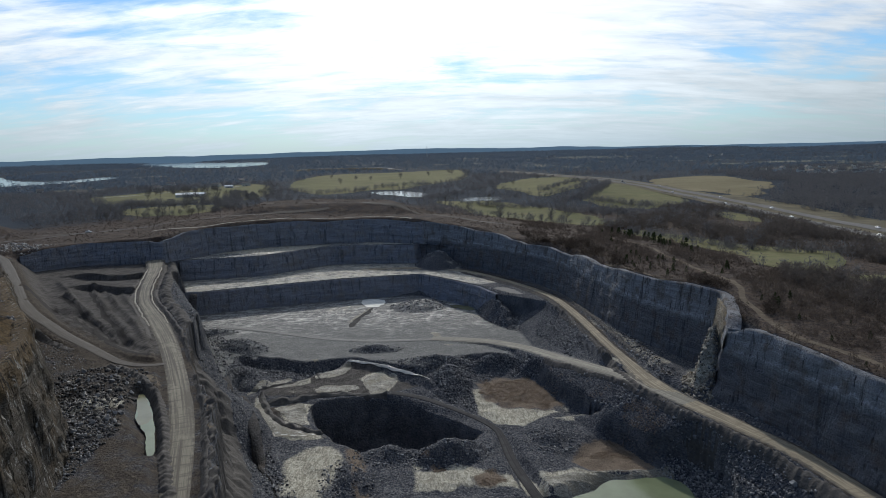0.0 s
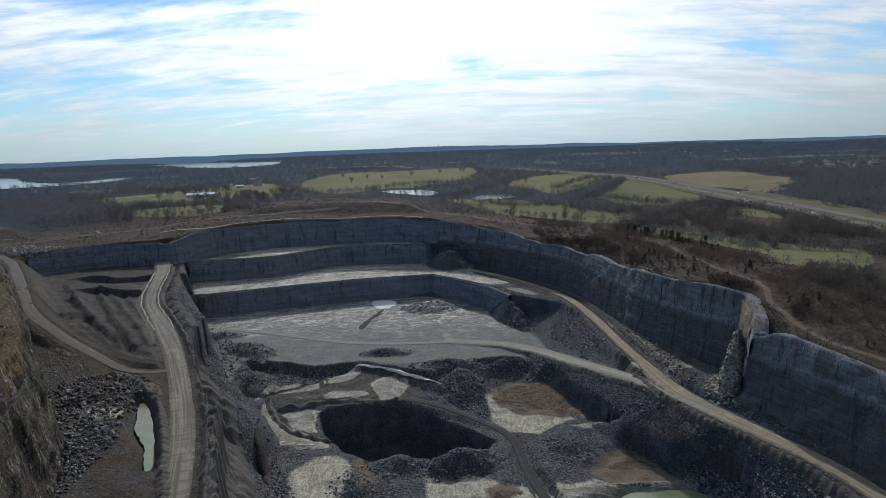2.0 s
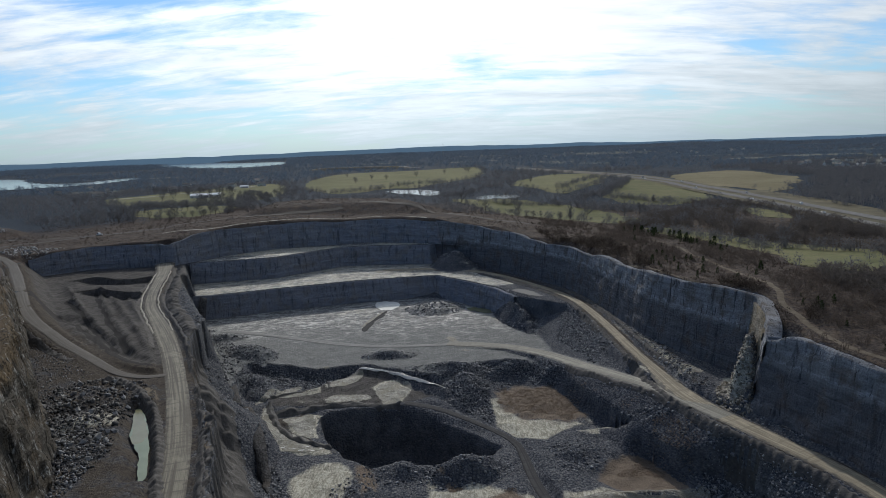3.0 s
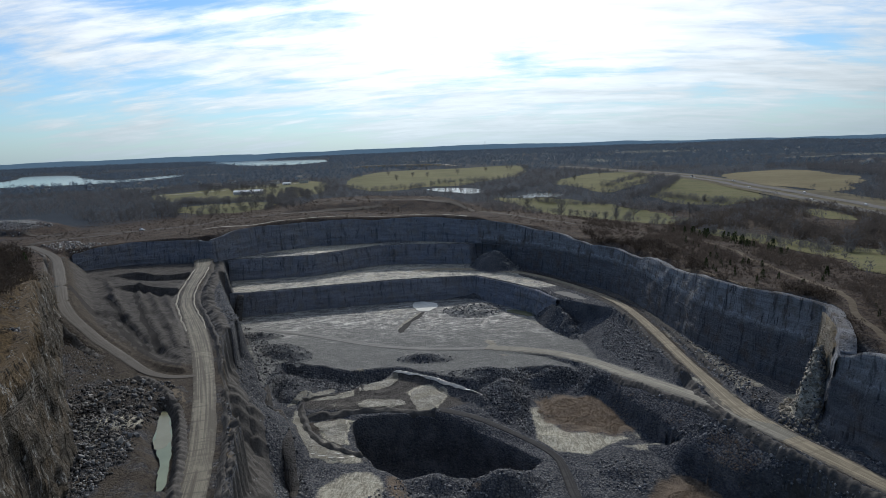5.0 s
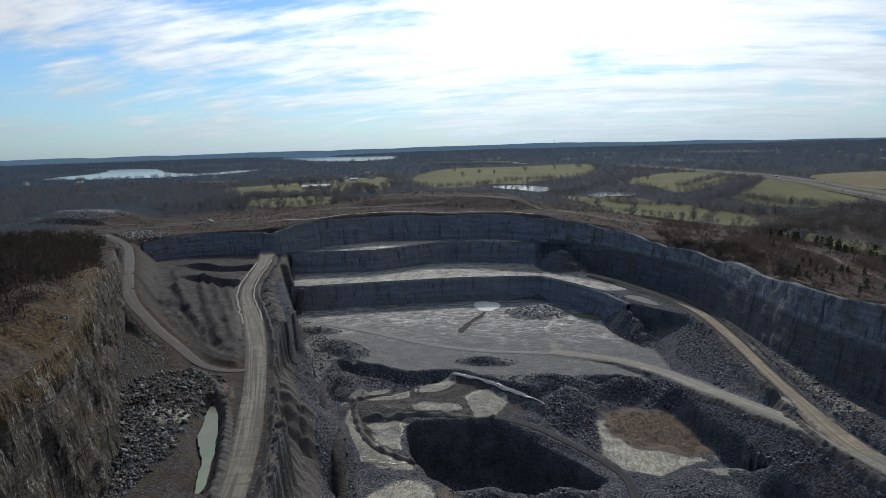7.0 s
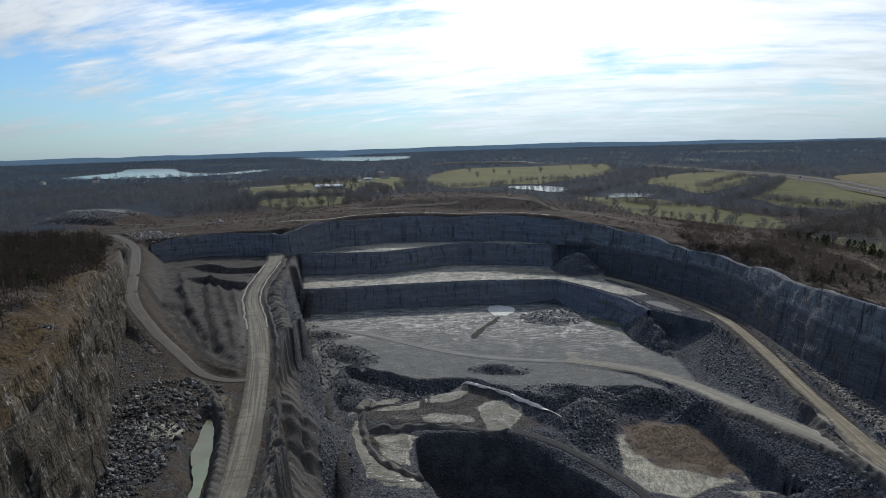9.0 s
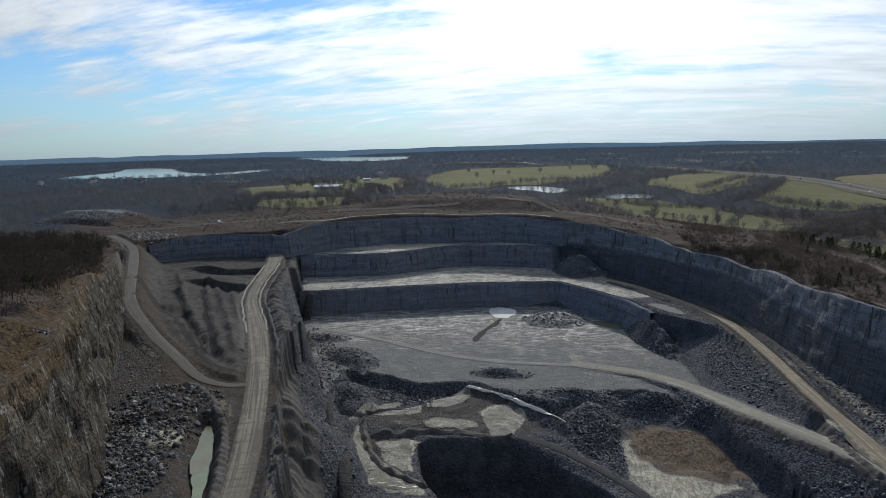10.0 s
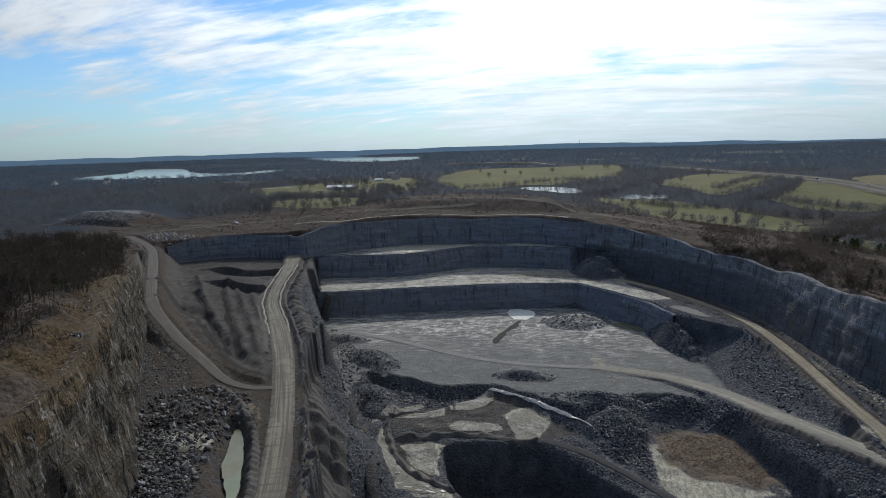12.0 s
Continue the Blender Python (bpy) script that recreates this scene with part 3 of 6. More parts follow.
    bump = n.math("ADD", n.math("MULTIPLY", strata, 1.2), n.math("ADD", n.math("MULTIPLY", runs, 0.8), n.math("SUBTRACT", fine, n.math("MULTIPLY", cracks, 0.9))))
    return n.finish(col, 0.92, bump, relief, 0.12)


def plain_material(name, dark, light, scale=1.0, rough=0.9, depth=0.05, spec=0.3, island=0.0, metal=0.0):
    n = Nodes(name)
    a, b = n.noise(scale, 5, 0.6), n.noise(scale * 0.12, 3)
    f = n.math("ADD", n.math("MULTIPLY", a, 0.65), n.math("MULTIPLY", b, 0.35))
    if island:
        r = n.add("ShaderNodeNewGeometry").outputs["Random Per Island"]
        f = n.math("ADD", n.math("MULTIPLY", f, 1 - island), n.math("MULTIPLY", r, island))
    return n.finish(n.mix(n.step(f, 0.25, 0.75), dark, light), rough, a, depth, spec, metal)


def road_material(name, dust, track, edge, spec=0.35):
    """Packed stone dust with wheel tracks: u runs across (0 to 1), v along in metres."""
    n = Nodes(name)
    uv = n.add("ShaderNodeUVMap").outputs[0]
    s = n.add("ShaderNodeSeparateXYZ")
    n.link(uv, s.inputs[0])
    ruts = n.noise(1.0, 4, 0.6, (14.0, 0.02, 1.0), 0.3, uv)
    patches = n.noise(1.0, 4, 0.6, (1.5, 0.06, 1.0), 0.6, uv)
    fine, mid = n.noise(1.2, 6, 0.65), n.noise(0.12, 4)
    cross = n.noise(1.0, 3, 0.5, (0.4, 0.6, 1.0), 0.4, uv)
    col = n.mix(n.step(ruts, 0.38, 0.66), track, dust)
    col = n.mix(n.math("MULTIPLY", n.step(patches, 0.5, 0.7), 0.6), col, tuple(1.25 * v for v in dust))
    col = n.mix(n.math("MULTIPLY", n.step(cross, 0.54, 0.66), 0.65), col, track)
    col = n.mix(n.math("MULTIPLY", n.step(mid, 0.5, 0.75), 0.5), col, track)
    col = n.mix(n.step(fine, 0.62, 0.8), col, tuple(1.3 * v for v in dust))
    side = n.math("ABSOLUTE", n.math("SUBTRACT", s.outputs[0], 0.5))
    side = n.math("ADD", side, n.math("MULTIPLY", n.math("SUBTRACT", n.noise(0.45, 5), 0.5), 0.42))
    col = n.mix(n.step(side, 0.28, 0.44), col, edge)
    bump = n.math("ADD", n.math("MULTIPLY", ruts, 0.6), n.math("MULTIPLY", fine, 0.4))
    return n.finish(col, 0.88, bump, 0.18, spec)


def water_material(name, colour, rough, ripple, spec=0.5):
    n = Nodes(name)
    w = n.noise(ripple, 3, 0.5)
    murk = n.mix(n.noise(0.15, 5), colour, tuple(0.55 * v for v in colour))
    return n.finish(murk, rough, w, 0.02, spec)


def twig_material(name, dark, light, through_light=0.4):
    n = Nodes(name)
    r = n.add("ShaderNodeNewGeometry").outputs["Random Per Island"]
    o = n.add("ShaderNodeObjectInfo").outputs["Random"]
    f = n.math("ADD", n.math("MULTIPLY", r, 0.6), n.math("ADD", n.math("MULTIPLY", n.noise(0.05, 3), 0.3), n.math("MULTIPLY", o, 0.2)))
    colour = n.mix(f, dark, light)
    mat = n.finish(colour, 0.95, None, 0.0, 0.03)
    # fine twigs let the light through from behind
    thin = n.add("ShaderNodeBsdfTranslucent")
    n.link(colour, thin.inputs["Color"])
    both = n.add("ShaderNodeMixShader")
    both.inputs[0].default_value = through_light
    n.link(n.bsdf.outputs[0], both.inputs[1])
    n.link(thin.outputs[0], both.inputs[2])
    n.link(both.outputs[0], n.tree.nodes["Material Output"].inputs["Surface"])
    return mat


def field_material(name, dark, light, worn):
    """Winter grass: broad tints, faint mown lines, worn and damp patches."""
    n = Nodes(name)
    broad, mid, fine = n.noise(0.012, 4), n.noise(0.07, 5, 0.65, None, 0.8), n.noise(0.5, 5, 0.7)
    mown = n.noise(1.0, 3, 0.5, (0.012, 0.16, 1.0), 0.3, n.turned(28))
    f = n.math("ADD", n.math("MULTIPLY", broad, 0.4), n.math("ADD", n.math("MULTIPLY", mid, 0.35), n.math("MULTIPLY", fine, 0.25)))
    col = n.mix(n.step(f, 0.34, 0.64), dark, light)
    col = n.mix(n.math("MULTIPLY", n.step(mid, 0.56, 0.7), 0.7), col, worn)
    col = n.mix(n.math("MULTIPLY", n.step(mown, 0.55, 0.62), 0.35), col, worn)
    col = n.mix(n.math("MULTIPLY", n.step(fine, 0.42, 0.3), 0.5), col, tuple(0.55 * v for v in dark))
    return n.finish(col, 0.95, fine, 0.2, 0.04)


M_GROUND = ground_material()
M_FACE = face_material("grey_limestone_face", (0.165, 0.176, 0.205), (0.26, 0.268, 0.29), (0.20, 0.175, 0.145), 0.5)
M_FACE_DARK = face_material("broken_dark_face", (0.062, 0.060, 0.060), (0.115, 0.11, 0.106), (0.10, 0.082, 0.065), 0.6, 0.0, 1.0)
M_FACE_EAST = face_material("stained_limestone_face", (0.098, 0.099, 0.107), (0.165, 0.164, 0.17), (0.105, 0.082, 0.064), 0.7, 0.0, 0.8, (33.0, (0.27, 0.275, 0.285), 6.0))
M_FACE_WARM = face_material("weathered_tan_face", (0.055, 0.049, 0.041), (0.125, 0.112, 0.094), (0.115, 0.085, 0.052), 0.6, 0.85, 1.2, (59.0, (0.125, 0.092, 0.055), 12.0))
M_ROCK = plain_material("broken_limestone", (0.040, 0.043, 0.050), (0.235, 0.236, 0.238), 0.8, 0.9, 0.15, 0.2, 0.65)
M_ROCK_DUSTY = plain_material("dusty_broken_limestone", (0.042, 0.041, 0.041), (0.14, 0.134, 0.126), 0.8, 0.9, 0.15, 0.2, 0.6)
M_ROCK_PALE = plain_material("pale_broken_limestone", (0.16, 0.155, 0.145), (0.38, 0.37, 0.35), 0.8, 0.9, 0.15, 0.3, 0.6)
M_WINDROW = plain_material("tipped_grey_fines", (0.045, 0.042, 0.040), (0.10, 0.092, 0.083), 0.9, 0.95, 0.3)
M_BANK = plain_material("dark_wet_fines", (0.045, 0.043, 0.041), (0.095, 0.09, 0.082), 0.9, 0.9, 0.25)
M_ROAD_WEST = road_material("pale_haul_road", (0.182, 0.166, 0.128), (0.083, 0.074, 0.058), (0.066, 0.058, 0.046))
M_ROAD_EAST = road_material("tan_haul_road", (0.285, 0.247, 0.178), (0.155, 0.132, 0.095), (0.085, 0.077, 0.064))
M_ROAD_DIRT = road_material("brown_dirt_road", (0.084, 0.074, 0.063), (0.062, 0.054, 0.045), (0.055, 0.047, 0.039))
M_TRAIL = plain_material("tan_trail_dirt", (0.085, 0.070, 0.053), (0.165, 0.138, 0.104), 0.5, 0.95, 0.1, 0.05)
M_ROAD_RAMP = road_material("grey_ramp_gravel", (0.235, 0.222, 0.183), (0.145, 0.137, 0.114), (0.088, 0.085, 0.077))
M_TRACK = road_material("grey_wheel_track", (0.20, 0.197, 0.185), (0.12, 0.119, 0.114), (0.13, 0.129, 0.124))
M_TRACK_DARK = road_material("dark_ramp_gravel", (0.070, 0.068, 0.067), (0.045, 0.044, 0.045), (0.038, 0.038, 0.040), 0.05)
M_WET_RUT = plain_material("dark_wet_silt", (0.022, 0.022, 0.023), (0.05, 0.05, 0.05), 0.6, 0.8, 0.1, 0.05)
M_CRUST = plain_material("pale_dust_crust", (0.19, 0.175, 0.145), (0.40, 0.375, 0.32), 0.7, 0.95, 0.2, 0.1)


def pan_material():
    """Drying slurry: pale crust with darker flow lines and damp edges."""
    n = Nodes("pale_drying_slurry")
    warp = n.noise(0.11, 3, 0.5)
    lines = n.math("ABSOLUTE", n.math("SUBTRACT", n.noise(0.34, 7, 0.66, (0.7, 1.3, 1.0), 2.0), 0.5))
    fine, mid = n.noise(1.4, 5, 0.65), n.noise(0.22, 4, 0.6)
    col = n.mix(n.step(n.math("ADD", mid, n.math("MULTIPLY", fine, 0.3)), 0.45, 0.85), (0.165, 0.155, 0.125), (0.335, 0.325, 0.28))
    col = n.mix(n.math("MULTIPLY", n.step(lines, 0.075, 0.0), 0.8), col, (0.10, 0.092, 0.072))
    col = n.mix(n.math("MULTIPLY", n.step(warp, 0.50, 0.62), 0.7), col, (0.155, 0.14, 0.10))
    col = n.mix(n.step(fine, 0.60, 0.75), col, (0.46, 0.45, 0.40))
    return n.finish(col, 0.75, n.math("ADD", n.math("MULTIPLY", lines, 3.0), fine), 0.22, 0.3)


M_SLURRY = pan_material()
# tan rock, with the sun on the spur put into its paler colour
M_FACE_SPUR = face_material("sunlit_tan_face", (0.12, 0.104, 0.082), (0.29, 0.262, 0.215), (0.24, 0.185, 0.105), 0.7, 0.0, 1.2)
# pale slurry, whitened: the sky glare on the puddle is put into the colour
M_GLARE_SLURRY = plain_material("glare_white_slurry", (0.50, 0.50, 0.455), (0.74, 0.74, 0.69), 0.35, 0.8, 0.05, 0.2)
M_WET = water_material("shining_wet_silt", (0.45, 0.44, 0.40), 0.30, 2.0)
M_ROCK_TAN = plain_material("tan_broken_limestone", (0.12, 0.105, 0.082), (0.30, 0.27, 0.22), 0.8, 0.9, 0.15, 0.3, 0.6)
# haze over the ridges is put into their blue and a faint glow
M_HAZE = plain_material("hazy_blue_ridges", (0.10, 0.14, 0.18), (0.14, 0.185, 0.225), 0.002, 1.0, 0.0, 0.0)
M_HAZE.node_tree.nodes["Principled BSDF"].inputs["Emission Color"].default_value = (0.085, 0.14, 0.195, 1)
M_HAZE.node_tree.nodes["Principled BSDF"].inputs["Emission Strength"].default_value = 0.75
M_GREEN = water_material("milky_green_water", (0.20, 0.235, 0.14), 0.12, 1.5, 0.28)
M_SHALLOW = water_material("yellowish_shallow_water", (0.21, 0.205, 0.12), 0.2, 2.0, 0.28)
M_LAKE = water_material("lake_water", (0.03, 0.04, 0.045), 0.10, 0.15)
M_BARK = plain_material("grey_bark", (0.06, 0.05, 0.042), (0.15, 0.13, 0.11), 3.0, 0.95, 0.02)
# both twig colours carry haze as a blue tint, the far woods most
M_TWIG = twig_material("bare_twigs", (0.082, 0.084, 0.094), (0.175, 0.172, 0.174))
M_TWIG_HAZY = twig_material("haze_tinted_bare_woods", (0.090, 0.120, 0.160), (0.122, 0.155, 0.196), 0.5)
M_TWIG_WARM = twig_material("brown_bare_twigs", (0.060, 0.053, 0.049), (0.138, 0.122, 0.110))
M_THICKET = twig_material("brown_thicket_twigs", (0.026, 0.022, 0.019), (0.066, 0.054, 0.045))
M_CEDAR = twig_material("cedar_needles", (0.016, 0.024, 0.012), (0.045, 0.062, 0.028))
M_BRUSH = twig_material("dead_brush", (0.050, 0.042, 0.038), (0.125, 0.102, 0.086))
M_REED = twig_material("dry_reeds", (0.15, 0.118, 0.094), (0.32, 0.255, 0.195))
M_PASTURE = field_material("winter_pasture", (0.092, 0.099, 0.050), (0.175, 0.165, 0.086), (0.125, 0.106, 0.070))
M_HAY = field_material("pale_hay_field", (0.14, 0.124, 0.074), (0.20, 0.175, 0.108), (0.12, 0.10, 0.066))
M_VERGE = plain_material("dry_verge_grass", (0.085, 0.078, 0.058), (0.165, 0.145, 0.098), 0.06, 0.95, 0.1, 0.04)
M_CLEARING = plain_material("pale_winter_clearing", (0.10, 0.107, 0.092), (0.19, 0.19, 0.16), 0.01, 0.95, 0.1, 0.04)
M_ASPHALT = plain_material("worn_asphalt", (0.12, 0.116, 0.11), (0.18, 0.174, 0.165), 0.4, 0.95, 0.02, 0.06)
M_ROOF = plain_material("white_metal_roof", (0.62, 0.64, 0.66), (0.80, 0.80, 0.80), 0.6, 0.35, 0.01)
M_ROOF_DARK = plain_material("grey_shingle_roof", (0.09, 0.085, 0.08), (0.16, 0.15, 0.14), 1.0, 0.9, 0.02)
M_WALL = plain_material("pale_siding", (0.45, 0.43, 0.39), (0.62, 0.60, 0.56), 0.8, 0.8, 0.01)
M_PANE = plain_material("dark_window_glass", (0.02, 0.025, 0.03), (0.04, 0.045, 0.05), 2.0, 0.08, 0.0, 0.5)
M_PAINT = plain_material("white_vehicle_paint", (0.72, 0.72, 0.72), (0.80, 0.80, 0.80), 1.0, 0.3, 0.0, 0.5)
M_TYRE = plain_material("black_rubber", (0.015, 0.015, 0.015), (0.03, 0.03, 0.03), 2.0, 0.9, 0.0)
M_CONCRETE = plain_material("pale_concrete", (0.33, 0.32, 0.30), (0.45, 0.44, 0.42), 0.8, 0.9, 0.02)
M_STEEL = plain_material("galvanised_steel", (0.25, 0.25, 0.26), (0.35, 0.35, 0.36), 2.0, 0.5, 0.0, 0.5, 0.0, 0.6)


# ---- mesh helpers ----
def link_mesh(name, verts, faces, material, parent=None, label="", smooth=False, uvs=None):
    """One mesh object from arrays of corners and of faces with three or four corners each."""
    me = bpy.data.meshes.new(name)
    verts, faces = np.asarray(verts, np.float32), np.asarray(faces, np.int32)
    n, k = faces.shape
    me.vertices.add(len(verts))
    me.vertices.foreach_set("co", verts.ravel())
    me.loops.add(n * k)
    me.loops.foreach_set("vertex_index", faces.ravel())
    me.polygons.add(n)
    me.polygons.foreach_set("loop_start", np.arange(0, n * k, k, dtype=np.int32))
    if smooth:
        me.polygons.foreach_set("use_smooth", np.ones(n, bool))
    if uvs is not None:
        layer = me.uv_layers.new(name="UVMap")
        layer.data.foreach_set("uv", np.asarray(uvs, np.float32)[faces.ravel()].ravel())
    me.update(calc_edges=True)
    me.validate()
    me.materials.append(material)
    ob = new(name, me)
    if parent is not None:
        ob.parent = parent
    if label:
        tagged(ob, label)
    return ob


def grid_faces(nu, nv):
    i = np.arange((nu - 1) * (nv - 1))
    a = (i // (nv - 1)) * nv + i % (nv - 1)
    return np.stack([a, a + 1, a + nv + 1, a + nv], 1)


def part(name, bm, material, parent, label=""):
    """Links a bmesh as one mesh object under a thing or a part."""
    me = bpy.data.meshes.new(name)
    bm.normal_update()
    bm.to_mesh(me)
    bm.free()
    me.materials.append(material)
    ob = new(name, me)
    ob.parent = parent
    if label:
        tagged(ob, label)
    return ob


def box(bm, x0, x1, y0, y1, z0, z1, bevel=0.0):
    made = bmesh.ops.create_cube(bm, size=1.0, matrix=Matrix.LocRotScale(((x0 + x1) / 2, (y0 + y1) / 2, (z0 + z1) / 2), None, (x1 - x0, y1 - y0, z1 - z0)))
    if bevel:
        edges = {e for v in made["verts"] for e in v.link_edges}
        bmesh.ops.bevel(bm, geom=list(edges), offset=bevel, segments=1, affect="EDGES")
    return bm


def pole(bm, a, b, r0, r1, sides=6):
    a, b = Vector(a), Vector(b)
    turn = (b - a).to_track_quat("Z", "Y").to_matrix().to_4x4()
    bmesh.ops.create_cone(bm, cap_ends=True, segments=sides, radius1=r0, radius2=r1, depth=(b - a).length, matrix=Matrix.Translation((a + b) / 2) @ turn)
    return bm


def along_line(line, step, rounds=2):
    """Points every step metres along a line rounded at its corners, the way to the right at each, and the length so far."""
    p = np.array([q[:3] if len(q) > 2 else (*q, 0.0) for q in line], float)
    for _ in range(rounds):
        q = np.empty((2 * len(p) - 2, 3))
        q[0::2], q[1::2] = 0.75 * p[:-1] + 0.25 * p[1:], 0.25 * p[:-1] + 0.75 * p[1:]
        p = np.vstack([p[:1], q, p[-1:]])
    run = np.r_[0, np.cumsum(np.linalg.norm(np.diff(p[:, :2], axis=0), axis=1))]
    s = np.linspace(0, run[-1], max(3, int(run[-1] / step) + 1))
    out = np.stack([np.interp(s, run, p[:, k]) for k in range(3)], 1)
    way = np.gradient(out[:, :2], axis=0)
    way /= np.linalg.norm(way, axis=1)[:, None] + 1e-9
    return out, np.stack([way[:, 1], -way[:, 0]], 1), s


# ---- the ground: one sheet to the horizon ----
def spread(low, high, step, reach_low, reach_high, ratio):
    core = list(np.arange(low, high + step / 2, step))
    d = step
    while core[-1] < reach_high:
        d *= ratio
        core.append(core[-1] + d)
    d = step
    while core[0] > reach_low:
        d *= ratio
        core.insert(0, core[0] - d)
    return np.array(core)


gx = spread(-310, 128, 1.15, -5400, 5400, 1.085)
gy = spread(110, 566, 1.15, -2500, 5400, 1.075)
GX, GY = np.meshgrid(gx, gy, indexing="ij")
GZ = land(GX, GY)


def zone(outline, soft=3.0):
    return np.clip(0.5 - signed(GX, GY, outline) / (2 * soft), 0, 1)


def band(line, half, soft=2.0):
    return np.clip(0.5 - (edge_distance(GX, GY, line, False)[0] - half) / (2 * soft), 0, 1)


in_pit = zone(TOP_PIT, 3)
slope = np.hypot(np.gradient(GZ, axis=0) / np.gradient(GX, axis=0), np.gradient(GZ, axis=1) / np.gradient(GY, axis=1))
flat_here = np.clip(1.4 - 2.2 * slope, 0, 1)
worked = np.maximum(zone(FLOOR_PIT, 2) * (1 - zone(CREEK_PIT, 2)), zone([(-20, 530), (-30, 545), (-70, 552), (-155, 536), (-188, 507), (-203, 476), (-142, 489), (-97, 529)], 2))
bench_one = zone([(-196, 462), (-203, 476), (-142, 489), (-97, 529), (-24, 526), (12, 492), (42, 440), (24, 434), (2, 454), (-19, 476), (-70, 468), (-133, 448), (-182, 430)], 2)
worked = np.maximum(worked, bench_one) * flat_here
pale = np.maximum.reduce([
    zone([(-88, 294), (-84, 301), (-70, 307), (-67, 295), (-76, 291), (-85, 289)], 1.2) * 0.95, zone([(-68, 309), (-61, 318), (-50, 319), (-51, 311), (-61, 302), (-65, 301)], 1.2) * 0.95,
    zone([(-94, 299), (-90, 303), (-78, 309), (-85, 304), (-90, 296)], 1.2) * 0.9, zone([(-80, 285), (-70, 289), (-54, 293), (-43, 292), (-40, 286), (-52, 282), (-74, 282)], 2) * 0.42,
    zone([(-44, 299), (-39, 307), (-31, 311), (-20, 305), (-25, 292), (-28, 280), (-35, 280), (-37, 286)], 1.5) * 0.8, zone([(-36, 290), (-28, 293), (-27, 281), (-35, 281)], 1) * 1.0,
    zone([(-91, 283), (-87, 281), (-83, 270), (-75, 256), (-67, 247), (-53, 243), (-51, 237), (-63, 237), (-71, 241), (-81, 252), (-86, 264)], 1.5) * 0.95,
    zone([(-76, 271), (-64, 274), (-60, 272), (-62, 262), (-58, 250), (-67, 253), (-73, 260)], 1.5) * 0.85,
    zone([(-62, 219), (-56, 227), (-46, 229), (-40, 224), (-40, 206), (-44, 190), (-57, 195), (-58, 206)], 3) * 0.92,
    zone([(-14, 220), (-8, 222), (-6, 216), (-13, 214)], 2) * 0.9, zone([(-4, 217), (2, 219), (10, 213), (26, 209), (44, 212), (60, 212), (84, 213), (86, 204), (70, 206), (56, 207), (44, 199), (7, 201), (0, 206)], 2) * 0.85,
    zone([(-13, 212), (-2, 213), (6, 205), (0, 198), (-12, 200)], 2) * 0.85, zone([(12, 290), (14, 263), (18, 254), (32, 249), (40, 257), (52, 264), (44, 266), (26, 271), (18, 282), (17, 297)], 2) * 0.92,
    zone([(54, 292), (58, 276), (56, 264), (50, 262), (48, 276)], 2) * 0.55, zone([(52, 216), (68, 220), (84, 218), (83, 212), (60, 212)], 2) * 0.7,
    zone([(44, 256), (60, 258), (66, 252), (50, 250)], 1.5) * 0.6,
    zone([(-118, 200), (-108, 206), (-104, 196), (-122, 186), (-130, 186)], 3) * 0.8,
    zone([(-120, 430), (-70, 452), (-40, 462), (-60, 420)], 10) * 0.40, zone([(-150, 360), (-128, 372), (-120, 352), (-138, 348)], 4) * 0.42,
    zone([(10, 425), (24, 420), (36, 398), (22, 402)], 4) * 0.6, zone([(-14, 500), (10, 488), (-2, 500), (-16, 510)], 4) * 0.6,
    zone([(-190, 508), (-156, 535), (-100, 543), (-100, 532), (-140, 500)], 4) * 0.75, zone([(-70, 552), (-34, 543), (-36, 532), (-70, 535)], 3) * 0.7,
    zone([(86, 256), (84, 300), (80, 340), (84, 342), (91, 305), (96, 262)], 1.5) * 0.55, zone([(70, 290), (74, 272), (80, 262), (78, 280)], 1.5) * 0.6,
    bench_one * 0.46]) * np.clip(1.7 - 1.9 * slope, 0, 1)
reed = np.maximum.reduce([zone([(15, 300), (28, 308), (43, 304), (55, 288), (54, 270), (44, 264), (24, 272), (16, 284)], 5) * 0.85, zone([(46, 219), (52, 230), (61, 237), (71, 239), (80, 232), (84, 216), (74, 214), (62, 211), (51, 215)], 3),
                          zone([(55, 276), (62, 270), (70, 260), (76, 244), (74, 240), (66, 250), (58, 262)], 1.5), zone([(-41, 228), (-34, 231), (-29, 212), (-27, 192), (-33, 192), (-36, 210)], 2) * 0.62,
                          zone([(8, 207), (16, 213), (21, 206), (15, 201), (9, 202)], 2) * 0.8, zone([(-10, 222), (0, 213), (-5, 211)], 1.5) * 0.9])
pale = np.maximum(pale, 0.62 * zone([(110, 254), (104, 256), (97, 244), (96, 232), (103, 225)], 2))
reed = reed * np.clip(2.2 - 2.0 * slope, 0, 1)
pale = pale * (1 - 0.75 * reed)
earth = np.maximum.reduce([zone([(-85, 60), (-104, 150), (-118, 176), (-158, 227), (-234, 333), (-250, 372), (-150, 262), (-112, 236), (-100, 222), (-70, 150), (-45, 60)], 4) * 0.58,band(ROAD_WEST, 9, 3) * 0.6, band(ROAD_CLIFF, 17, 5) * 0.8, zone([(-130, 240), (-118, 246), (-104, 222), (-112, 214), (-140, 236), (-196, 300), (-206, 292), (-160, 236)], 5) * 0.62,
                           band(ROAD_EAST, 9, 3) * 0.55, 
                           band([(92, 250), (92, 330)], 5, 3) * 0.5, zone([(-150, 190), (-112, 172), (-100, 140), (-130, 160)], 4) * 0.5])
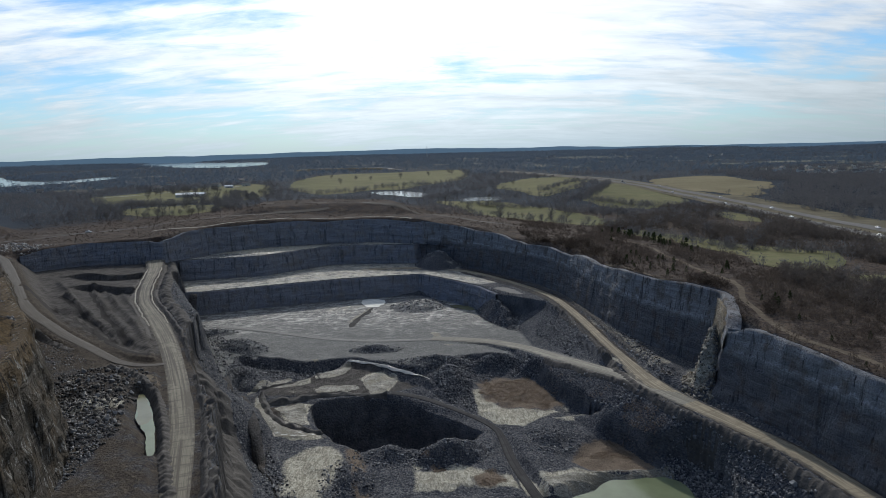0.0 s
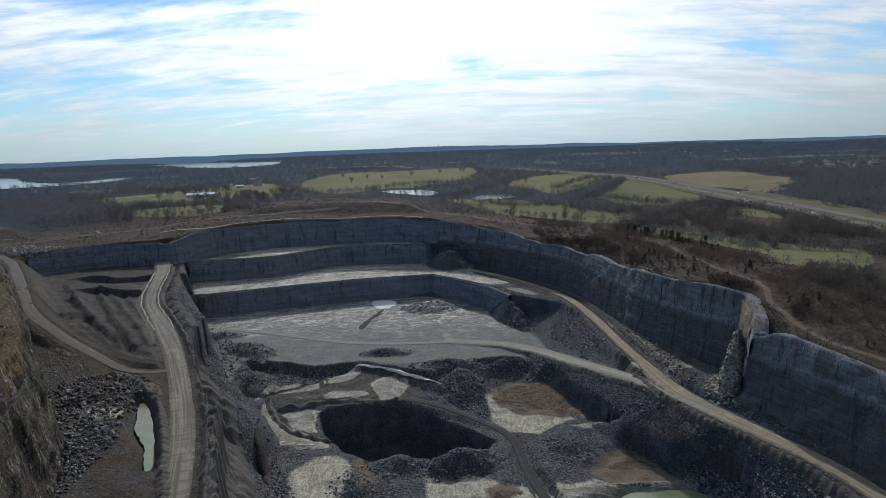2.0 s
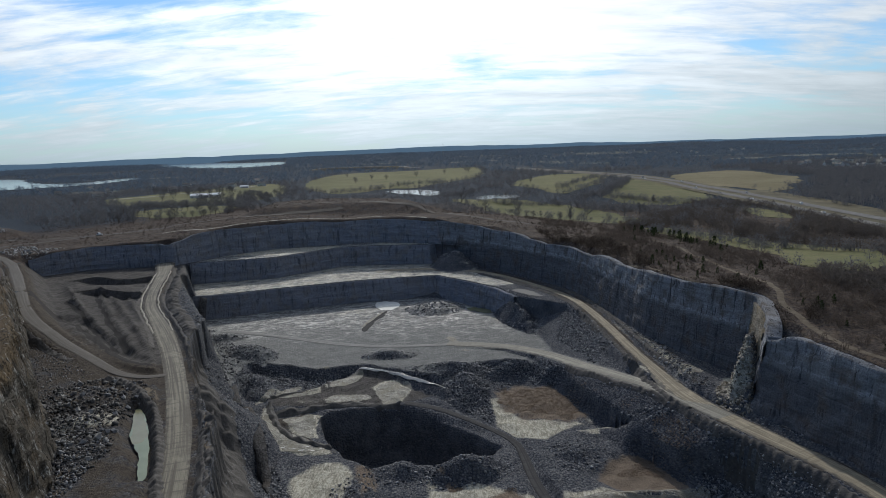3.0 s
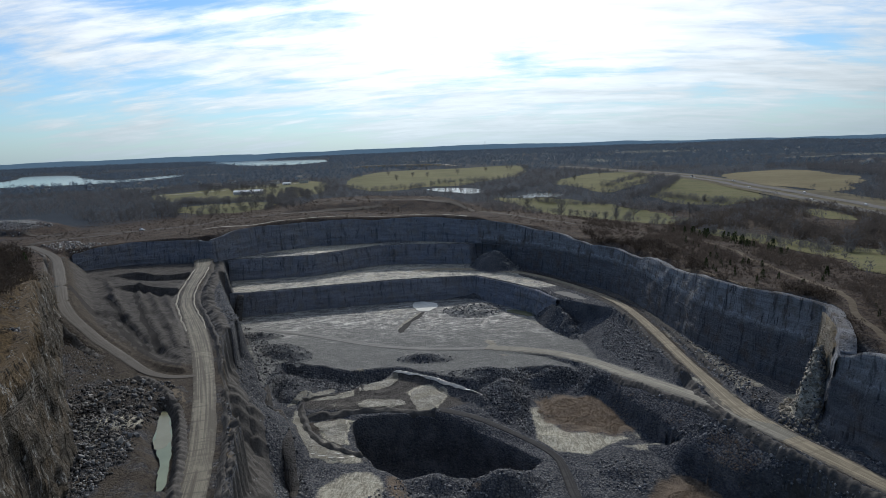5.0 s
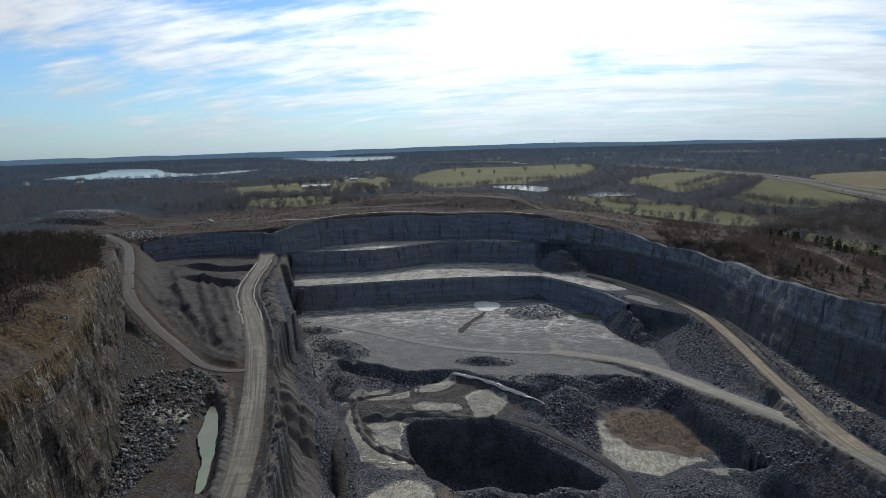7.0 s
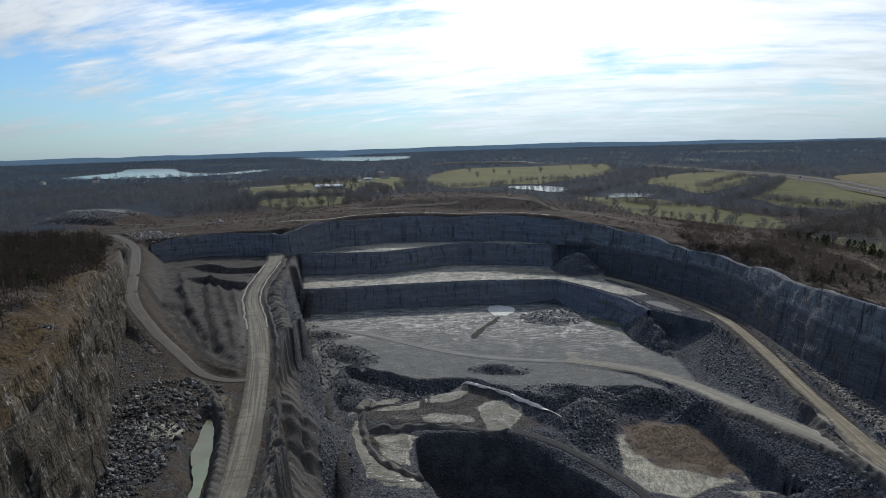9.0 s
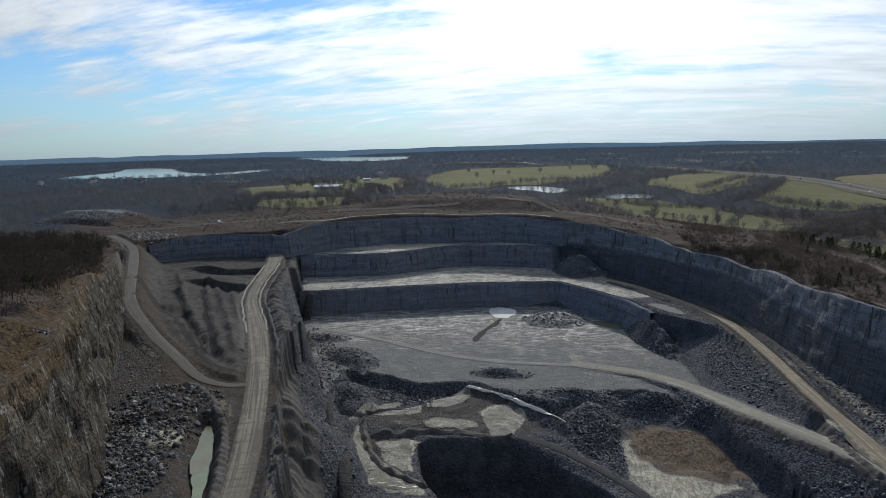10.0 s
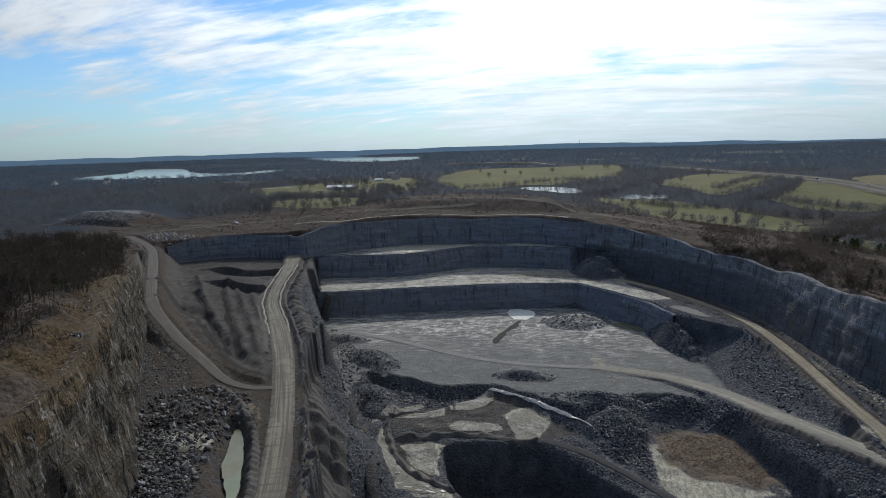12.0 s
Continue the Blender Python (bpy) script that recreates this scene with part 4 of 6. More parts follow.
outside = 1 - in_pit
earth = np.maximum(earth, 0.5 * zone(LOW_PANS, 4))
# bands left of the ridges: their shade is put into the colour
shade_bands = np.zeros_like(GZ)
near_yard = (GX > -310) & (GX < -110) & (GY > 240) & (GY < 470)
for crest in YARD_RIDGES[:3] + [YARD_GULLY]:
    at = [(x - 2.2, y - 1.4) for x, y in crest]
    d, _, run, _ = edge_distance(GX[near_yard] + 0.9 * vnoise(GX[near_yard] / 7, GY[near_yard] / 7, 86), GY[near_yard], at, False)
    shade_bands[near_yard] = np.maximum(shade_bands[near_yard], np.exp(-((d / (1.2 + 0.6 * vnoise(run / 9, 0 * run, 44))) ** 2)))
west_hill = outside * np.clip((-118 - GX) / 25, 0, 1) * np.clip((470 - GY) / 60, 0, 1) * np.clip((signed(GX, GY, TOP_PIT) - 11) / 10, 0, 1)
scrub = outside * np.clip(1.0 - (np.hypot(GX + 20, GY - 380) - 420) / 160, 0, 1)
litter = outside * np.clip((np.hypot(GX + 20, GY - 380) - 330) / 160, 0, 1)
tips = np.maximum(zone([(-215, 560), (-200, 690), (-120, 705), (-55, 665), (10, 570), (0, 540), (-112, 552)], 8), zone([(-540, 590), (-470, 640), (-380, 560), (-400, 505), (-480, 530)], 8))
scrub, litter = scrub * (1 - 0.35 * tips), litter * (1 - tips)
litter, scrub = litter * (1 - 0.8 * west_hill), np.maximum(scrub, west_hill)
ochre = outside * np.clip((-100 - GX) / 15, 0, 1) * np.clip((380 - GY) / 60, 0, 1) * (1 - west_hill)
earth = np.maximum(earth * in_pit * np.where(GX > -60, flat_here, 1), ochre * 0.5)
scrub = scrub * (1 - 0.65 * ochre)


steep = np.clip((slope - 1.1) / 0.7, 0, 1) * ((GX > -90) | (GY > 430))
scrub, litter, earth = scrub * (1 - steep), litter * (1 - steep), earth * (1 - steep)


def as_colour(me, name, r, g, b):
    layer = me.attributes.new(name, "FLOAT_COLOR", "POINT")
    layer.data.foreach_set("color", np.stack([r.ravel(), g.ravel(), b.ravel(), np.ones(r.size)], 1).astype(np.float32).ravel())




def bilinear(table, x, y):
    x, y = np.asarray(x, float), np.asarray(y, float)
    i, j = np.clip(np.searchsorted(gx, x) - 1, 0, len(gx) - 2), np.clip(np.searchsorted(gy, y) - 1, 0, len(gy) - 2)
    u, v = (x - gx[i]) / (gx[i + 1] - gx[i]), (y - gy[j]) / (gy[j + 1] - gy[j])
    return (table[i, j] * (1 - u) + table[i + 1, j] * u) * (1 - v) + (table[i, j + 1] * (1 - u) + table[i + 1, j + 1] * u) * v


def ground_at(x, y):
    """Height of the ground sheet itself."""
    return bilinear(GZ, x, y)


ground = link_mesh("ground", np.stack([GX, GY, GZ], -1).reshape(-1, 3), grid_faces(len(gx), len(gy))[:, ::-1], M_GROUND, smooth=True)
as_colour(ground.data, "zone", pale, reed, earth)
as_colour(ground.data, "cover", shade_bands, scrub, litter)
as_colour(ground.data, "worked", worked, np.maximum(zone(YARD, 5) * 0.95, zone(PLATEAU, 3) * 0.85), ochre * 0.9)
tagged(ground, "grey limestone quarry ground with brown winter country around it", "ground", kind="structure")


# ---- blasted faces, set just proud of the sheet ----
def quarry_face(name, foot, base, steep, material, label, proud=2.0, rough=1.0, seed=0, top=None, tall=5.0):
    """A face along its foot, with the pit on the right-hand side of the line; rises to the ground behind."""
    step = 1.1
    p, right, s = along_line([(x, y, 0.0) for x, y in foot], step, 0)
    rim_d = 70.0 / steep
    heights = np.zeros(len(p))
    for _ in range(14):
        back = p[:, :2] - right * (heights / steep + 1.5)[:, None]
        heights = land(back[:, 0], back[:, 1]) - base
        if top is not None:
            heights = np.minimum(heights, top - base)
    # a corner that juts into the pit keeps the height of its neighbours
    wide = np.pad(heights, 8, mode="edge")
    heights = np.max([wide[k:k + len(heights)] for k in range(17)], axis=0)
    heights = np.convolve(np.pad(heights, 4, mode="edge"), np.ones(9) / 9, "valid")
    heights = np.clip(heights, 0.3, 80)
    rows = 34
    f = np.linspace(-0.04, 1.0, rows)
    z = base + f[None] * heights[:, None]
    S, F = np.broadcast_to(s[:, None], z.shape), z
    cell = np.floor(S / 4.5 + 0.35 * vnoise(S / 9, F / 9, seed))
    blocks = hash01(cell, np.floor(F / tall + hash01(cell, 0 * cell, seed + 2)), seed + 1) - 0.5
    ledge = hash01(np.floor(F / 3.1), np.floor(S / 60), seed + 3) - 0.5
    push = rough * (0.9 * blocks + 0.55 * ledge + 0.9 * fbm(S, F, 6, 3, seed + 4) + 1.1 * fbm(S, F * 0.25, 16, 2, seed + 6))
    if tall > 5:
        push = push + rough * 0.55 * ridged(S, F * 0.16, 3.2, 3, seed + 8)
    push = np.maximum(push, -0.35)
    push *= np.clip(f * 8 + 0.4, 0, 1) * np.clip((1.02 - f) * 9, 0.15, 1)
    off = f[None] * heights[:, None] / steep - proud - push
    xy = p[:, None, :2] - right[:, None] * off[..., None]
    verts = np.concatenate([xy, z[..., None]], -1)
    # the lip runs back over the rim and under the turf
    lip = p[:, :2] - right * (heights / steep + 2.4)[:, None]
    lip = np.concatenate([lip, (base + heights - 0.8)[:, None]], 1)[:, None]
    verts = np.concatenate([verts, lip], 1)
    ob = link_mesh(name, verts.reshape(-1, 3), grid_faces(len(p), rows + 1), material)
    return tagged(ob, label, "rock face", kind="structure")


quarry_face("wall_east", [(x, y) for x, y in RIGHT_FOOT[4:]][::-1], 15, 6, M_FACE_EAST, "tall grey blasted limestone wall streaked with dark stains", rough=0.7, seed=3)
quarry_face("wall_south_east", RIGHT_FOOT[:6][::-1], 13, 6, M_FACE_EAST, "shaded grey limestone wall with level strata", seed=9)
quarry_face("wall_far", ([(4, 518)] + FAR_FOOT)[::-1], 31, 6, M_FACE, "dark shaded upper quarry wall of grey limestone", 2.2, seed=15)
quarry_face("wall_bench_two", ([(-19, 535)] + BENCH_TWO_FOOT)[::-1], 15.5, 5, M_FACE, "dark shaded bench face of grey limestone", seed=21, top=32)
quarry_face("wall_bench_one", BENCH_ONE_FOOT[3:][::-1], 0, 5, M_FACE, "dark shaded lower bench face of grey limestone", seed=27, top=16.5)
quarry_face("wall_west", LEFT_FOOT[2:][::-1], 30, 6, M_FACE_WARM, "tall weathered tan and grey limestone cliff", 1.4, 1.5, 33, tall=9.0)
quarry_face("wall_spur", [(112.7, 257.5), (109.2, 245), (104.6, 231)], 18, 6.2, M_FACE_SPUR, "pale tan spur at the corner of the quarry wall", 2.3, 0.9, 51)
quarry_face("wall_ridge", RIDGE_FOOT[:8], -5, 4.5, M_FACE_DARK, "dark broken cliff below the west haul road", 1.6, 1.3, 45, top=27)
quarry_face("wall_sump", [(9, 246), (5, 250), (-7, 261), (-20, 271), (-27, 273.5), (-37, 274), (-50, 272), (-60, 270), (-56, 257), (-51, 245)], -25, 13, M_FACE, "black shaded wall of the flooded-out sump", 2.3, 0.35, 39)


# ---- haul roads ----
def road(name, line, width, material, label, lift=0.12, ragged=0.10):
    p, right, s = along_line(line, 2.0)
    across = np.linspace(-0.5, 0.5, 9)
    wide = np.interp(s, *zip(*width)) if isinstance(width, list) else width + 0 * s
    reach = across[None] * wide[:, None]
    for side, seed in ((0, 5), (-1, 15)):
        reach[:, side] *= 1 + ragged * (vnoise(s / 9, s * 0, seed) + 0.6 * vnoise(s / 3, s * 0, seed + 1))
    xy = p[:, None, :2] + right[:, None] * reach[..., None]
    z = p[:, 2:3] + lift + 0.12 * np.cos(across * math.pi)[None] + 0.06 * fbm(xy[..., 0], xy[..., 1], 5, 2, 8)
    z[:, [0, -1]] -= 0.55
    verts = np.concatenate([xy, z[..., None]], -1).reshape(-1, 3)
    uv = np.stack(np.broadcast_arrays(across[None] + 0.5, s[:, None]), -1).reshape(-1, 2)
    return tagged(link_mesh(name, verts, grid_faces(len(p), 9), material, smooth=True, uvs=uv), label, "road", kind="structure")


road("road_west", ROAD_WEST, ROAD_WEST_WIDTH, M_ROAD_WEST, "pale packed-dust haul road with wheel tracks", 0.12)
road("road_east", ROAD_EAST, [(0, 9), (110, 8), (180, 6.4), (300, 6.4), (335, 10.5), (385, 9.5), (480, 7.5)], M_ROAD_EAST, "tan haul road along the shelf under the east wall", 0.13)
road("road_ramp", ROAD_RAMP, 10, M_ROAD_RAMP, "grey gravel ramp road down to the quarry floor", 0.17)
road("floor_track", [(-150, 398, 0), (-112, 384, 0), (-78, 366, 0), (-46, 356, 0), (-24, 356, 0), (-4, 357, 0.1)], 6, M_TRACK, "faint wheel track across the grey floor", 0.08)
road("road_cliff", ROAD_CLIFF, [(0, 4.0), (20, 5), (60, 6), (140, 8), (300, 7.5)], M_ROAD_DIRT, "brown dirt road below the west cliff", 0.06, 0.22)
road("road_sump", SUMP_RAMP, [(0, 5), (40, 3.6), (60, 4), (70, 4.6), (120, 5)], M_TRACK_DARK, "dark gravel ramp beside the sump")


# ---- fields, water and the highway ----
def rounded(outline, rounds=2, ragged=0.0, seed=0):
    p = np.array(outline, float)
    for _ in range(rounds):
        nxt = np.roll(p, -1, 0)
        q = np.empty((2 * len(p), 2))
        q[0::2], q[1::2] = 0.75 * p + 0.25 * nxt, 0.25 * p + 0.75 * nxt
        p = q
    if ragged:
        q = np.vstack([p, p[:1]])
        run = np.r_[0, np.cumsum(np.hypot(*np.diff(q, axis=0).T))]
        s = np.linspace(0, run[-1], 120, endpoint=False)
        p = np.stack([np.interp(s, run, q[:, k]) for k in range(2)], 1)
        i = np.arange(120)
        p = p + ragged * np.stack([vnoise(i / 6, i * 0 + k, seed) + 0.55 * vnoise(i / 2.2, i * 0 + k, seed + 1) for k in (0.5, 7.5)], 1)
    return p


def sheet(name, outline, material, label, category, lift=0.4, level=None, cell=0.0, rounds=2, ragged=0.0, seed=0, parent=None):
    """A field or a pool: an outline filled in and laid on the ground, or level at a height."""
    p = rounded(outline, rounds, ragged, seed)
    bm = bmesh.new()
    bm.faces.new([bm.verts.new((x, y, 0)) for x, y in p])
    bmesh.ops.triangulate(bm, faces=bm.faces[:])
    if cell:
        for axis in (0, 1):
            for at in np.arange(math.floor(p[:, axis].min() / cell) + 1, p[:, axis].max() / cell) * cell:
                co, no = [0, 0, 0], [0, 0, 0]
                co[axis], no[axis] = at, 1
                bmesh.ops.bisect_plane(bm, geom=bm.verts[:] + bm.edges[:] + bm.faces[:], plane_co=co, plane_no=no)
    xy = np.array([v.co[:2] for v in bm.verts])
    z = ground_at(xy[:, 0], xy[:, 1]) + lift if level is None else np.full(len(xy), level)
    for v, h in zip(bm.verts, z):
        v.co.z = h
    for f in bm.faces:
        if f.normal.z < 0:
            f.normal_flip()
    ob = part(name, bm, material, parent)
    return tagged(ob, label, category, kind="structure")


FIELDS = [
    [(-311, 1228), (-348, 1640), (-275, 1790), (-145, 1800), (-4, 1900), (75, 1860), (57, 1316), (-3, 1201), (-47, 1101), (-70, 1080), (-125, 1092), (-164, 985), (-222, 1010)],
    [(80, 1037), (131, 1186), (201, 1299), (267, 1281), (278, 1182), (226, 1010), (170, 900), (140, 862), (110, 940)],
    [(187, 811), (242, 954), (292, 1079), (313, 1019), (316, 809), (295, 752), (250, 698), (206, 742), (184, 765)],
    [(-6, 857), (85, 823), (120, 775), (165, 676), (176, 604), (153, 566), (108, 566), (75, 612), (40, 711), (4, 786)],
    [(-580, 1040), (-546, 1089), (-523, 1195), (-452, 1302), (-398, 1400), (-285, 1088), (-262, 909), (-261, 790), (-325, 800), (-420, 830), (-498, 900)],
    [(-394, 742), (-310, 760), (-255, 740), (-251, 650), (-317, 640)],
    [(270, 633), (295, 626), (284, 533), (261, 555)],
    [(150, 536), (172, 530), (183, 482), (200, 452), (221, 428), (241, 395), (240, 371), (222, 338), (197, 308), (175, 309), (172, 332), (188, 384), (176, 420), (158, 448)],
    [(193, 292), (203, 276), (226, 284), (214, 306)],
]
HAY = [(335, 1044), (419, 1178), (542, 1220), (503, 1028), (523, 972), (385, 770), (361, 822)]
for outline in FIELDS:
    sheet("pasture", outline, M_PASTURE, "green and straw-coloured winter pasture among bare trees", "pasture", 0.35, cell=22, rounds=1, ragged=4 + 0.05 * abs(outline[0][0] - outline[2][0]), seed=int(outline[0][1]))
sheet("hay_field", HAY, M_HAY, "pale straw-coloured hay field beside the highway", "field", 0.4, cell=22, rounds=1, ragged=9)
for outline, water in ((POND_A, 43.0), (POND_B, 41.0)):
    sheet("pond", outline, M_LAKE, "bright farm pond mirroring the sky", "pond", level=water - 0.9, ragged=4)
sheet("lake", LAKE_NORTH, M_LAKE, "wide silver lake far off below the hills", "lake", level=65.2, ragged=20)
sheet("lake", LAKE_WEST, M_LAKE, "wide blue-grey lake with wooded points", "lake", level=51.2, ragged=20)

HIGHWAY = [(150, 1700), (215, 1480), (275, 1290), (308, 1150), (323, 930), (330, 800), (333, 730), (328, 600), (315, 450), (310, 300), (315, 0), (330, -600)]


def carriageway(name, line, shift, width, material, label, lift, drape=False):
    p, right, s = along_line(line, 2.5 if drape else 10.0)
    if drape:
        p[:, :2] += right * (1.6 * vnoise(s / 19, s * 0, 4) + 0.7 * vnoise(s / 6, s * 0, 5))[:, None]
    xy = p[:, None, :2] + right[:, None] * (shift + np.linspace(-0.5, 0.5, 3) * width)[None, :, None]
    base = ground_at(p[:, 0], p[:, 1])
    base = np.convolve(np.r_[[base[0]] * 6, base, [base[-1]] * 6], np.ones(13) / 13, "valid")
    z = np.maximum(np.broadcast_to(base[:, None], xy.shape[:2]), ground_at(xy[..., 0], xy[..., 1])) + lift
    if drape:
        z = ground_at(xy[..., 0], xy[..., 1]) + lift
    ob = link_mesh(name, np.concatenate([xy, z[..., None]], -1).reshape(-1, 3), grid_faces(len(p), 3), material)
    return tagged(ob, label, "track" if drape else "highway", kind="structure")


carriageway("verge", HIGHWAY, 0, 54, M_VERGE, "dry straw-brown highway verge", 0.5)
carriageway("verge", HIGHWAY[5:9], -38, 24, M_VERGE, "dry straw-brown bank between highway and woods", 0.45)
carriageway("highway", HIGHWAY, -11, 12, M_ASPHALT, "two-lane carriageway of worn grey asphalt", 0.9)
carriageway("highway", HIGHWAY, 11, 12, M_ASPHALT, "two-lane carriageway of worn grey asphalt", 0.9)
FARM_ROAD = [(-620, 2000), (-406, 2095), (-202, 2050), (-31, 1880), (120, 1760)]


def causeway(name, line, width, high, label):
    """A road on a grassed bank, its surface a part of its own."""
    p, right, s = along_line(line, 20.0)
    base = ground_at(p[:, 0], p[:, 1])
    crest = np.convolve(np.pad(base, 10, mode="edge"), np.ones(21) / 21, "valid") + high * np.clip(np.minimum(s, s[-1] - s) / 90, 0, 1)
    reach, sink = np.array([-3.2, -1, 1, 3.2]) * width, np.array([1, 0, 0, 1])
    xy = p[:, None, :2] + right[:, None] * reach[None, :, None]
    z = crest[:, None] * (1 - sink) + (base[:, None] - 2) * sink
    bank = link_mesh(name, np.concatenate([xy, z[..., None]], -1).reshape(-1, 3), grid_faces(len(p), 4), M_VERGE)
    xy = p[:, None, :2] + right[:, None] * (np.array([-0.85, 0.85]) * width)[None, :, None]
    z = np.stack([crest + 0.3] * 2, 1)
    link_mesh("carriageway", np.concatenate([xy, z[..., None]], -1).reshape(-1, 3), grid_faces(len(p), 2), M_CONCRETE, bank, "pale concrete road surface")
    return tagged(bank, label, "road", kind="structure")


causeway("country_road", [(-520, 2050), (-406, 2082), (-290, 2070), (-202, 2050), (-120, 1985)], 5, 7, "pale country road on a grassed bank across the fields")
carriageway("lane", [(-560, 1010), (-500, 1080), (-440, 1230), (-400, 1330)], 0, 5, M_CONCRETE, "pale farm lane", 0.8)
RIM_TRACK = [(60, 560), (108, 536), (124, 470), (128.7, 400), (131, 360), (133.5, 330), (133, 293), (126, 260), (119.5, 232), (119.5, 210), (124, 197), (132, 178), (142, 130)]
carriageway("rim_track", RIM_TRACK, 0, 2.4, M_TRAIL, "worn tan dirt track along the quarry rim", 0.10, True)
carriageway("rim_track", [(-352, 466), (-330, 500), (-290, 536), (-236, 566), (-180, 590), (-110, 612)], 0, 5, M_ROAD_DIRT, "pale dirt track behind the upper quarry wall", 0.2, True)
carriageway("rim_track", [(-402, 520), (-352, 520), (-300, 526), (-250, 548)], 0, 4, M_ROAD_DIRT, "pale dirt track behind the upper quarry wall", 0.25, True)
carriageway("rim_track", [(-200, 640), (-130, 640), (-70, 626), (-30, 596), (20, 560), (60, 520)], 0, 4.5, M_ROAD_DIRT, "pale dirt track over the spoil tip", 0.25, True)


sheet("gravel_pad", [(-515, 586), (-494, 596), (-466, 592), (-432, 566), (-424, 574), (-460, 606), (-505, 610)], M_TRACK, "pale gravel pad on top of a spoil tip", "gravel", 0.3, cell=6, ragged=2)
carriageway("rim_track", [(-240, 516), (-203, 509), (-190, 521), (-162, 549), (-126, 560), (-100, 564), (-78, 570), (-54, 562), (-26, 548)], 0, 2.6, M_CRUST, "pale dusty track along the rim of the far wall", 0.2, True)


carriageway("rim_ledge", [(92, 352), (100, 318), (109, 280), (115.5, 259)], 0, 1.3, M_TRAIL, "pale stony lip along the rim of the east wall", 0.15, True)


# pale clearings among the far woods
for cx, cy, rx, ry in ((300, 1960, 60, 110), (390, 1800, 45, 60), (560, 2150, 70, 60), (820, 2050, 150, 60), (960, 1700, 130, 60), (1080, 1560, 110, 50), (830, 1290, 130, 100), (760, 1660, 60, 40), (1300, 2100, 120, 70),
                       (60, 2300, 120, 60), (-300, 2500, 100, 60), (-760, 1320, 60, 40), (-900, 1900, 70, 50), (640, 2700, 180, 90), (1150, 2700, 200, 80), (120, 2900, 140, 80), (1500, 1700, 100, 60)):
    sheet("clearing", [(cx + rx * math.cos(k) * (0.75 + 0.5 * hash01(k, cx, 3)), cy + ry * math.sin(k) * (0.75 + 0.5 * hash01(k, cy, 4))) for k in np.arange(0, 6.2, 0.7)],
          M_CLEARING, "pale winter clearing among far woods", "field", 0.7, cell=30, rounds=1, ragged=8, seed=int(cx))

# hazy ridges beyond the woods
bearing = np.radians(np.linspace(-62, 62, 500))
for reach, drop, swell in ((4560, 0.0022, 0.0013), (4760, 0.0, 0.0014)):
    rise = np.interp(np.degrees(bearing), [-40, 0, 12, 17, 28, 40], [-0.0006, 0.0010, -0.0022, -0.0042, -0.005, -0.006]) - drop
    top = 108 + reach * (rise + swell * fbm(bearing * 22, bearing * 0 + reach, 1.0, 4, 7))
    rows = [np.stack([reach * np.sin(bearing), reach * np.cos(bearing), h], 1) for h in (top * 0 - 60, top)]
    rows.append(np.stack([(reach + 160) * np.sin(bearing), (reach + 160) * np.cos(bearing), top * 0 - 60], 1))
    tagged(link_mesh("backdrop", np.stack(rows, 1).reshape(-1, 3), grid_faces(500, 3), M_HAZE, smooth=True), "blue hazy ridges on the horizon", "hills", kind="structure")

# ---- trees ----
def tube(path, radii, sides):
    """Corners and triangles of a tapered tube."""
    path = np.asarray(path, float)
    v, f = [], []
    for k, (p, r) in enumerate(zip(path, radii)):
        way = path[min(k + 1, len(path) - 1)] - path[max(k - 1, 0)]
        way = way / (np.linalg.norm(way) + 1e-9)
        a = np.cross(way, (0.31, 0.95, 0.05))
        a /= np.linalg.norm(a) + 1e-9
        b = np.cross(way, a)
        for i in range(sides):
            t = 2 * math.pi * i / sides
            v.append(p + r * (a * math.cos(t) + b * math.sin(t)))
    for k in range(len(path) - 1):
        for i in range(sides):
            a, b = k * sides + i, k * sides + (i + 1) % sides
            f += [(a, b, b + sides), (a, b + sides, a + sides)]
    return np.array(v), np.array(f)


def join(pieces):
    v, f, n = [], [], 0
    for pv, pf in pieces:
        v.append(pv)
        f.append(pf + n)
        n += len(pv)
    return np.concatenate(v), np.concatenate(f)


def slivers(rng, roots, ways, lengths, width):
    """Thin tapering triangles for twigs."""
    ways = ways / (np.linalg.norm(ways, axis=1, keepdims=True) + 1e-9)
    side = np.cross(ways, rng.normal(size=ways.shape))
    side /= np.linalg.norm(side, axis=1, keepdims=True) + 1e-9
    side = side * (width * (0.6 + 0.8 * rng.random((len(roots), 1))))
    v = np.stack([roots - side, roots + side, roots + ways * lengths[:, None]], 1).reshape(-1, 3)
    return v, np.arange(len(v)).reshape(-1, 3)


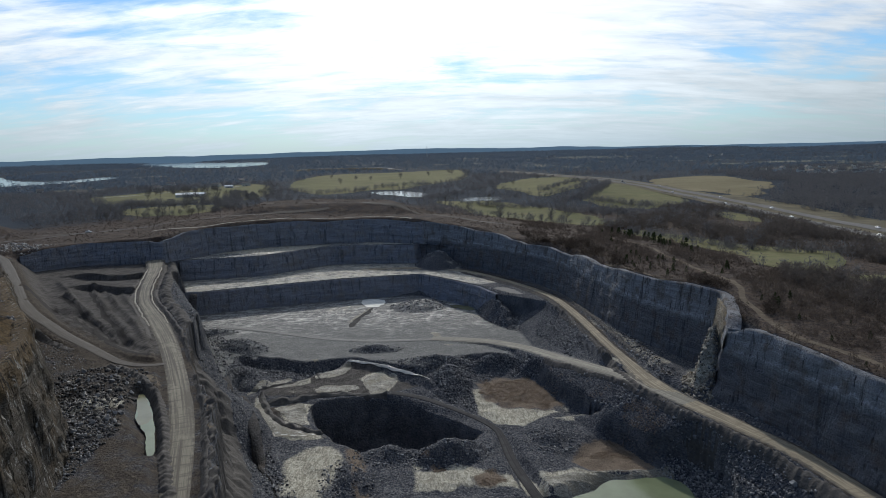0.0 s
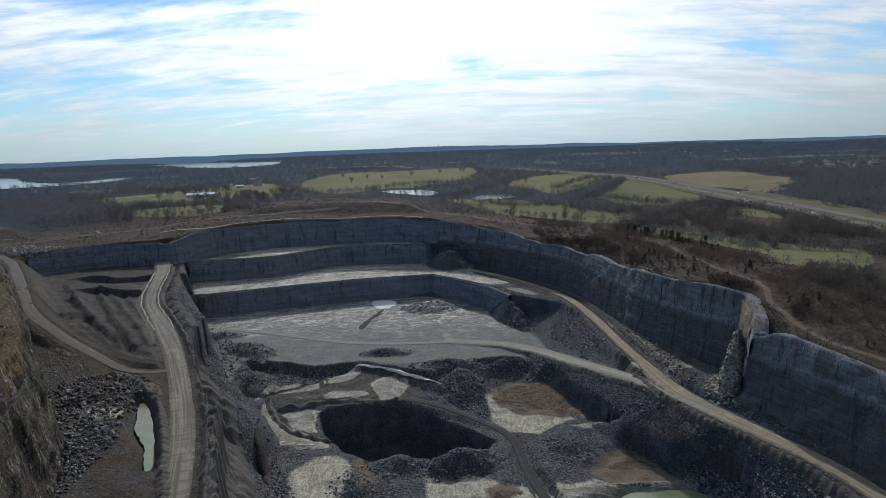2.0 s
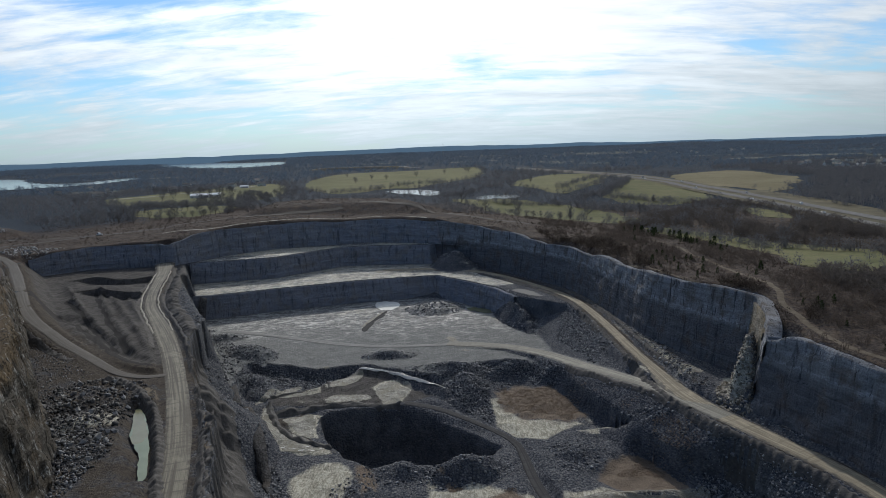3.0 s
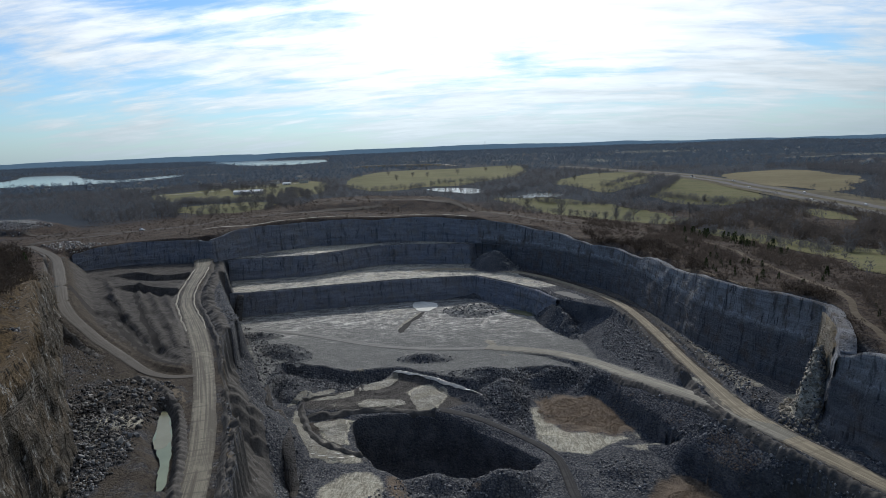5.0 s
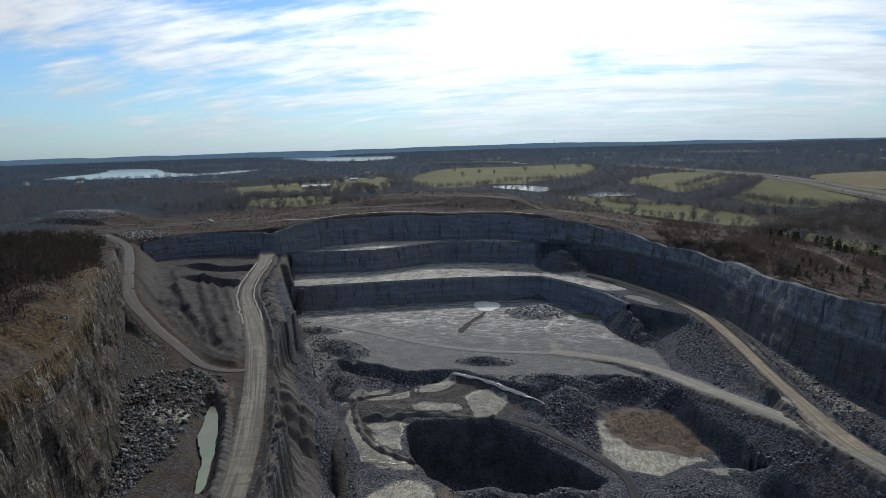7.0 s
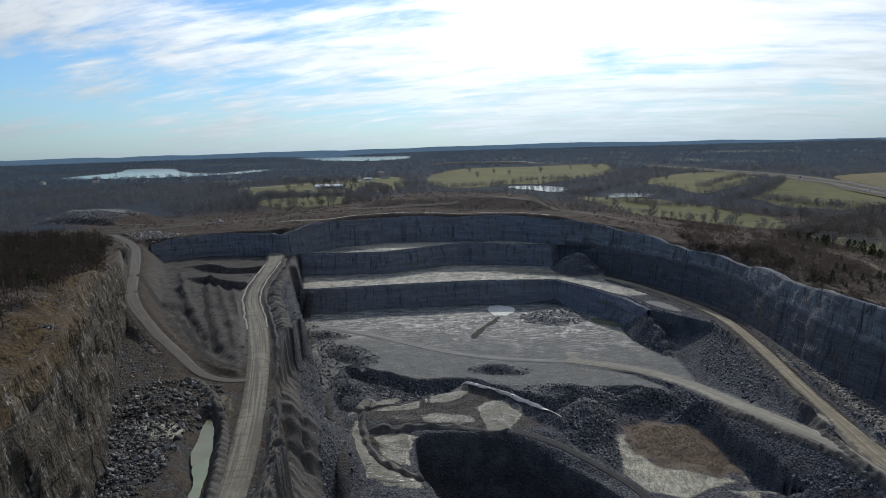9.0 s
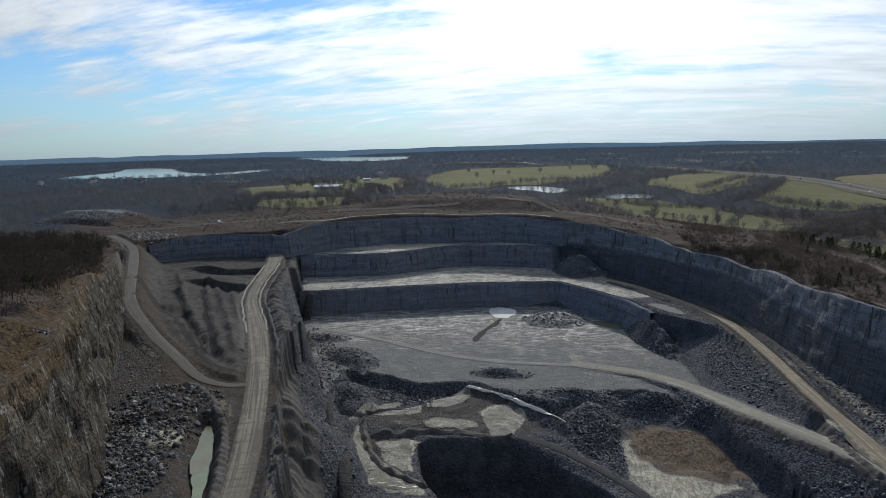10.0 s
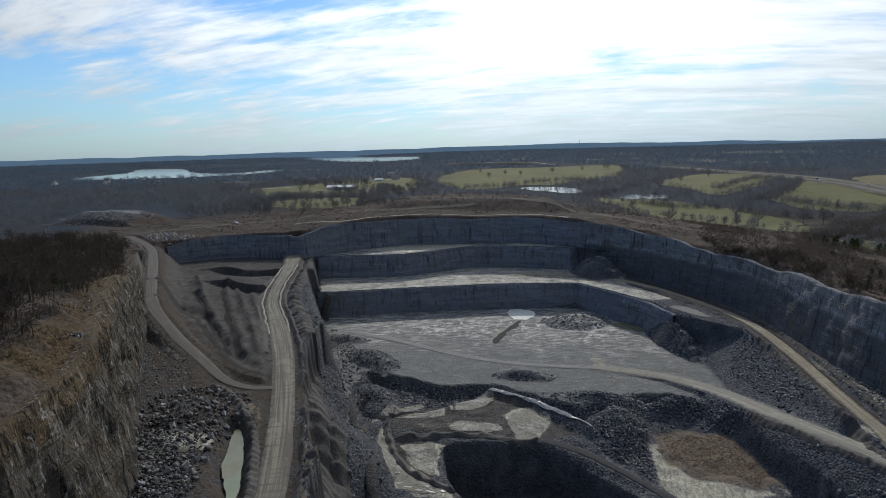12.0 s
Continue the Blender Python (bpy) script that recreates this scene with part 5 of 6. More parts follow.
def bare_tree(rng, limbs=11, twigs=190, width=0.012, sides=5):
    """Wood and twigs of a leafless broad-leaved tree one unit high."""
    bend = rng.normal(0, 0.03, 2)
    heights = np.array([0, 0.06, 0.25, 0.5, 0.75, 0.92])
    path = np.stack([bend[0] * heights**2, bend[1] * heights**2, heights], 1)
    wood = [tube(path, [0.034, 0.024, 0.02, 0.014, 0.008, 0.003], sides)]
    roots, ways, lengths = [], [], []
    for k in range(limbs):
        h = 0.22 + 0.6 * (k + rng.random()) / limbs
        turn = k * 2.4 + rng.random()
        reach = (0.42 - 0.30 * abs(h - 0.38)) * (0.8 + 0.4 * rng.random()) * (1.05 - 0.55 * h)
        out = np.array([math.cos(turn), math.sin(turn), 0])
        start = np.array([bend[0] * h * h, bend[1] * h * h, h])
        mid = start + out * reach * 0.55 + (0, 0, reach * 0.35)
        end = start + out * reach + (0, 0, reach * (0.75 + 0.5 * rng.random()))
        wood.append(tube([start, mid, end], [0.011, 0.007, 0.002], 3))
        n = twigs // limbs
        t = 0.25 + 0.75 * rng.random((n, 1))
        at = np.where(t < 0.6, start + (mid - start) * t / 0.6, mid + (end - mid) * (t - 0.6) / 0.4)
        roots.append(at)
        w = rng.normal(size=(n, 3)) * (0.8, 0.8, 0.5) + out * 0.7 + (0, 0, 0.55)
        ways.append(w)
        lengths.append(0.09 + 0.12 * rng.random(n))
    crown = slivers(rng, np.concatenate(roots), np.concatenate(ways), np.concatenate(lengths), width)
    return join(wood), crown


def cedar(rng, sprays=230, width=0.035):
    """Trunk and needle sprays of a juniper one unit high."""
    wood = tube([(0, 0, 0), (0.01, 0, 0.4), (0, 0.01, 0.95)], [0.03, 0.02, 0.004], 5)
    h = 0.06 + 0.94 * rng.random(sprays) ** 0.9
    turn = rng.random(sprays) * 6.283
    r = (0.40 * (1 - h) ** 0.6 + 0.02) * (0.35 + 0.75 * rng.random(sprays)) * (1 + 0.25 * np.sin(3 * turn + 5 * h))
    out = np.stack([np.cos(turn), np.sin(turn), 0 * turn], 1)
    roots = out * (r * 0.55)[:, None] + np.stack([0 * h, 0 * h, h], 1)
    return wood, slivers(rng, roots, out + rng.normal(size=(sprays, 3)) * 0.5 + (0, 0, 0.6), 0.07 + 0.08 * rng.random(sprays), width)


def tuft(rng, stems=26, width=0.04):
    """A bush of bare stems one unit high and wide."""
    roots = rng.normal(size=(stems, 3)) * (0.16, 0.16, 0.0)
    ways = rng.normal(size=(stems, 3)) * (0.55, 0.55, 0.2) + (0, 0, 0.75)
    return slivers(rng, roots, ways, 0.55 + 0.5 * rng.random(stems), width)


def scatter(shapes, spots, sizes, rng, squash=0.25):
    """Copies of shapes (corners, triangles) at (x, y, z), joined into one."""
    vs, fs, n = [], [], 0
    kind = rng.integers(0, len(shapes), len(spots))
    for k, (sv, sf) in enumerate(shapes):
        some = np.nonzero(kind == k)[0]
        if not len(some):
            continue
        a = rng.random(len(some)) * 6.283
        c, s = np.cos(a)[:, None], np.sin(a)[:, None]
        size = sizes[some][:, None]
        wide = size * (1 + squash * (2 * rng.random((len(some), 1)) - 1))
        x = (sv[None, :, 0] * c - sv[None, :, 1] * s) * wide + spots[some, 0:1]
        y = (sv[None, :, 0] * s + sv[None, :, 1] * c) * wide + spots[some, 1:2]
        z = sv[None, :, 2] * size + spots[some, 2:3]
        vs.append(np.stack([x, y, z], -1).reshape(-1, 3))
        fs.append((sf[None] + (np.arange(len(some)) * len(sv))[:, None, None]).reshape(-1, 3) + n)
        n += len(some) * len(sv)
    return np.concatenate(vs), np.concatenate(fs)


rng = np.random.default_rng(7)


def clear(xy, outlines, margin=0.0):
    keep = np.ones(len(xy), bool)
    for o in outlines:
        keep &= signed(xy[:, 0], xy[:, 1], o) > margin
    return keep


def off_lines(xy, lines, margin):
    keep = np.ones(len(xy), bool)
    for line in lines:
        keep &= edge_distance(xy[:, 0], xy[:, 1], line, False)[0] > margin
    return keep


def standing(xy, sink=0.15):
    return np.concatenate([xy, (ground_at(xy[:, 0], xy[:, 1]) - sink)[:, None]], 1)


def in_sector(n, near, far, low, high):
    """Places spread evenly between two ranges and two bearings (degrees from +y towards +x)."""
    r = np.sqrt(near**2 + (far**2 - near**2) * rng.random(n))
    a = np.radians(low + (high - low) * rng.random(n))
    return np.stack([r * np.sin(a), r * np.cos(a)], 1)


def off_fields(xy, margin, swing, size):
    """Clear of the pastures, with trees straying over their borders."""
    return clear(xy, FIELDS + [HAY], margin + swing * fbm(xy[:, 0], xy[:, 1], size, 2, 121))


HOMES = [(660, 1150), (820, 1130), (980, 1180), (1000, 1380), (860, 1430), (680, 1380)]
WATERS = [POND_A, POND_B, LAKE_NORTH, LAKE_WEST, HOMES]
LINES = [HIGHWAY, FARM_ROAD]
home_rng = np.random.default_rng(77)
HOME_SPOTS = np.array([(690 + 34 * (k % 8) + home_rng.uniform(-14, 14), 1150 + 42 * (k // 8) + home_rng.uniform(-16, 16)) for k in range(40)])


def wood_tree(rng, twigs, width):
    """A tree of the massed woods, one unit high: a stem and a loose crown of twig slivers."""
    turn, h = rng.random(twigs) * 6.283, 0.22 + 0.7 * rng.random(twigs)
    r = 0.52 * np.sqrt(np.clip(1 - ((h - 0.55) / 0.48) ** 2, 0.03, 1)) * np.sqrt(rng.random(twigs))
    out = np.stack([np.cos(turn), np.sin(turn), 0 * turn], 1)
    roots = out * (0.6 * r)[:, None] + np.stack([0 * h, 0 * h, h - 0.06], 1)
    crown = slivers(rng, roots, out * 0.8 + rng.normal(size=(twigs, 3)) * 0.5 + (0, 0, 0.7), 0.12 + 0.14 * rng.random(twigs), width)
    stem = slivers(rng, np.zeros((3, 3)), rng.normal(size=(3, 3)) * 0.12 + (0, 0, 1), np.array([0.9, 0.75, 0.6]), 0.02)
    return join([stem, crown])


far_shapes = [wood_tree(rng, 10, 0.11) for _ in range(6)]
mid_shapes = [wood_tree(rng, 38, 0.026) for _ in range(8)]
quarry_yard = [(-330, 380), (-430, 470), (-560, 600), (-480, 660), (-380, 600), (-300, 600), (-200, 720), (-50, 700), (60, 590), (130, 480), (160, 300), (150, 60), (0, -100), (-100, 60), (-170, 200), (-260, 350)]

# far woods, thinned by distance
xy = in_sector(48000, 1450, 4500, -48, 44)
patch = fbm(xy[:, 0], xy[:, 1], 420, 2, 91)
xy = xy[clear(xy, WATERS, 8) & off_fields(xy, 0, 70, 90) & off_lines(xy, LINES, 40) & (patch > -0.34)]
tagged(link_mesh("far_woods", *scatter(far_shapes, standing(xy, 1.0), rng.uniform(7, 13, len(xy)), rng, 0.5), M_TWIG_HAZY), "bare winter woods covering the far hills", "woods", kind="stuff")
# woods between the fields
xy = in_sector(15500, 560, 1500, -58, 52)
patch = fbm(xy[:, 0], xy[:, 1], 160, 2, 95)
xy = xy[clear(xy, WATERS, 4) & off_fields(xy, -1, 26, 34) & off_lines(xy, LINES, 34) & clear(xy, [quarry_yard], 0) & (patch > -0.24)]
tagged(link_mesh("woods", *scatter(mid_shapes, standing(xy), rng.uniform(5, 10.5, len(xy)), rng), M_TWIG), "bare grey-brown winter woods between the fields", "woods", kind="stuff")
# woods east of the rim
EAST_WOODS = [(140, 540), (200, 640), (262, 690), (305, 640), (302, 280), (240, 310), (234, 376), (192, 424), (178, 462)]
LOW_WOODS = [(164, 306), (188, 294), (214, 296), (240, 306), (300, 262), (300, 60), (172, 60), (156, 225), (152, 262)]
xy = np.concatenate([rng.uniform((140, 280), (305, 690), (6500, 2)), rng.uniform((150, 60), (300, 352), (4200, 2))])
inside = np.minimum(signed(xy[:, 0], xy[:, 1], EAST_WOODS), signed(xy[:, 0], xy[:, 1], LOW_WOODS)) < 5 * vnoise(xy[:, 0] / 14, xy[:, 1] / 14, 6)
xy = xy[inside & clear(xy, FIELDS, 1) & off_lines(xy, [HIGHWAY], 26) & (fbm(xy[:, 0], xy[:, 1], 42, 3, 97) > -0.13)]
tagged(link_mesh("woods", *scatter(mid_shapes, standing(xy), rng.uniform(3.5, 9, len(xy)), rng), M_TWIG_WARM), "bare grey-brown thicket east of the quarry rim", "woods", kind="stuff")
# the wooded rise beyond the highway
RISE = [(372, 700), (530, 950), (552, 1225), (650, 1165), (820, 1120), (990, 1170), (1000, 900), (800, 600), (430, 480), (362, 560)]
xy = rng.uniform((360, 480), (1000, 1225), (6000, 2))
xy = xy[clear(xy, [HAY], 4) & clear(xy, [HOMES], 40) & (signed(xy[:, 0], xy[:, 1], RISE) < 12 * vnoise(xy[:, 0] / 30, xy[:, 1] / 30, 9)) & off_lines(xy, [HIGHWAY], 36)]
tagged(link_mesh("woods", *scatter(mid_shapes, standing(xy), rng.uniform(7, 12, len(xy)), rng), M_TWIG), "dense dark woods beyond the highway", "woods", kind="stuff")
# garden trees among the houses
xy = home_rng.uniform((650, 1110), (1010, 1420), (900, 2))
xy = xy[np.min(np.hypot(xy[:, None, 0] - HOME_SPOTS[None, :, 0], xy[:, None, 1] - HOME_SPOTS[None, :, 1]), axis=1) > 10]
tagged(link_mesh("woods", *scatter(mid_shapes, standing(xy), home_rng.uniform(5, 9, len(xy)), home_rng), M_TWIG), "bare garden trees among the hillside houses", "woods", kind="stuff")
# hedges along the field borders
hedge = []
for line, wide, count in (([(150, 795), (172, 836), (214, 880), (290, 1075), (315, 1161)], 9, 420), ([(28, 816), (110, 760), (190, 700), (236, 606)], 7, 260), ([(154, 522), (172, 468), (194, 424), (254, 362)], 5, 200),
                          ([(-20, 870), (30, 960), (60, 1020)], 10, 140), ([(-240, 700), (-265, 800), (-300, 900)], 12, 200), ([(-420, 820), (-330, 780), (-260, 760)], 14, 220), ([(-30, 1180), (-120, 1100), (-200, 1010)], 12, 160),
                          ([(150, 930), (250, 1150)], 10, 140), ([(265, 720), (225, 752), (180, 842)], 8, 160)):
    p, right, s = along_line(line, 1.0)
    k = rng.integers(0, len(p), count)
    hedge.append(p[k, :2] + right[k] * rng.normal(0, wide * 0.5, (count, 1)))
for outline in FIELDS:
    p, right, s = along_line(outline + outline[:1], 1.0)
    k = rng.integers(0, len(p), int(0.22 * len(p)))
    k = k[vnoise(p[k, 0] / 45, p[k, 1] / 45, 13) > -0.15]
    hedge.append(p[k, :2] + right[k] * rng.normal(0, 4.5, (len(k), 1)))
xy = np.concatenate(hedge)
xy = xy[off_lines(xy, [HIGHWAY], 32)]
tagged(link_mesh("hedge", *scatter(mid_shapes, standing(xy), rng.uniform(3.5, 9.5, len(xy)), rng), M_TWIG), "bare winter hedgerows between the pastures", "hedge", kind="stuff")


def tree_kind(name, maker, wood_material, crown_material, label, category, group):
    """Parts of one tree, one unit high, to be copied."""
    (wv, wf), (cv, cf) = maker
    root = new(name)
    root.empty_display_size = 0.3
    link_mesh("trunk", wv, wf, wood_material, root)
    link_mesh("crown", cv, cf, crown_material, root)
    return tagged(root, label, category, group)


def plant(kinds, spots, sizes):
    """Sets out copies; the first of each kind is moved into place."""
    used = set()
    for (x, y, z), size in zip(spots, sizes):
        k = int(rng.integers(0, len(kinds)))
        m = pose(x, y, z, 0, 0, rng.uniform(0, 360))
        ob = kinds[k]
        if k in used:
            ob = copy_thing(kinds[k], m)
        else:
            used.add(k)
            ob.matrix_basis = m
        ob.scale = (size * rng.uniform(0.85, 1.2), size * rng.uniform(0.85, 1.2), size)


oaks = [tree_kind("oak_tree", bare_tree(rng, 13, 260, 0.011), M_BARK, M_TWIG, "bare broad-crowned oak standing in winter pasture", "tree", "pasture trees") for _ in range(4)]
lone = np.array([(78, 706), (105, 748), (112, 640), (144, 667), (168, 650), (131, 745), (60, 800), (27, 1539), (65, 1523), (20, 1560), (-30, 1500), (-252, 660), (-246, 690), (-311, 690), (-340, 672), (-290, 650),
                 (-370, 700), (-330, 720), (-275, 676), (-360, 660), (-300, 900), (-420, 900), (-380, 1000), (-470, 1100), (-350, 860), (-200, 1250), (-150, 1350), (-260, 1500), (-90, 1400),
                 (120, 1050), (180, 1180), (200, 470), (210, 420), (180, 640), (120, 600), (60, 640), (30, 700), (5, 800)], float)
plant(oaks, standing(lone), rng.uniform(11, 16, len(lone)))
# trees scattered over the western pastures
xy = np.concatenate([rng.uniform((-560, 640), (-240, 1200), (420, 2)), rng.uniform((-320, 1080), (80, 1780), (160, 2)), rng.uniform((-10, 580), (200, 850), (40, 2))])
xy = xy[(fbm(xy[:, 0], xy[:, 1], 90, 2, 111) > 0.02) & off_lines(xy, [HIGHWAY], 40) & clear(xy, [POND_A, POND_B, quarry_yard], 6)][:190]
plant(oaks, standing(xy), rng.uniform(7, 13, len(xy)))
# hedgerow oaks behind the far rim
row = np.stack([np.linspace(-20, 150, 26) + rng.normal(0, 6, 26), np.interp(np.linspace(0, 1, 26), [0, 0.5, 1], [705, 600, 560]) + rng.normal(0, 10, 26)], 1)
plant(oaks, standing(row), rng.uniform(5, 10, len(row)))
row = np.stack([np.linspace(-420, -190, 46) + rng.normal(0, 9, 46), 640 + rng.normal(0, 18, 46)], 1)
plant(oaks, standing(row), rng.uniform(6, 12, len(row)))

# the wooded hill above the west cliff
hill = [tree_kind("hill_tree", bare_tree(rng, 12, 240, 0.010), M_BARK, M_THICKET, "bare grey tree on the hill above the quarry cliff", "tree", "hill trees") for _ in range(4)]
xy = np.stack([rng.uniform(-420, -130, 900), rng.uniform(90, 440, 900)], 1)
d = signed(xy[:, 0], xy[:, 1], TOP_PIT)
xy = xy[(d > 16) & off_lines(xy, [ROAD_CLIFF], 14) & clear(xy, [[(-520, 600), (-470, 622), (-392, 560), (-300, 420), (-400, 480)]], 8)][:285]
plant(hill, standing(xy), rng.uniform(6, 11, len(xy)))
# thicket under them
xy = np.stack([rng.uniform(-400, -120, 6000), rng.uniform(120, 450, 6000)], 1)
xy = xy[(signed(xy[:, 0], xy[:, 1], TOP_PIT) > 6 + np.clip((270 - xy[:, 1]) / 12, 0, 8) + 5 * vnoise(xy[:, 0] / 12, xy[:, 1] / 12, 8)) & off_lines(xy, [ROAD_CLIFF], 12)]
tagged(link_mesh("thicket", *scatter(mid_shapes, standing(xy), rng.uniform(3.0, 8.0, len(xy)), rng), M_THICKET), "dense bare thicket on the west hill", "thicket", kind="stuff")
cedars = [tree_kind("cedar_tree", cedar(rng), M_BARK, M_CEDAR, "dark green cedar on dry brown ground", "tree", "cedars") for _ in range(3)]
xy = np.stack([rng.uniform(-300, -150, 90), rng.uniform(170, 380, 90)], 1)
d = signed(xy[:, 0], xy[:, 1], TOP_PIT)
xy = xy[(d > 14) & (d < 70) & off_lines(xy, [ROAD_CLIFF], 12)][:22]
plant(cedars, standing(xy), rng.uniform(3.5, 7, len(xy)))
row = np.array([(112 + 0.35 * k + rng.normal(0, 6), 470 - 9 * k + rng.normal(0, 5)) for k in range(34)] + [(rng.uniform(92, 150), rng.uniform(180, 470)) for k in range(60)])
row = row[(signed(row[:, 0], row[:, 1], TOP_PIT) > 8) & off_lines(row, [RIM_TRACK], 4)]
plant(cedars, standing(row), 1.4 + 3.4 * rng.random(len(row)) ** 1.6)
k = np.linspace(0, 1, 34)
row = np.stack([np.interp(k, [0, 0.5, 1], [139, 143, 160]) + rng.normal(0, 5, 34), np.interp(k, [0, 0.5, 1], [515, 450, 385]) + rng.normal(0, 7, 34)], 1)
row = row[off_lines(row, [RIM_TRACK], 4)]
plant(cedars, standing(row), rng.uniform(3.0, 7.5, len(row)))

# brush on the rims
bushes = [tuft(rng, 8, 0.08) for _ in range(6)]
xy = np.concatenate([np.stack([rng.uniform(60, 175, 22000), rng.uniform(130, 600, 22000)], 1), np.stack([rng.uniform(-340, -100, 17000), rng.uniform(80, 450, 17000)], 1),
                     np.stack([rng.uniform(-400, 80, 14000), rng.uniform(480, 720, 14000)], 1)])
d = signed(xy[:, 0], xy[:, 1], TOP_PIT)
xy = xy[(d > 5) & off_lines(xy, [ROAD_CLIFF, RIM_TRACK], 5) & (fbm(xy[:, 0], xy[:, 1], 22, 2, 99) > -0.15) & clear(xy, FIELDS, 2)]
tagged(link_mesh("brush", *scatter(bushes, standing(xy), 0.4 + 1.7 * rng.random(len(xy)) ** 2, rng), M_BRUSH), "dead brown brush along the quarry rim", "brush", kind="stuff")
xy = np.stack([rng.uniform(70, 170, 9000), rng.uniform(140, 560, 9000)], 1)
d = signed(xy[:, 0], xy[:, 1], TOP_PIT)
xy = xy[(d > 6) & off_lines(xy, [RIM_TRACK], 3) & clear(xy, FIELDS, 2) & (fbm(xy[:, 0], xy[:, 1], 30, 2, 103) > -0.12)]
tagged(link_mesh("shrubs", *scatter(mid_shapes, standing(xy), 1.0 + 4.2 * rng.random(len(xy)) ** 1.7, rng, 0.5), M_BRUSH), "bare reddish-brown shrubs along the east rim", "shrubs", kind="stuff")
xy = np.stack([rng.uniform(60, 140, 9000), rng.uniform(232, 520, 9000)], 1)
d = signed(xy[:, 0], xy[:, 1], TOP_PIT)
xy = xy[(d > 7) & (d < 20 + 9 * vnoise(xy[:, 0] / 25, xy[:, 1] / 25, 14)) & off_lines(xy, [RIM_TRACK], 3) & (fbm(xy[:, 0], xy[:, 1], 18, 2, 105) > -0.1)]
tagged(link_mesh("thicket", *scatter(mid_shapes, standing(xy), 1.5 + 3.5 * rng.random(len(xy)) ** 1.4, rng, 0.4), M_THICKET), "dark bare thicket on the slope above the east wall", "thicket", kind="stuff")
reeds = [tuft(rng, 16, 0.05) for _ in range(4)]
spots = []
for outline, count in (([(15, 300), (28, 308), (43, 304), (55, 288), (54, 270), (44, 266), (24, 274), (16, 284)], 2600), ([(48, 222), (61, 236), (71, 239), (80, 232), (84, 221), (78, 217), (56, 219)], 1800),
                       ([(55, 276), (62, 270), (70, 260), (76, 244), (74, 240), (66, 250), (58, 262)], 500), ([(8, 207), (16, 213), (21, 206), (15, 201), (9, 202)], 300), ([(-10, 222), (0, 213), (-5, 211)], 150)):
    o = np.array(outline, float)
    xy = rng.uniform(o.min(0), o.max(0), (count * 2, 2))
    spots.append(xy[signed(xy[:, 0], xy[:, 1], outline) < 5 * vnoise(xy[:, 0] / 4, xy[:, 1] / 4, 3) - 2.5])
xy = np.concatenate(spots)
tagged(link_mesh("reeds", *scatter(reeds, standing(xy, 0.05), rng.uniform(0.3, 0.8, len(xy)), rng), M_REED), "rust-brown dry reeds on the wet pit floor", "reeds", kind="stuff")


# ---- tipped rock ----
CUBE = np.array([(x, y, z) for x in (-0.5, 0.5) for y in (-0.5, 0.5) for z in (-0.5, 0.5)])
CUBE_FACES = np.array([(0, 1, 3), (0, 3, 2), (4, 6, 7), (4, 7, 5), (0, 4, 5), (0, 5, 1), (2, 3, 7), (2, 7, 6), (0, 2, 6), (0, 6, 4), (1, 5, 7), (1, 7, 3)])


def rock_shapes(count):
    """Angular blocks about one unit across."""
    out = []
    for _ in range(count):
        v = (CUBE + rng.normal(0, 0.13, CUBE.shape)) * rng.uniform(0.6, 1.25, 3)
        turn = Euler(rng.uniform(0, 6.28, 3)).to_matrix()
        out.append((v @ np.array(turn).T, CUBE_FACES))
    return out


BLOCKS = rock_shapes(24)


def rubble(name, xy, low, high, material, label):
    size = low * (high / low) ** (rng.random(len(xy)) ** 2.2)
    spots = np.concatenate([xy, (ground_at(xy[:, 0], xy[:, 1]) + 0.18 * size)[:, None]], 1)
    return tagged(link_mesh(name, *scatter(BLOCKS, spots, size, rng), material), label, "rubble", kind="stuff")


def in_ellipse(cx, cy, rx, ry, turn, count):
    a, r = rng.random(count) * 6.283, np.sqrt(rng.random(count)) * 1.08
    u, v = rx * r * np.cos(a), ry * r * np.sin(a)
    c, s = math.cos(radians(turn)), math.sin(radians(turn))
    return np.stack([cx + u * c - v * s, cy + u * s + v * c], 1)


def in_outline(outline, count):
    o = np.array(outline, float)
    xy = rng.uniform(o.min(0), o.max(0), (count * 3, 2))
    return xy[signed(xy[:, 0], xy[:, 1], outline) < 1.5 * vnoise(xy[:, 0] / 5, xy[:, 1] / 5, 2)][:count]


REED_BEDS = [REED_ONE, REED_TWO, LOW_PANS, PLATEAU]
ROADS = [ROAD_WEST, ROAD_EAST, ROAD_RAMP, ROAD_CLIFF]
for n, (cx, cy, base, high, rx, ry, turn) in enumerate(TIPS):
    xy = in_ellipse(cx, cy, rx, ry, turn, int(min(4.2 * rx * ry, 2600)))
    xy = xy[off_lines(xy, ROADS, 6.5) & off_lines(xy, [SUMP_RAMP], 3) & (signed(xy[:, 0], xy[:, 1], SUMP) > 1)]
    xy = xy[clear(xy, REED_BEDS, 0)]
    if n < 3:
        xy = xy[signed(xy[:, 0], xy[:, 1], GREEN_POND) > 0.5]
        rubble("rubble_tip", xy, 0.2, 1.15, M_ROCK_DUSTY, "tip of angular grey limestone blocks beside the green pool")
    else:
        rubble("rubble_tip", xy, 0.18, 0.8, M_ROCK, "dark tip of broken limestone on the quarry floor")
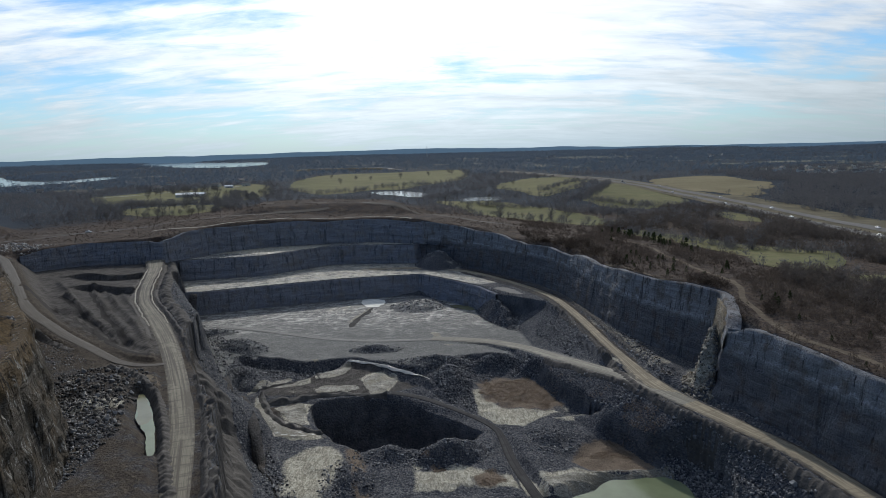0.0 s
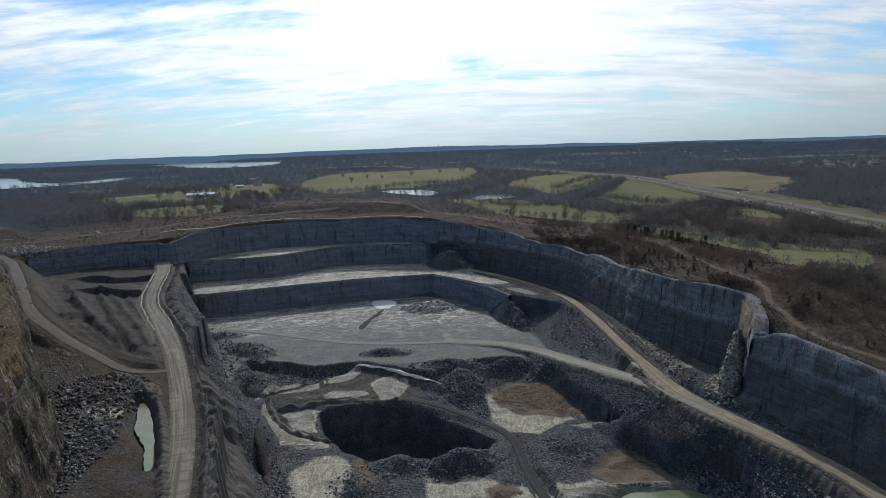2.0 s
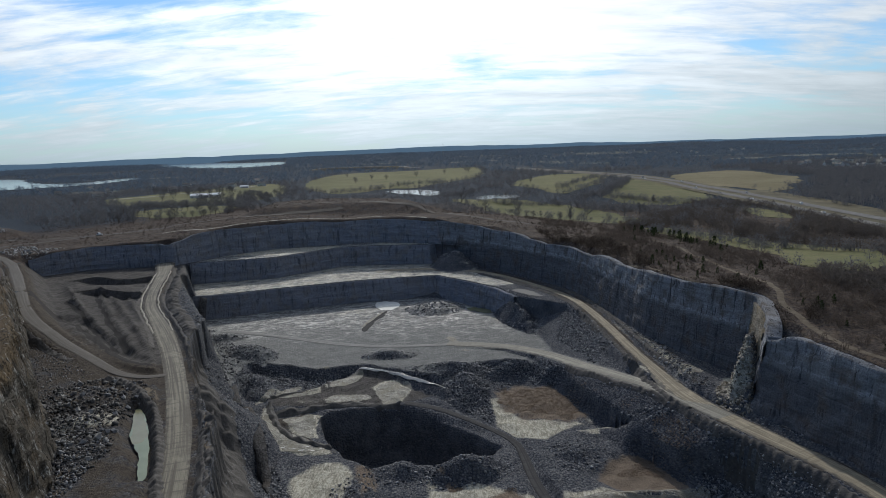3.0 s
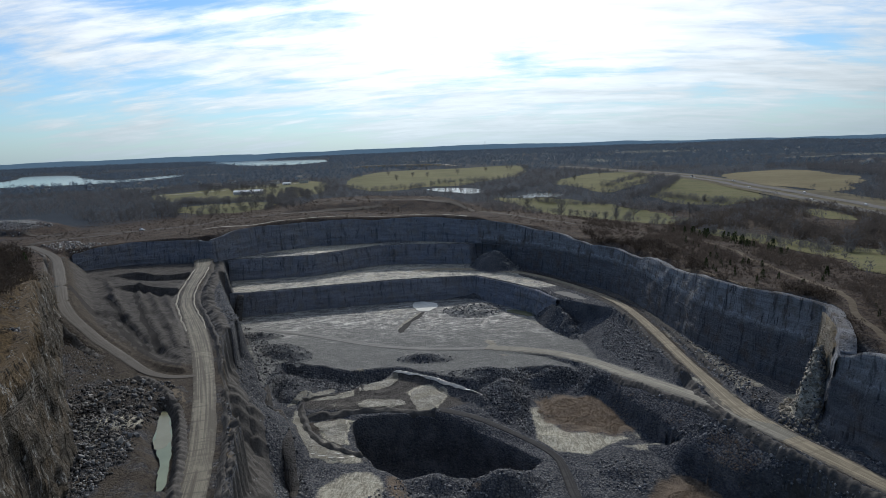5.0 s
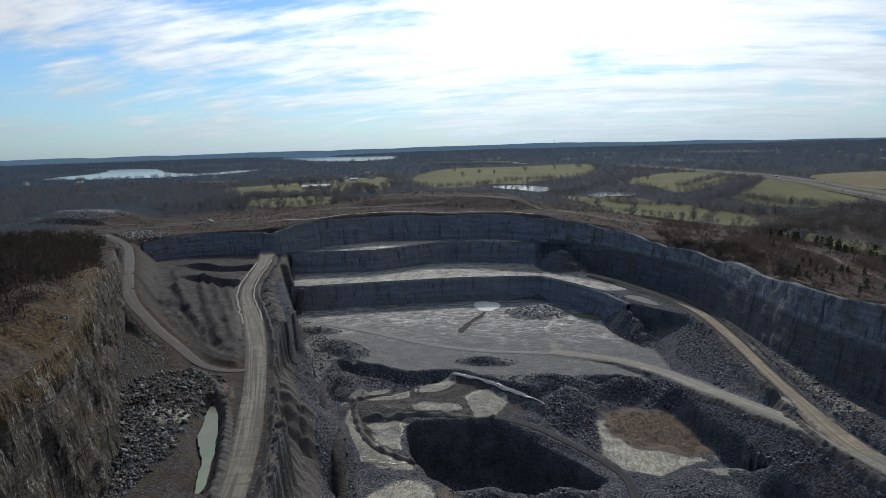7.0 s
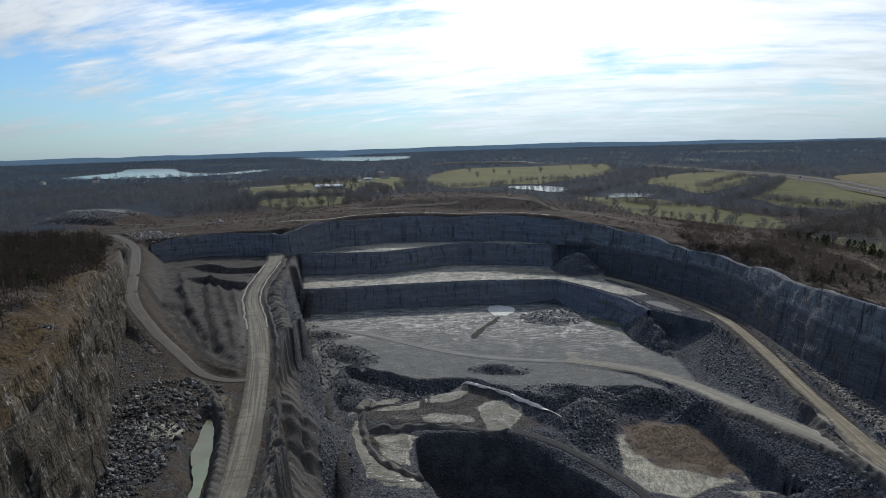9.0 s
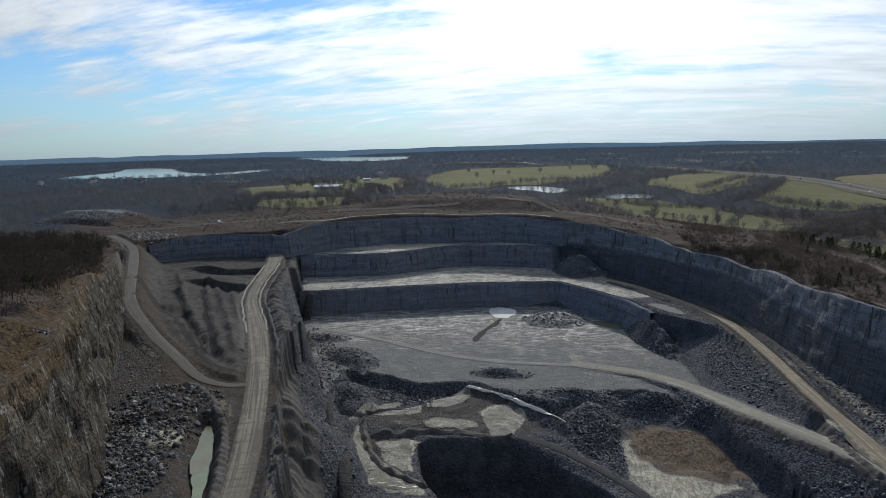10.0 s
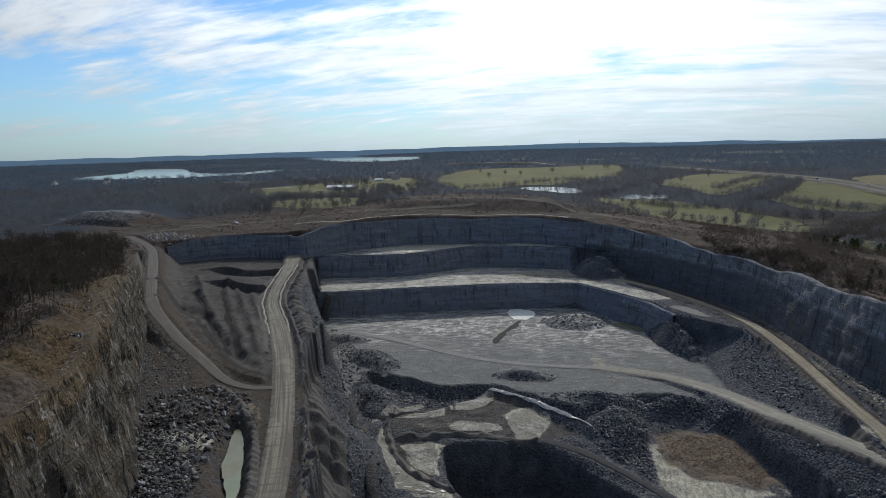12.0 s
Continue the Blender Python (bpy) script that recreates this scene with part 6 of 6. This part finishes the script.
for outline, count, low, high, label in (
        ([(52, 350), (62, 385), (72, 380), (76, 300), (62, 300)], 1500, 0.35, 1.5, "loose rock spilling from the shelf road to the floor"),
        ([(58, 276), (70, 262), (84, 232), (92, 200), (104, 160), (86, 170), (76, 220), (62, 250)], 2400, 0.35, 1.6, "loose rock below the east haul road"),
        ([(-112, 336), (-74, 320), (-50, 326), (-30, 316), (-34, 308), (-54, 318), (-76, 311), (-106, 318)], 1500, 0.4, 1.6, "dark rock slope at the edge of the quarry floor"),
        ([(-10, 308), (8, 328), (40, 322), (56, 300), (46, 296), (34, 312), (16, 316), (2, 304)], 1600, 0.4, 1.6, "dark rock slope at the edge of the quarry floor"),
        ([(0, 276), (14, 262), (12, 298), (0, 304), (-8, 292)], 900, 0.4, 1.5, "dark loose rock behind the mud flat"),
        ([(88, 250), (98, 246), (92, 310), (78, 350), (84, 300)], 900, 0.3, 1.6, "fallen rock along the foot of the east wall"),
        ([(-152, 200), (-130, 206), (-140, 238), (-200, 300), (-208, 294), (-162, 236)], 1300, 0.25, 1.1, "fallen rock along the foot of the west cliff"),
        ([(-128, 176), (-110, 172), (-96, 140), (-100, 180), (-112, 196), (-126, 200)], 1100, 0.3, 1.4, "scattered grey blocks below the west cliff"),
        ([(-44, 150), (-52, 176), (-64, 204), (-76, 226), (-70, 228), (-52, 196), (-38, 160)], 900, 0.3, 1.5, "broken rock below the ridge"),
        ([(-160, 390), (-116, 310), (-100, 300), (-110, 330), (-150, 395)], 1000, 0.4, 1.6, "dark rock slope under the ridge"),
        ([(-350, 440), (-300, 446), (-290, 470), (-330, 480)], 260, 0.6, 2.6, "pale blocks lying at the roadside")):
    xy, low, high = in_outline(outline, 2 * count), low * 0.5, high * 0.55
    xy = xy[clear(xy, REED_BEDS, 0)]
    rubble("loose_rock", xy[off_lines(xy, ROADS, 5.5)], low, high, M_ROCK_PALE if "pale" in label else M_ROCK, label)

rubble("rubble_tip", in_ellipse(103.5, 238, 8.5, 13, -22, 1900), 0.25, 1.1, M_ROCK_TAN, "tan rubble cone at the foot of the spur")
xy = in_outline([(75, 202), (88, 228), (100, 222), (112, 196), (118, 160), (92, 180)], 4200)
rubble("loose_rock", xy[off_lines(xy, ROADS, 6.3)], 0.16, 0.7, M_ROCK, "loose rock slope below the east haul road")
xy = in_outline([(-194, 440), (-160, 372), (-122, 296), (-96, 252), (-68, 196), (-54, 160), (-44, 130), (-34, 132), (-40, 160), (-56, 200), (-80, 250), (-104, 298), (-150, 390)], 4200)
rubble("loose_rock", xy[off_lines(xy, ROADS, 9.5)], 0.2, 1.1, M_ROCK, "broken rock on the flank of the ridge")
xy = in_outline([(-104, 330), (-60, 322), (30, 326), (52, 306), (40, 300), (0, 300), (-60, 312), (-100, 308)], 2600)
rubble("loose_rock", xy[clear(xy, REED_BEDS, 1) & off_lines(xy, ROADS, 5.5)], 0.18, 0.7, M_ROCK, "dark rock slope at the edge of the quarry floor")
p, right, s = along_line(ROAD_WEST, 0.5)
k = rng.integers(0, len(p), 2200)
rubble("loose_rock", p[k, :2] + right[k] * rng.uniform(9.5, 18, (2200, 1)), 0.12, 0.7, M_ROCK_DUSTY, "loose stones along the ridge beside the haul road")
rubble("loose_rock", in_outline([(-512, 566), (-470, 606), (-396, 556), (-398, 516), (-460, 520), (-500, 545)], 2200), 0.3, 1.3, M_ROCK, "grey blocks covering a spoil tip")
# the largest blocks, each on its own
boulder_shapes = []
for k in range(5):
    bm = bmesh.new()
    bmesh.ops.create_cube(bm, size=1.0)
    for v in bm.verts:
        v.co = Vector(v.co) * 1.0 + Vector(rng.normal(0, 0.12, 3))
    bmesh.ops.bevel(bm, geom=bm.edges[:], offset=0.09, segments=1, affect="EDGES")
    boulder_shapes.append(part("boulder", bm, M_ROCK_PALE if k == 2 else M_ROCK, None))
    tagged(boulder_shapes[-1], "large angular limestone boulder lying on rubble", "boulder", "boulders")
spots = np.concatenate([in_ellipse(-126, 210, 17, 22, 25, 30), in_ellipse(-108, 176, 9, 16, 10, 18), in_ellipse(92, 196, 10, 26, 20, 18), in_outline([(-345, 444), (-305, 448), (-296, 462), (-330, 474)], 16)])
spots = spots[(signed(spots[:, 0], spots[:, 1], GREEN_POND) > 1.5) & off_lines(spots, ROADS, 7)]
for k, (x, y) in enumerate(spots):
    size = rng.uniform(0.9, 1.7)
    m = pose(x, y, float(ground_at(x, y)) + 0.30 * size, *rng.uniform(0, 360, 3))
    ob = boulder_shapes[k] if k < 5 else copy_thing(boulder_shapes[k % 5], m)
    ob.matrix_basis = m
    ob.scale = size * rng.uniform(0.7, 1.2, 3)


# ---- windrows: tipped fines along the road edges ----
def windrow(line, shift, wide, high, pitch, label, seed=0, material=None, skip=None):
    p, right, s = along_line(line, 0.7)
    across = np.linspace(-1, 1, 11)
    cell = np.floor(s / pitch)
    tall = 0.55 + 0.7 * hash01(cell, cell * 0 + 1, seed)
    tooth = 0.35 + 0.65 * (1 - np.abs(2 * (s / pitch + 0.4 * vnoise(s / (2.3 * pitch), s * 0, seed + 9) - cell) - 1)).clip(0, 1)
    sway = 0.5 * vnoise(s / 7, s * 0, seed)
    crest = high * (0.2 + 0.8 * tall * tooth)
    if skip:
        crest = crest * np.clip((np.abs(s - skip[0]) - skip[1]) / 4, 0.03, 1)
    xy = p[:, None, :2] + right[:, None] * (shift + sway[:, None] + across[None] * wide * (0.8 + 0.4 * tooth[:, None]))[..., None]
    rise = crest[:, None] * np.clip(1 - np.abs(across[None] + 0.25 * vnoise(s / 3, s * 0, seed + 3)[:, None]), 0, 1)
    z = ground_at(xy[..., 0], xy[..., 1]) + rise + (0.45 * fbm(xy[..., 0], xy[..., 1], 2.2, 3, seed)) * (rise > 0.15)
    z[:, [0, -1]] -= 0.4
    ob = link_mesh("windrow", np.concatenate([xy, z[..., None]], -1).reshape(-1, 3), grid_faces(len(p), 11), material or M_WINDROW)
    return tagged(ob, label, "windrow", kind="stuff")


windrow(ROAD_WEST, 6.6, 1.2, 0.9, 3.6, "row of tipped grey fines along the haul road", 3)
windrow(ROAD_WEST[1:], 11.0, 3.6, 2.3, 5.0, "tall row of tipped grey heaps on the ridge crest", 5)
windrow(ROAD_WEST[1:7], 16.0, 3.2, 2.0, 6.5, "second row of tipped grey heaps above the ridge cliff", 6)
windrow(ROAD_WEST[8:14], -6.6, 1.2, 0.8, 3.4, "low berm of grey fines along the haul road", 9)
windrow(ROAD_WEST[9:15], -4.6, 0.55, 0.45, 5.0, "pale crust of dried dust along the road edge", 10, M_CRUST)
windrow(ROAD_WEST[9:15], 4.2, 0.5, 0.4, 5.0, "pale crust of dried dust along the road edge", 12, M_CRUST)
windrow(ROAD_EAST[2:], 6.6, 1.7, 1.3, 3.2, "low stony berm along the shelf road", 11)
windrow(ROAD_EAST[3:8], -6.6, 1.5, 1.0, 3.2, "low stony berm along the shelf road", 13)
windrow(ROAD_RAMP[3:8], 5.6, 1.4, 0.9, 3.0, "low stony berm along the ramp road", 15)
windrow(ROAD_CLIFF[4:], -6.4, 1.3, 0.7, 3.4, "brown earth berm along the cliff road", 17)
windrow([(-131, 233), (-122, 230), (-114, 222), (-107, 214.5), (-96, 198.5), (-86.5, 181), (-79.5, 165), (-70, 145), (-60, 122)], 0, 2.0, 1.8, 3.0, "curved berm round the head of the green pool", 21)
windrow([(-89, 284), (-80, 265), (-71, 252), (-63, 246), (-51, 243)], 0, 1.7, 2.0, 9.0, "curved dark bank between two mud pans", 31, M_BANK)
windrow([(-84, 273), (-72, 277), (-62, 279), (-41, 279), (-28, 279)], 0, 2.2, 1.8, 11.0, "dark bank along the edge of the sump", 33, M_BANK)
windrow([(-92, 297), (-80, 305), (-66, 309), (-64, 300)], 0, 1.1, 0.9, 8.0, "low dark bank between two mud pans", 35, M_BANK)

# ---- standing water and mud ----
PANS = [
    [(-86.3, 289.2), (-83, 303.3), (-71.1, 308), (-67.8, 299), (-74.6, 292), (-85.3, 288.4)],
    [(-98.7, 289.4), (-93.4, 291.9), (-89.4, 300.7), (-78.7, 309.5), (-82.3, 312.2), (-91.8, 304), (-95, 297.3)],
    [(-66.7, 300.5), (-66.8, 308.5), (-59.7, 318.1), (-49.5, 319.9), (-49.8, 311.3), (-57, 302.1), (-64.5, 299.5)],
    [(-41.9, 294.7), (-37.7, 306), (-27, 303.5), (-23.6, 298), (-27.3, 286.2), (-30.7, 279.7), (-35.1, 279.4), (-36.4, 283.3)],
    [(-64.2, 285.4), (-58.1, 292.2), (-41.1, 288.7), (-43.2, 283.8), (-51, 282.3), (-61.3, 281.3)],
    [(-90.8, 282.3), (-88.4, 283.5), (-80.9, 268.6), (-74.3, 258), (-65.1, 250.1), (-54.7, 245.7), (-52.9, 242.4), (-60, 237.8), (-69.7, 239.9), (-77.3, 250.9), (-84.3, 262.7)],
    [(-79, 269.8), (-74.2, 272.5), (-66, 274.5), (-63.5, 268), (-60.5, 251.5), (-63.7, 250.4), (-71, 258.8), (-75.4, 265.2)],
    [(30, 207), (45, 208.5), (52, 213.5), (62, 212), (73, 214), (82, 211.5), (80, 206), (73, 208), (66, 205), (58, 205), (50, 201), (44, 197), (32, 198)],
]
for k, outline in enumerate(PANS):
    sheet("mud_pan", outline, M_SLURRY, "pale drying mud pan on the pit floor", "mud", 0.14, cell=2.0, ragged=0.9, seed=k)
CREST = [(-53, 320), (-44, 316.5), (-32, 309.5), (-20, 300.5), (-8.5, 289)]
p, right, s = along_line(CREST, 0.8)
wide = np.interp(s / s[-1], [0, 0.12, 0.3, 0.6, 1], [0.6, 3.0, 1.6, 1.1, 0.5]) * (1 + 0.25 * vnoise(s / 6, s * 0, 3))
strip = np.concatenate([p[:, :2] + right * (wide * (0.8 + 0.3 * vnoise(s / 5, s * 0, 5)))[:, None], (p[:, :2] - right * (wide * (0.7 + 0.3 * vnoise(s / 5, s * 0, 7)))[:, None])[::-1]])
sheet("wet_silt", [tuple(q) for q in strip], M_WET, "bright strip of wet silt along the crest", "silt", 0.5, cell=1.5, rounds=0)
for k, (cx, cy, w) in enumerate(((-67, 241.5, 2.2), (-63, 240.2, 1.8), (-59, 240, 2.0), (-55.5, 241.6, 1.4), (-71, 244, 1.2), (-61, 242.6, 1.1))):
    sheet("wet_silt", [(cx - w, cy), (cx, cy + 0.45), (cx + w, cy + 0.2), (cx + 0.3 * w, cy - 0.5)], M_WET, "small glint of wet silt on the mud pan", "silt", 0.24, cell=1.0, ragged=0.25, seed=k + 4)
sheet("green_pool", GREEN_POND, M_GREEN, "milky green water between rubble and haul road", "pool", level=28.3, ragged=0.5)
p, right, s = along_line(ROAD_WEST, 2.0)
some = (p[:, 1] > 168) & (p[:, 1] < 232)
verge_in, verge_out = p[some, :2] + right[some] * 7.0, p[some, :2] + right[some] * 10.0
sheet("mud", [tuple(q) for q in np.concatenate([verge_in[::4], verge_out[::-4]])], M_TRAIL, "tan mud between haul road and tipped heaps", "mud", 0.2, cell=2.0, rounds=1, ragged=1.0, seed=9)
sheet("pool_shallows", [(-109.3, 210.8), (-106.8, 211.4), (-97.2, 195), (-93.5, 187.5), (-96, 184.5), (-99.2, 188.7), (-104, 200)], M_SHALLOW, "yellowish shallows at the head of the green pool", "pool", level=28.33, ragged=0.4, seed=8)
sheet("green_pool", SOUTH_POND, M_GREEN, "milky green water at the foot of the rock slope", "pool", level=-7.7, ragged=1.6)
for k, (outline, material, label) in enumerate((
        ([(-63, 458), (-58, 463), (-50, 463), (-44, 454), (-43.5, 444), (-48, 438), (-54, 437), (-60, 446)], M_GLARE_SLURRY, "white shining puddle on the quarry floor"),
        ([(-52, 437), (-57.5, 416), (-62.7, 394), (-60.5, 386), (-57.5, 392), (-55.5, 410), (-49.5, 433)], M_WET_RUT, "dark wet rut across the quarry floor"),
        ([(-54.5, 435), (-59, 418), (-64, 398), (-62, 398), (-57.5, 417), (-53, 433)], M_SLURRY, "pale crust beside a wet rut"),
        ([(0, 440), (20, 434), (23, 419), (10, 424)], M_SHALLOW, "yellowish puddle on the quarry floor"),
        ([(-10, 370), (-6, 373), (-1, 363), (-4, 359)], M_SLURRY, "small bright puddle on the quarry floor"),
        ([(-72, 327), (-69, 327), (-69, 324), (-72, 324)], M_SLURRY, "small bright puddle on the quarry floor"),
        ([(-19, 359), (-12, 358), (-12, 356), (-19, 357)], M_SLURRY, "small bright puddle on the quarry floor"),
        ([(0, 347), (4, 346), (3, 344), (0, 345)], M_SLURRY, "small bright puddle on the quarry floor"),
        ([(32, 422), (43, 422), (53, 402), (48, 400), (38, 412)], M_TRACK, "pale mud on the shelf"),
        ([(92, 277), (97, 270), (99, 262), (95, 262)], M_SLURRY, "pale mud on the shelf"),
        ([(-111, 221), (-109, 224), (-103, 217), (-103, 213), (-106, 214)], M_TRAIL, "muddy puddle beside the haul road"))):
    sheet("puddle", outline, material, label, "puddle", 0.10, cell=2.0, rounds=2, ragged=1.1, seed=40 + k)


# ---- buildings, vehicles and the mast ----
def gable(bm, w, d, eave, ridge, over=0.4):
    """A pitched roof, ridge along x."""
    t = 0.22
    for side in (-1, 1):
        a = [(-w / 2 - over, side * (d / 2 + over), eave - 0.2), (w / 2 + over, side * (d / 2 + over), eave - 0.2), (w / 2 + over, 0, ridge), (-w / 2 - over, 0, ridge)]
        low = [bm.verts.new(p) for p in a]
        top = [bm.verts.new((p[0], p[1], p[2] + t)) for p in a]
        bm.faces.new(low)
        bm.faces.new(top[::-1])
        for i in range(4):
            bm.faces.new((low[i], top[i], top[(i + 1) % 4], low[(i + 1) % 4]))
    bmesh.ops.recalc_face_normals(bm, faces=bm.faces[:])
    return bm


def building(name, w, d, eave, ridge, roof_material, label, category, group, windows, chimney=False):
    root = new(name)
    bm = box(bmesh.new(), -w / 2, w / 2, -d / 2, d / 2, -0.6, eave)
    for side in (-1, 1):
        v = [bm.verts.new((side * w / 2, -d / 2, eave)), bm.verts.new((side * w / 2, d / 2, eave)), bm.verts.new((side * w / 2, 0, ridge - 0.05))]
        bm.faces.new(v if side > 0 else v[::-1])
    part("wall", bm, M_WALL, root)
    part("roof", gable(bmesh.new(), w, d, eave, ridge), roof_material, root)
    part("door", box(bmesh.new(), -0.6, 0.6, -d / 2 - 0.06, -d / 2 + 0.02, 0, 2.1, 0.02), M_ROOF_DARK, root)
    for k in range(windows):
        x = -w / 2 + w * (k + 0.5) / windows
        if abs(x) > 1.4:
            win = part("window", box(bmesh.new(), x - 0.7, x + 0.7, -d / 2 - 0.05, -d / 2 + 0.02, 0.9, 2.2, 0.03), M_PAINT, root)
            part("pane", box(bmesh.new(), x - 0.58, x + 0.58, -d / 2 - 0.07, -d / 2 - 0.03, 1.0, 2.1), M_PANE, win)
    if chimney:
        part("chimney", box(bmesh.new(), w * 0.25, w * 0.25 + 0.9, 0.4, 1.3, eave, ridge + 1.0, 0.04), M_CONCRETE, root)
    return tagged(root, label, category, group)


def on_ground(x, y, turn=0.0, lift=0.0):
    return pose(x, y, float(ground_at(x, y)) + lift, 0, 0, turn)


barn = building("barn", 44, 13, 4.2, 6.6, M_ROOF, "long low barn with a white metal roof in a pasture", "barn", "", 6)
barn.matrix_basis = on_ground(-392, 985, 12, 0.3)
shed = building("shed", 16, 9, 3.2, 5.0, M_ROOF, "small farm shed with a white metal roof", "shed", "", 2)
shed.matrix_basis = on_ground(-425, 1262, 4, 0.3)
farmhouse = building("farmhouse", 17, 11, 5.6, 8.6, M_ROOF_DARK, "pale farmhouse with a dark roof among bare trees", "house", "farmhouses", 4, True)
farmhouse.matrix_basis = on_ground(-402, 1300, 20, 0.3)
for x, y, turn in ((-460, 1290, -15), (-560, 1240, 30), (-600, 1400, 0), (-470, 1480, 60), (-255, 1830, 10), (-640, 1120, 40)):
    copy_thing(farmhouse, on_ground(x, y, turn, 0.3))
house = building("house", 12.5, 9, 4.6, 7.6, M_ROOF_DARK, "pale suburban house with a grey roof on a hillside", "house", "suburban houses", 4, True)
house.matrix_basis = on_ground(*HOME_SPOTS[0], 10, 0.3)
homes = [tuple(spot) for spot in HOME_SPOTS[1:]]
homes += [(-1180 + 62 * (k % 9) + rng.uniform(-16, 16), 1250 + 70 * (k // 9) + rng.uniform(-18, 18)) for k in range(0, 27, 2)]
homes += [(300 + rng.uniform(0, 900), 2300 + rng.uniform(0, 700)) for k in range(24)]
for x, y in homes:
    copy_thing(house, on_ground(x, y, rng.uniform(0, 180), 0.3))


def vehicle(name, length, width, height, material, label, group, bed=False):
    root = new(name)
    bm = bmesh.new()
    box(bm, -length / 2, length / 2, -width / 2, width / 2, 0.35, 0.95, 0.1)
    part("body", bm, material, root)
    x0, x1 = (-0.1, length * 0.28) if bed else (-length * 0.32, length * 0.22)
    bm = box(bmesh.new(), x0, x1, -width / 2 + 0.1, width / 2 - 0.1, 0.93, height, 0.16)
    cabin = part("cabin", bm, material, root)
    part("windscreen", box(bmesh.new(), x1 - 0.05, x1 + 0.03, -width / 2 + 0.25, width / 2 - 0.25, 1.02, height - 0.14), M_PANE, cabin)
    for side in (-1, 1):
        part("side_window", box(bmesh.new(), x0 + 0.2, x1 - 0.2, side * (width / 2 - 0.1) - 0.03, side * (width / 2 - 0.1) + 0.03, 1.02, height - 0.14), M_PANE, cabin)
        for x in (-length * 0.31, length * 0.31):
            bm = bmesh.new()
            pole(bm, (x, side * (width / 2 - 0.22), 0.34), (x, side * (width / 2), 0.34), 0.34, 0.34, 14)
            wheel = part("wheel", bm, M_TYRE, root)
            bm = bmesh.new()
            pole(bm, (x, side * (width / 2 - 0.02), 0.34), (x, side * (width / 2 + 0.015), 0.34), 0.19, 0.17, 10)
            part("rim", bm, M_STEEL, wheel)
    return tagged(root, label, "vehicle", group)


pickup = vehicle("pickup_truck", 5.6, 2.0, 1.9, M_PAINT, "white pickup truck parked on the quarry rim", "", True)
pickup.matrix_basis = on_ground(-300, 529, 160, 0.3)
car = vehicle("car", 4.6, 1.85, 1.5, M_PAINT, "white car on the far highway", "highway cars")
lorry = vehicle("delivery_truck", 9.0, 2.5, 3.4, M_PAINT, "white delivery truck on the far highway", "highway trucks")


def on_highway(y, side):
    p, right, s = along_line(HIGHWAY, 10.0)
    k = int(np.argmin(np.abs(p[:, 1] - y)))
    x, yy = p[k, :2] + right[k] * side
    base = ground_at(p[:, 0], p[:, 1])
    level = max(float(np.mean(base[max(0, k - 6):k + 7])), float(ground_at(x, yy))) + 0.92
    return pose(x, yy, level, 0, 0, math.degrees(math.atan2(right[k][0], -right[k][1])))


car.matrix_basis = on_highway(640, -9)
for y, side in ((560, 9), (700, 13), (770, -13), (860, 9), (950, -9), (470, -13), (1040, 12), (430, 10)):
    copy_thing(car, on_highway(y, side))
lorry.matrix_basis = on_highway(1060, 9)

mast = new("radio_mast")
for k in range(3):
    a = k * 2.094
    bm = pole(bmesh.new(), (4 * math.cos(a), 4 * math.sin(a), 0), (0.8 * math.cos(a), 0.8 * math.sin(a), 62), 0.5, 0.3)
    part("leg", bm, M_STEEL, mast)
for k in range(1, 10):
    bm = bmesh.new()
    r = 4 - 0.34 * k
    ring = [(r * math.cos(j * 2.094), r * math.sin(j * 2.094), 6.2 * k) for j in range(3)]
    for j in range(3):
        pole(bm, ring[j], ring[(j + 1) % 3], 0.18, 0.18, 4)
    part("brace", bm, M_STEEL, mast)
mast.matrix_basis = on_ground(-70, 3300, 0, 0)
tagged(mast, "slender steel radio mast on the wooded skyline", "mast")
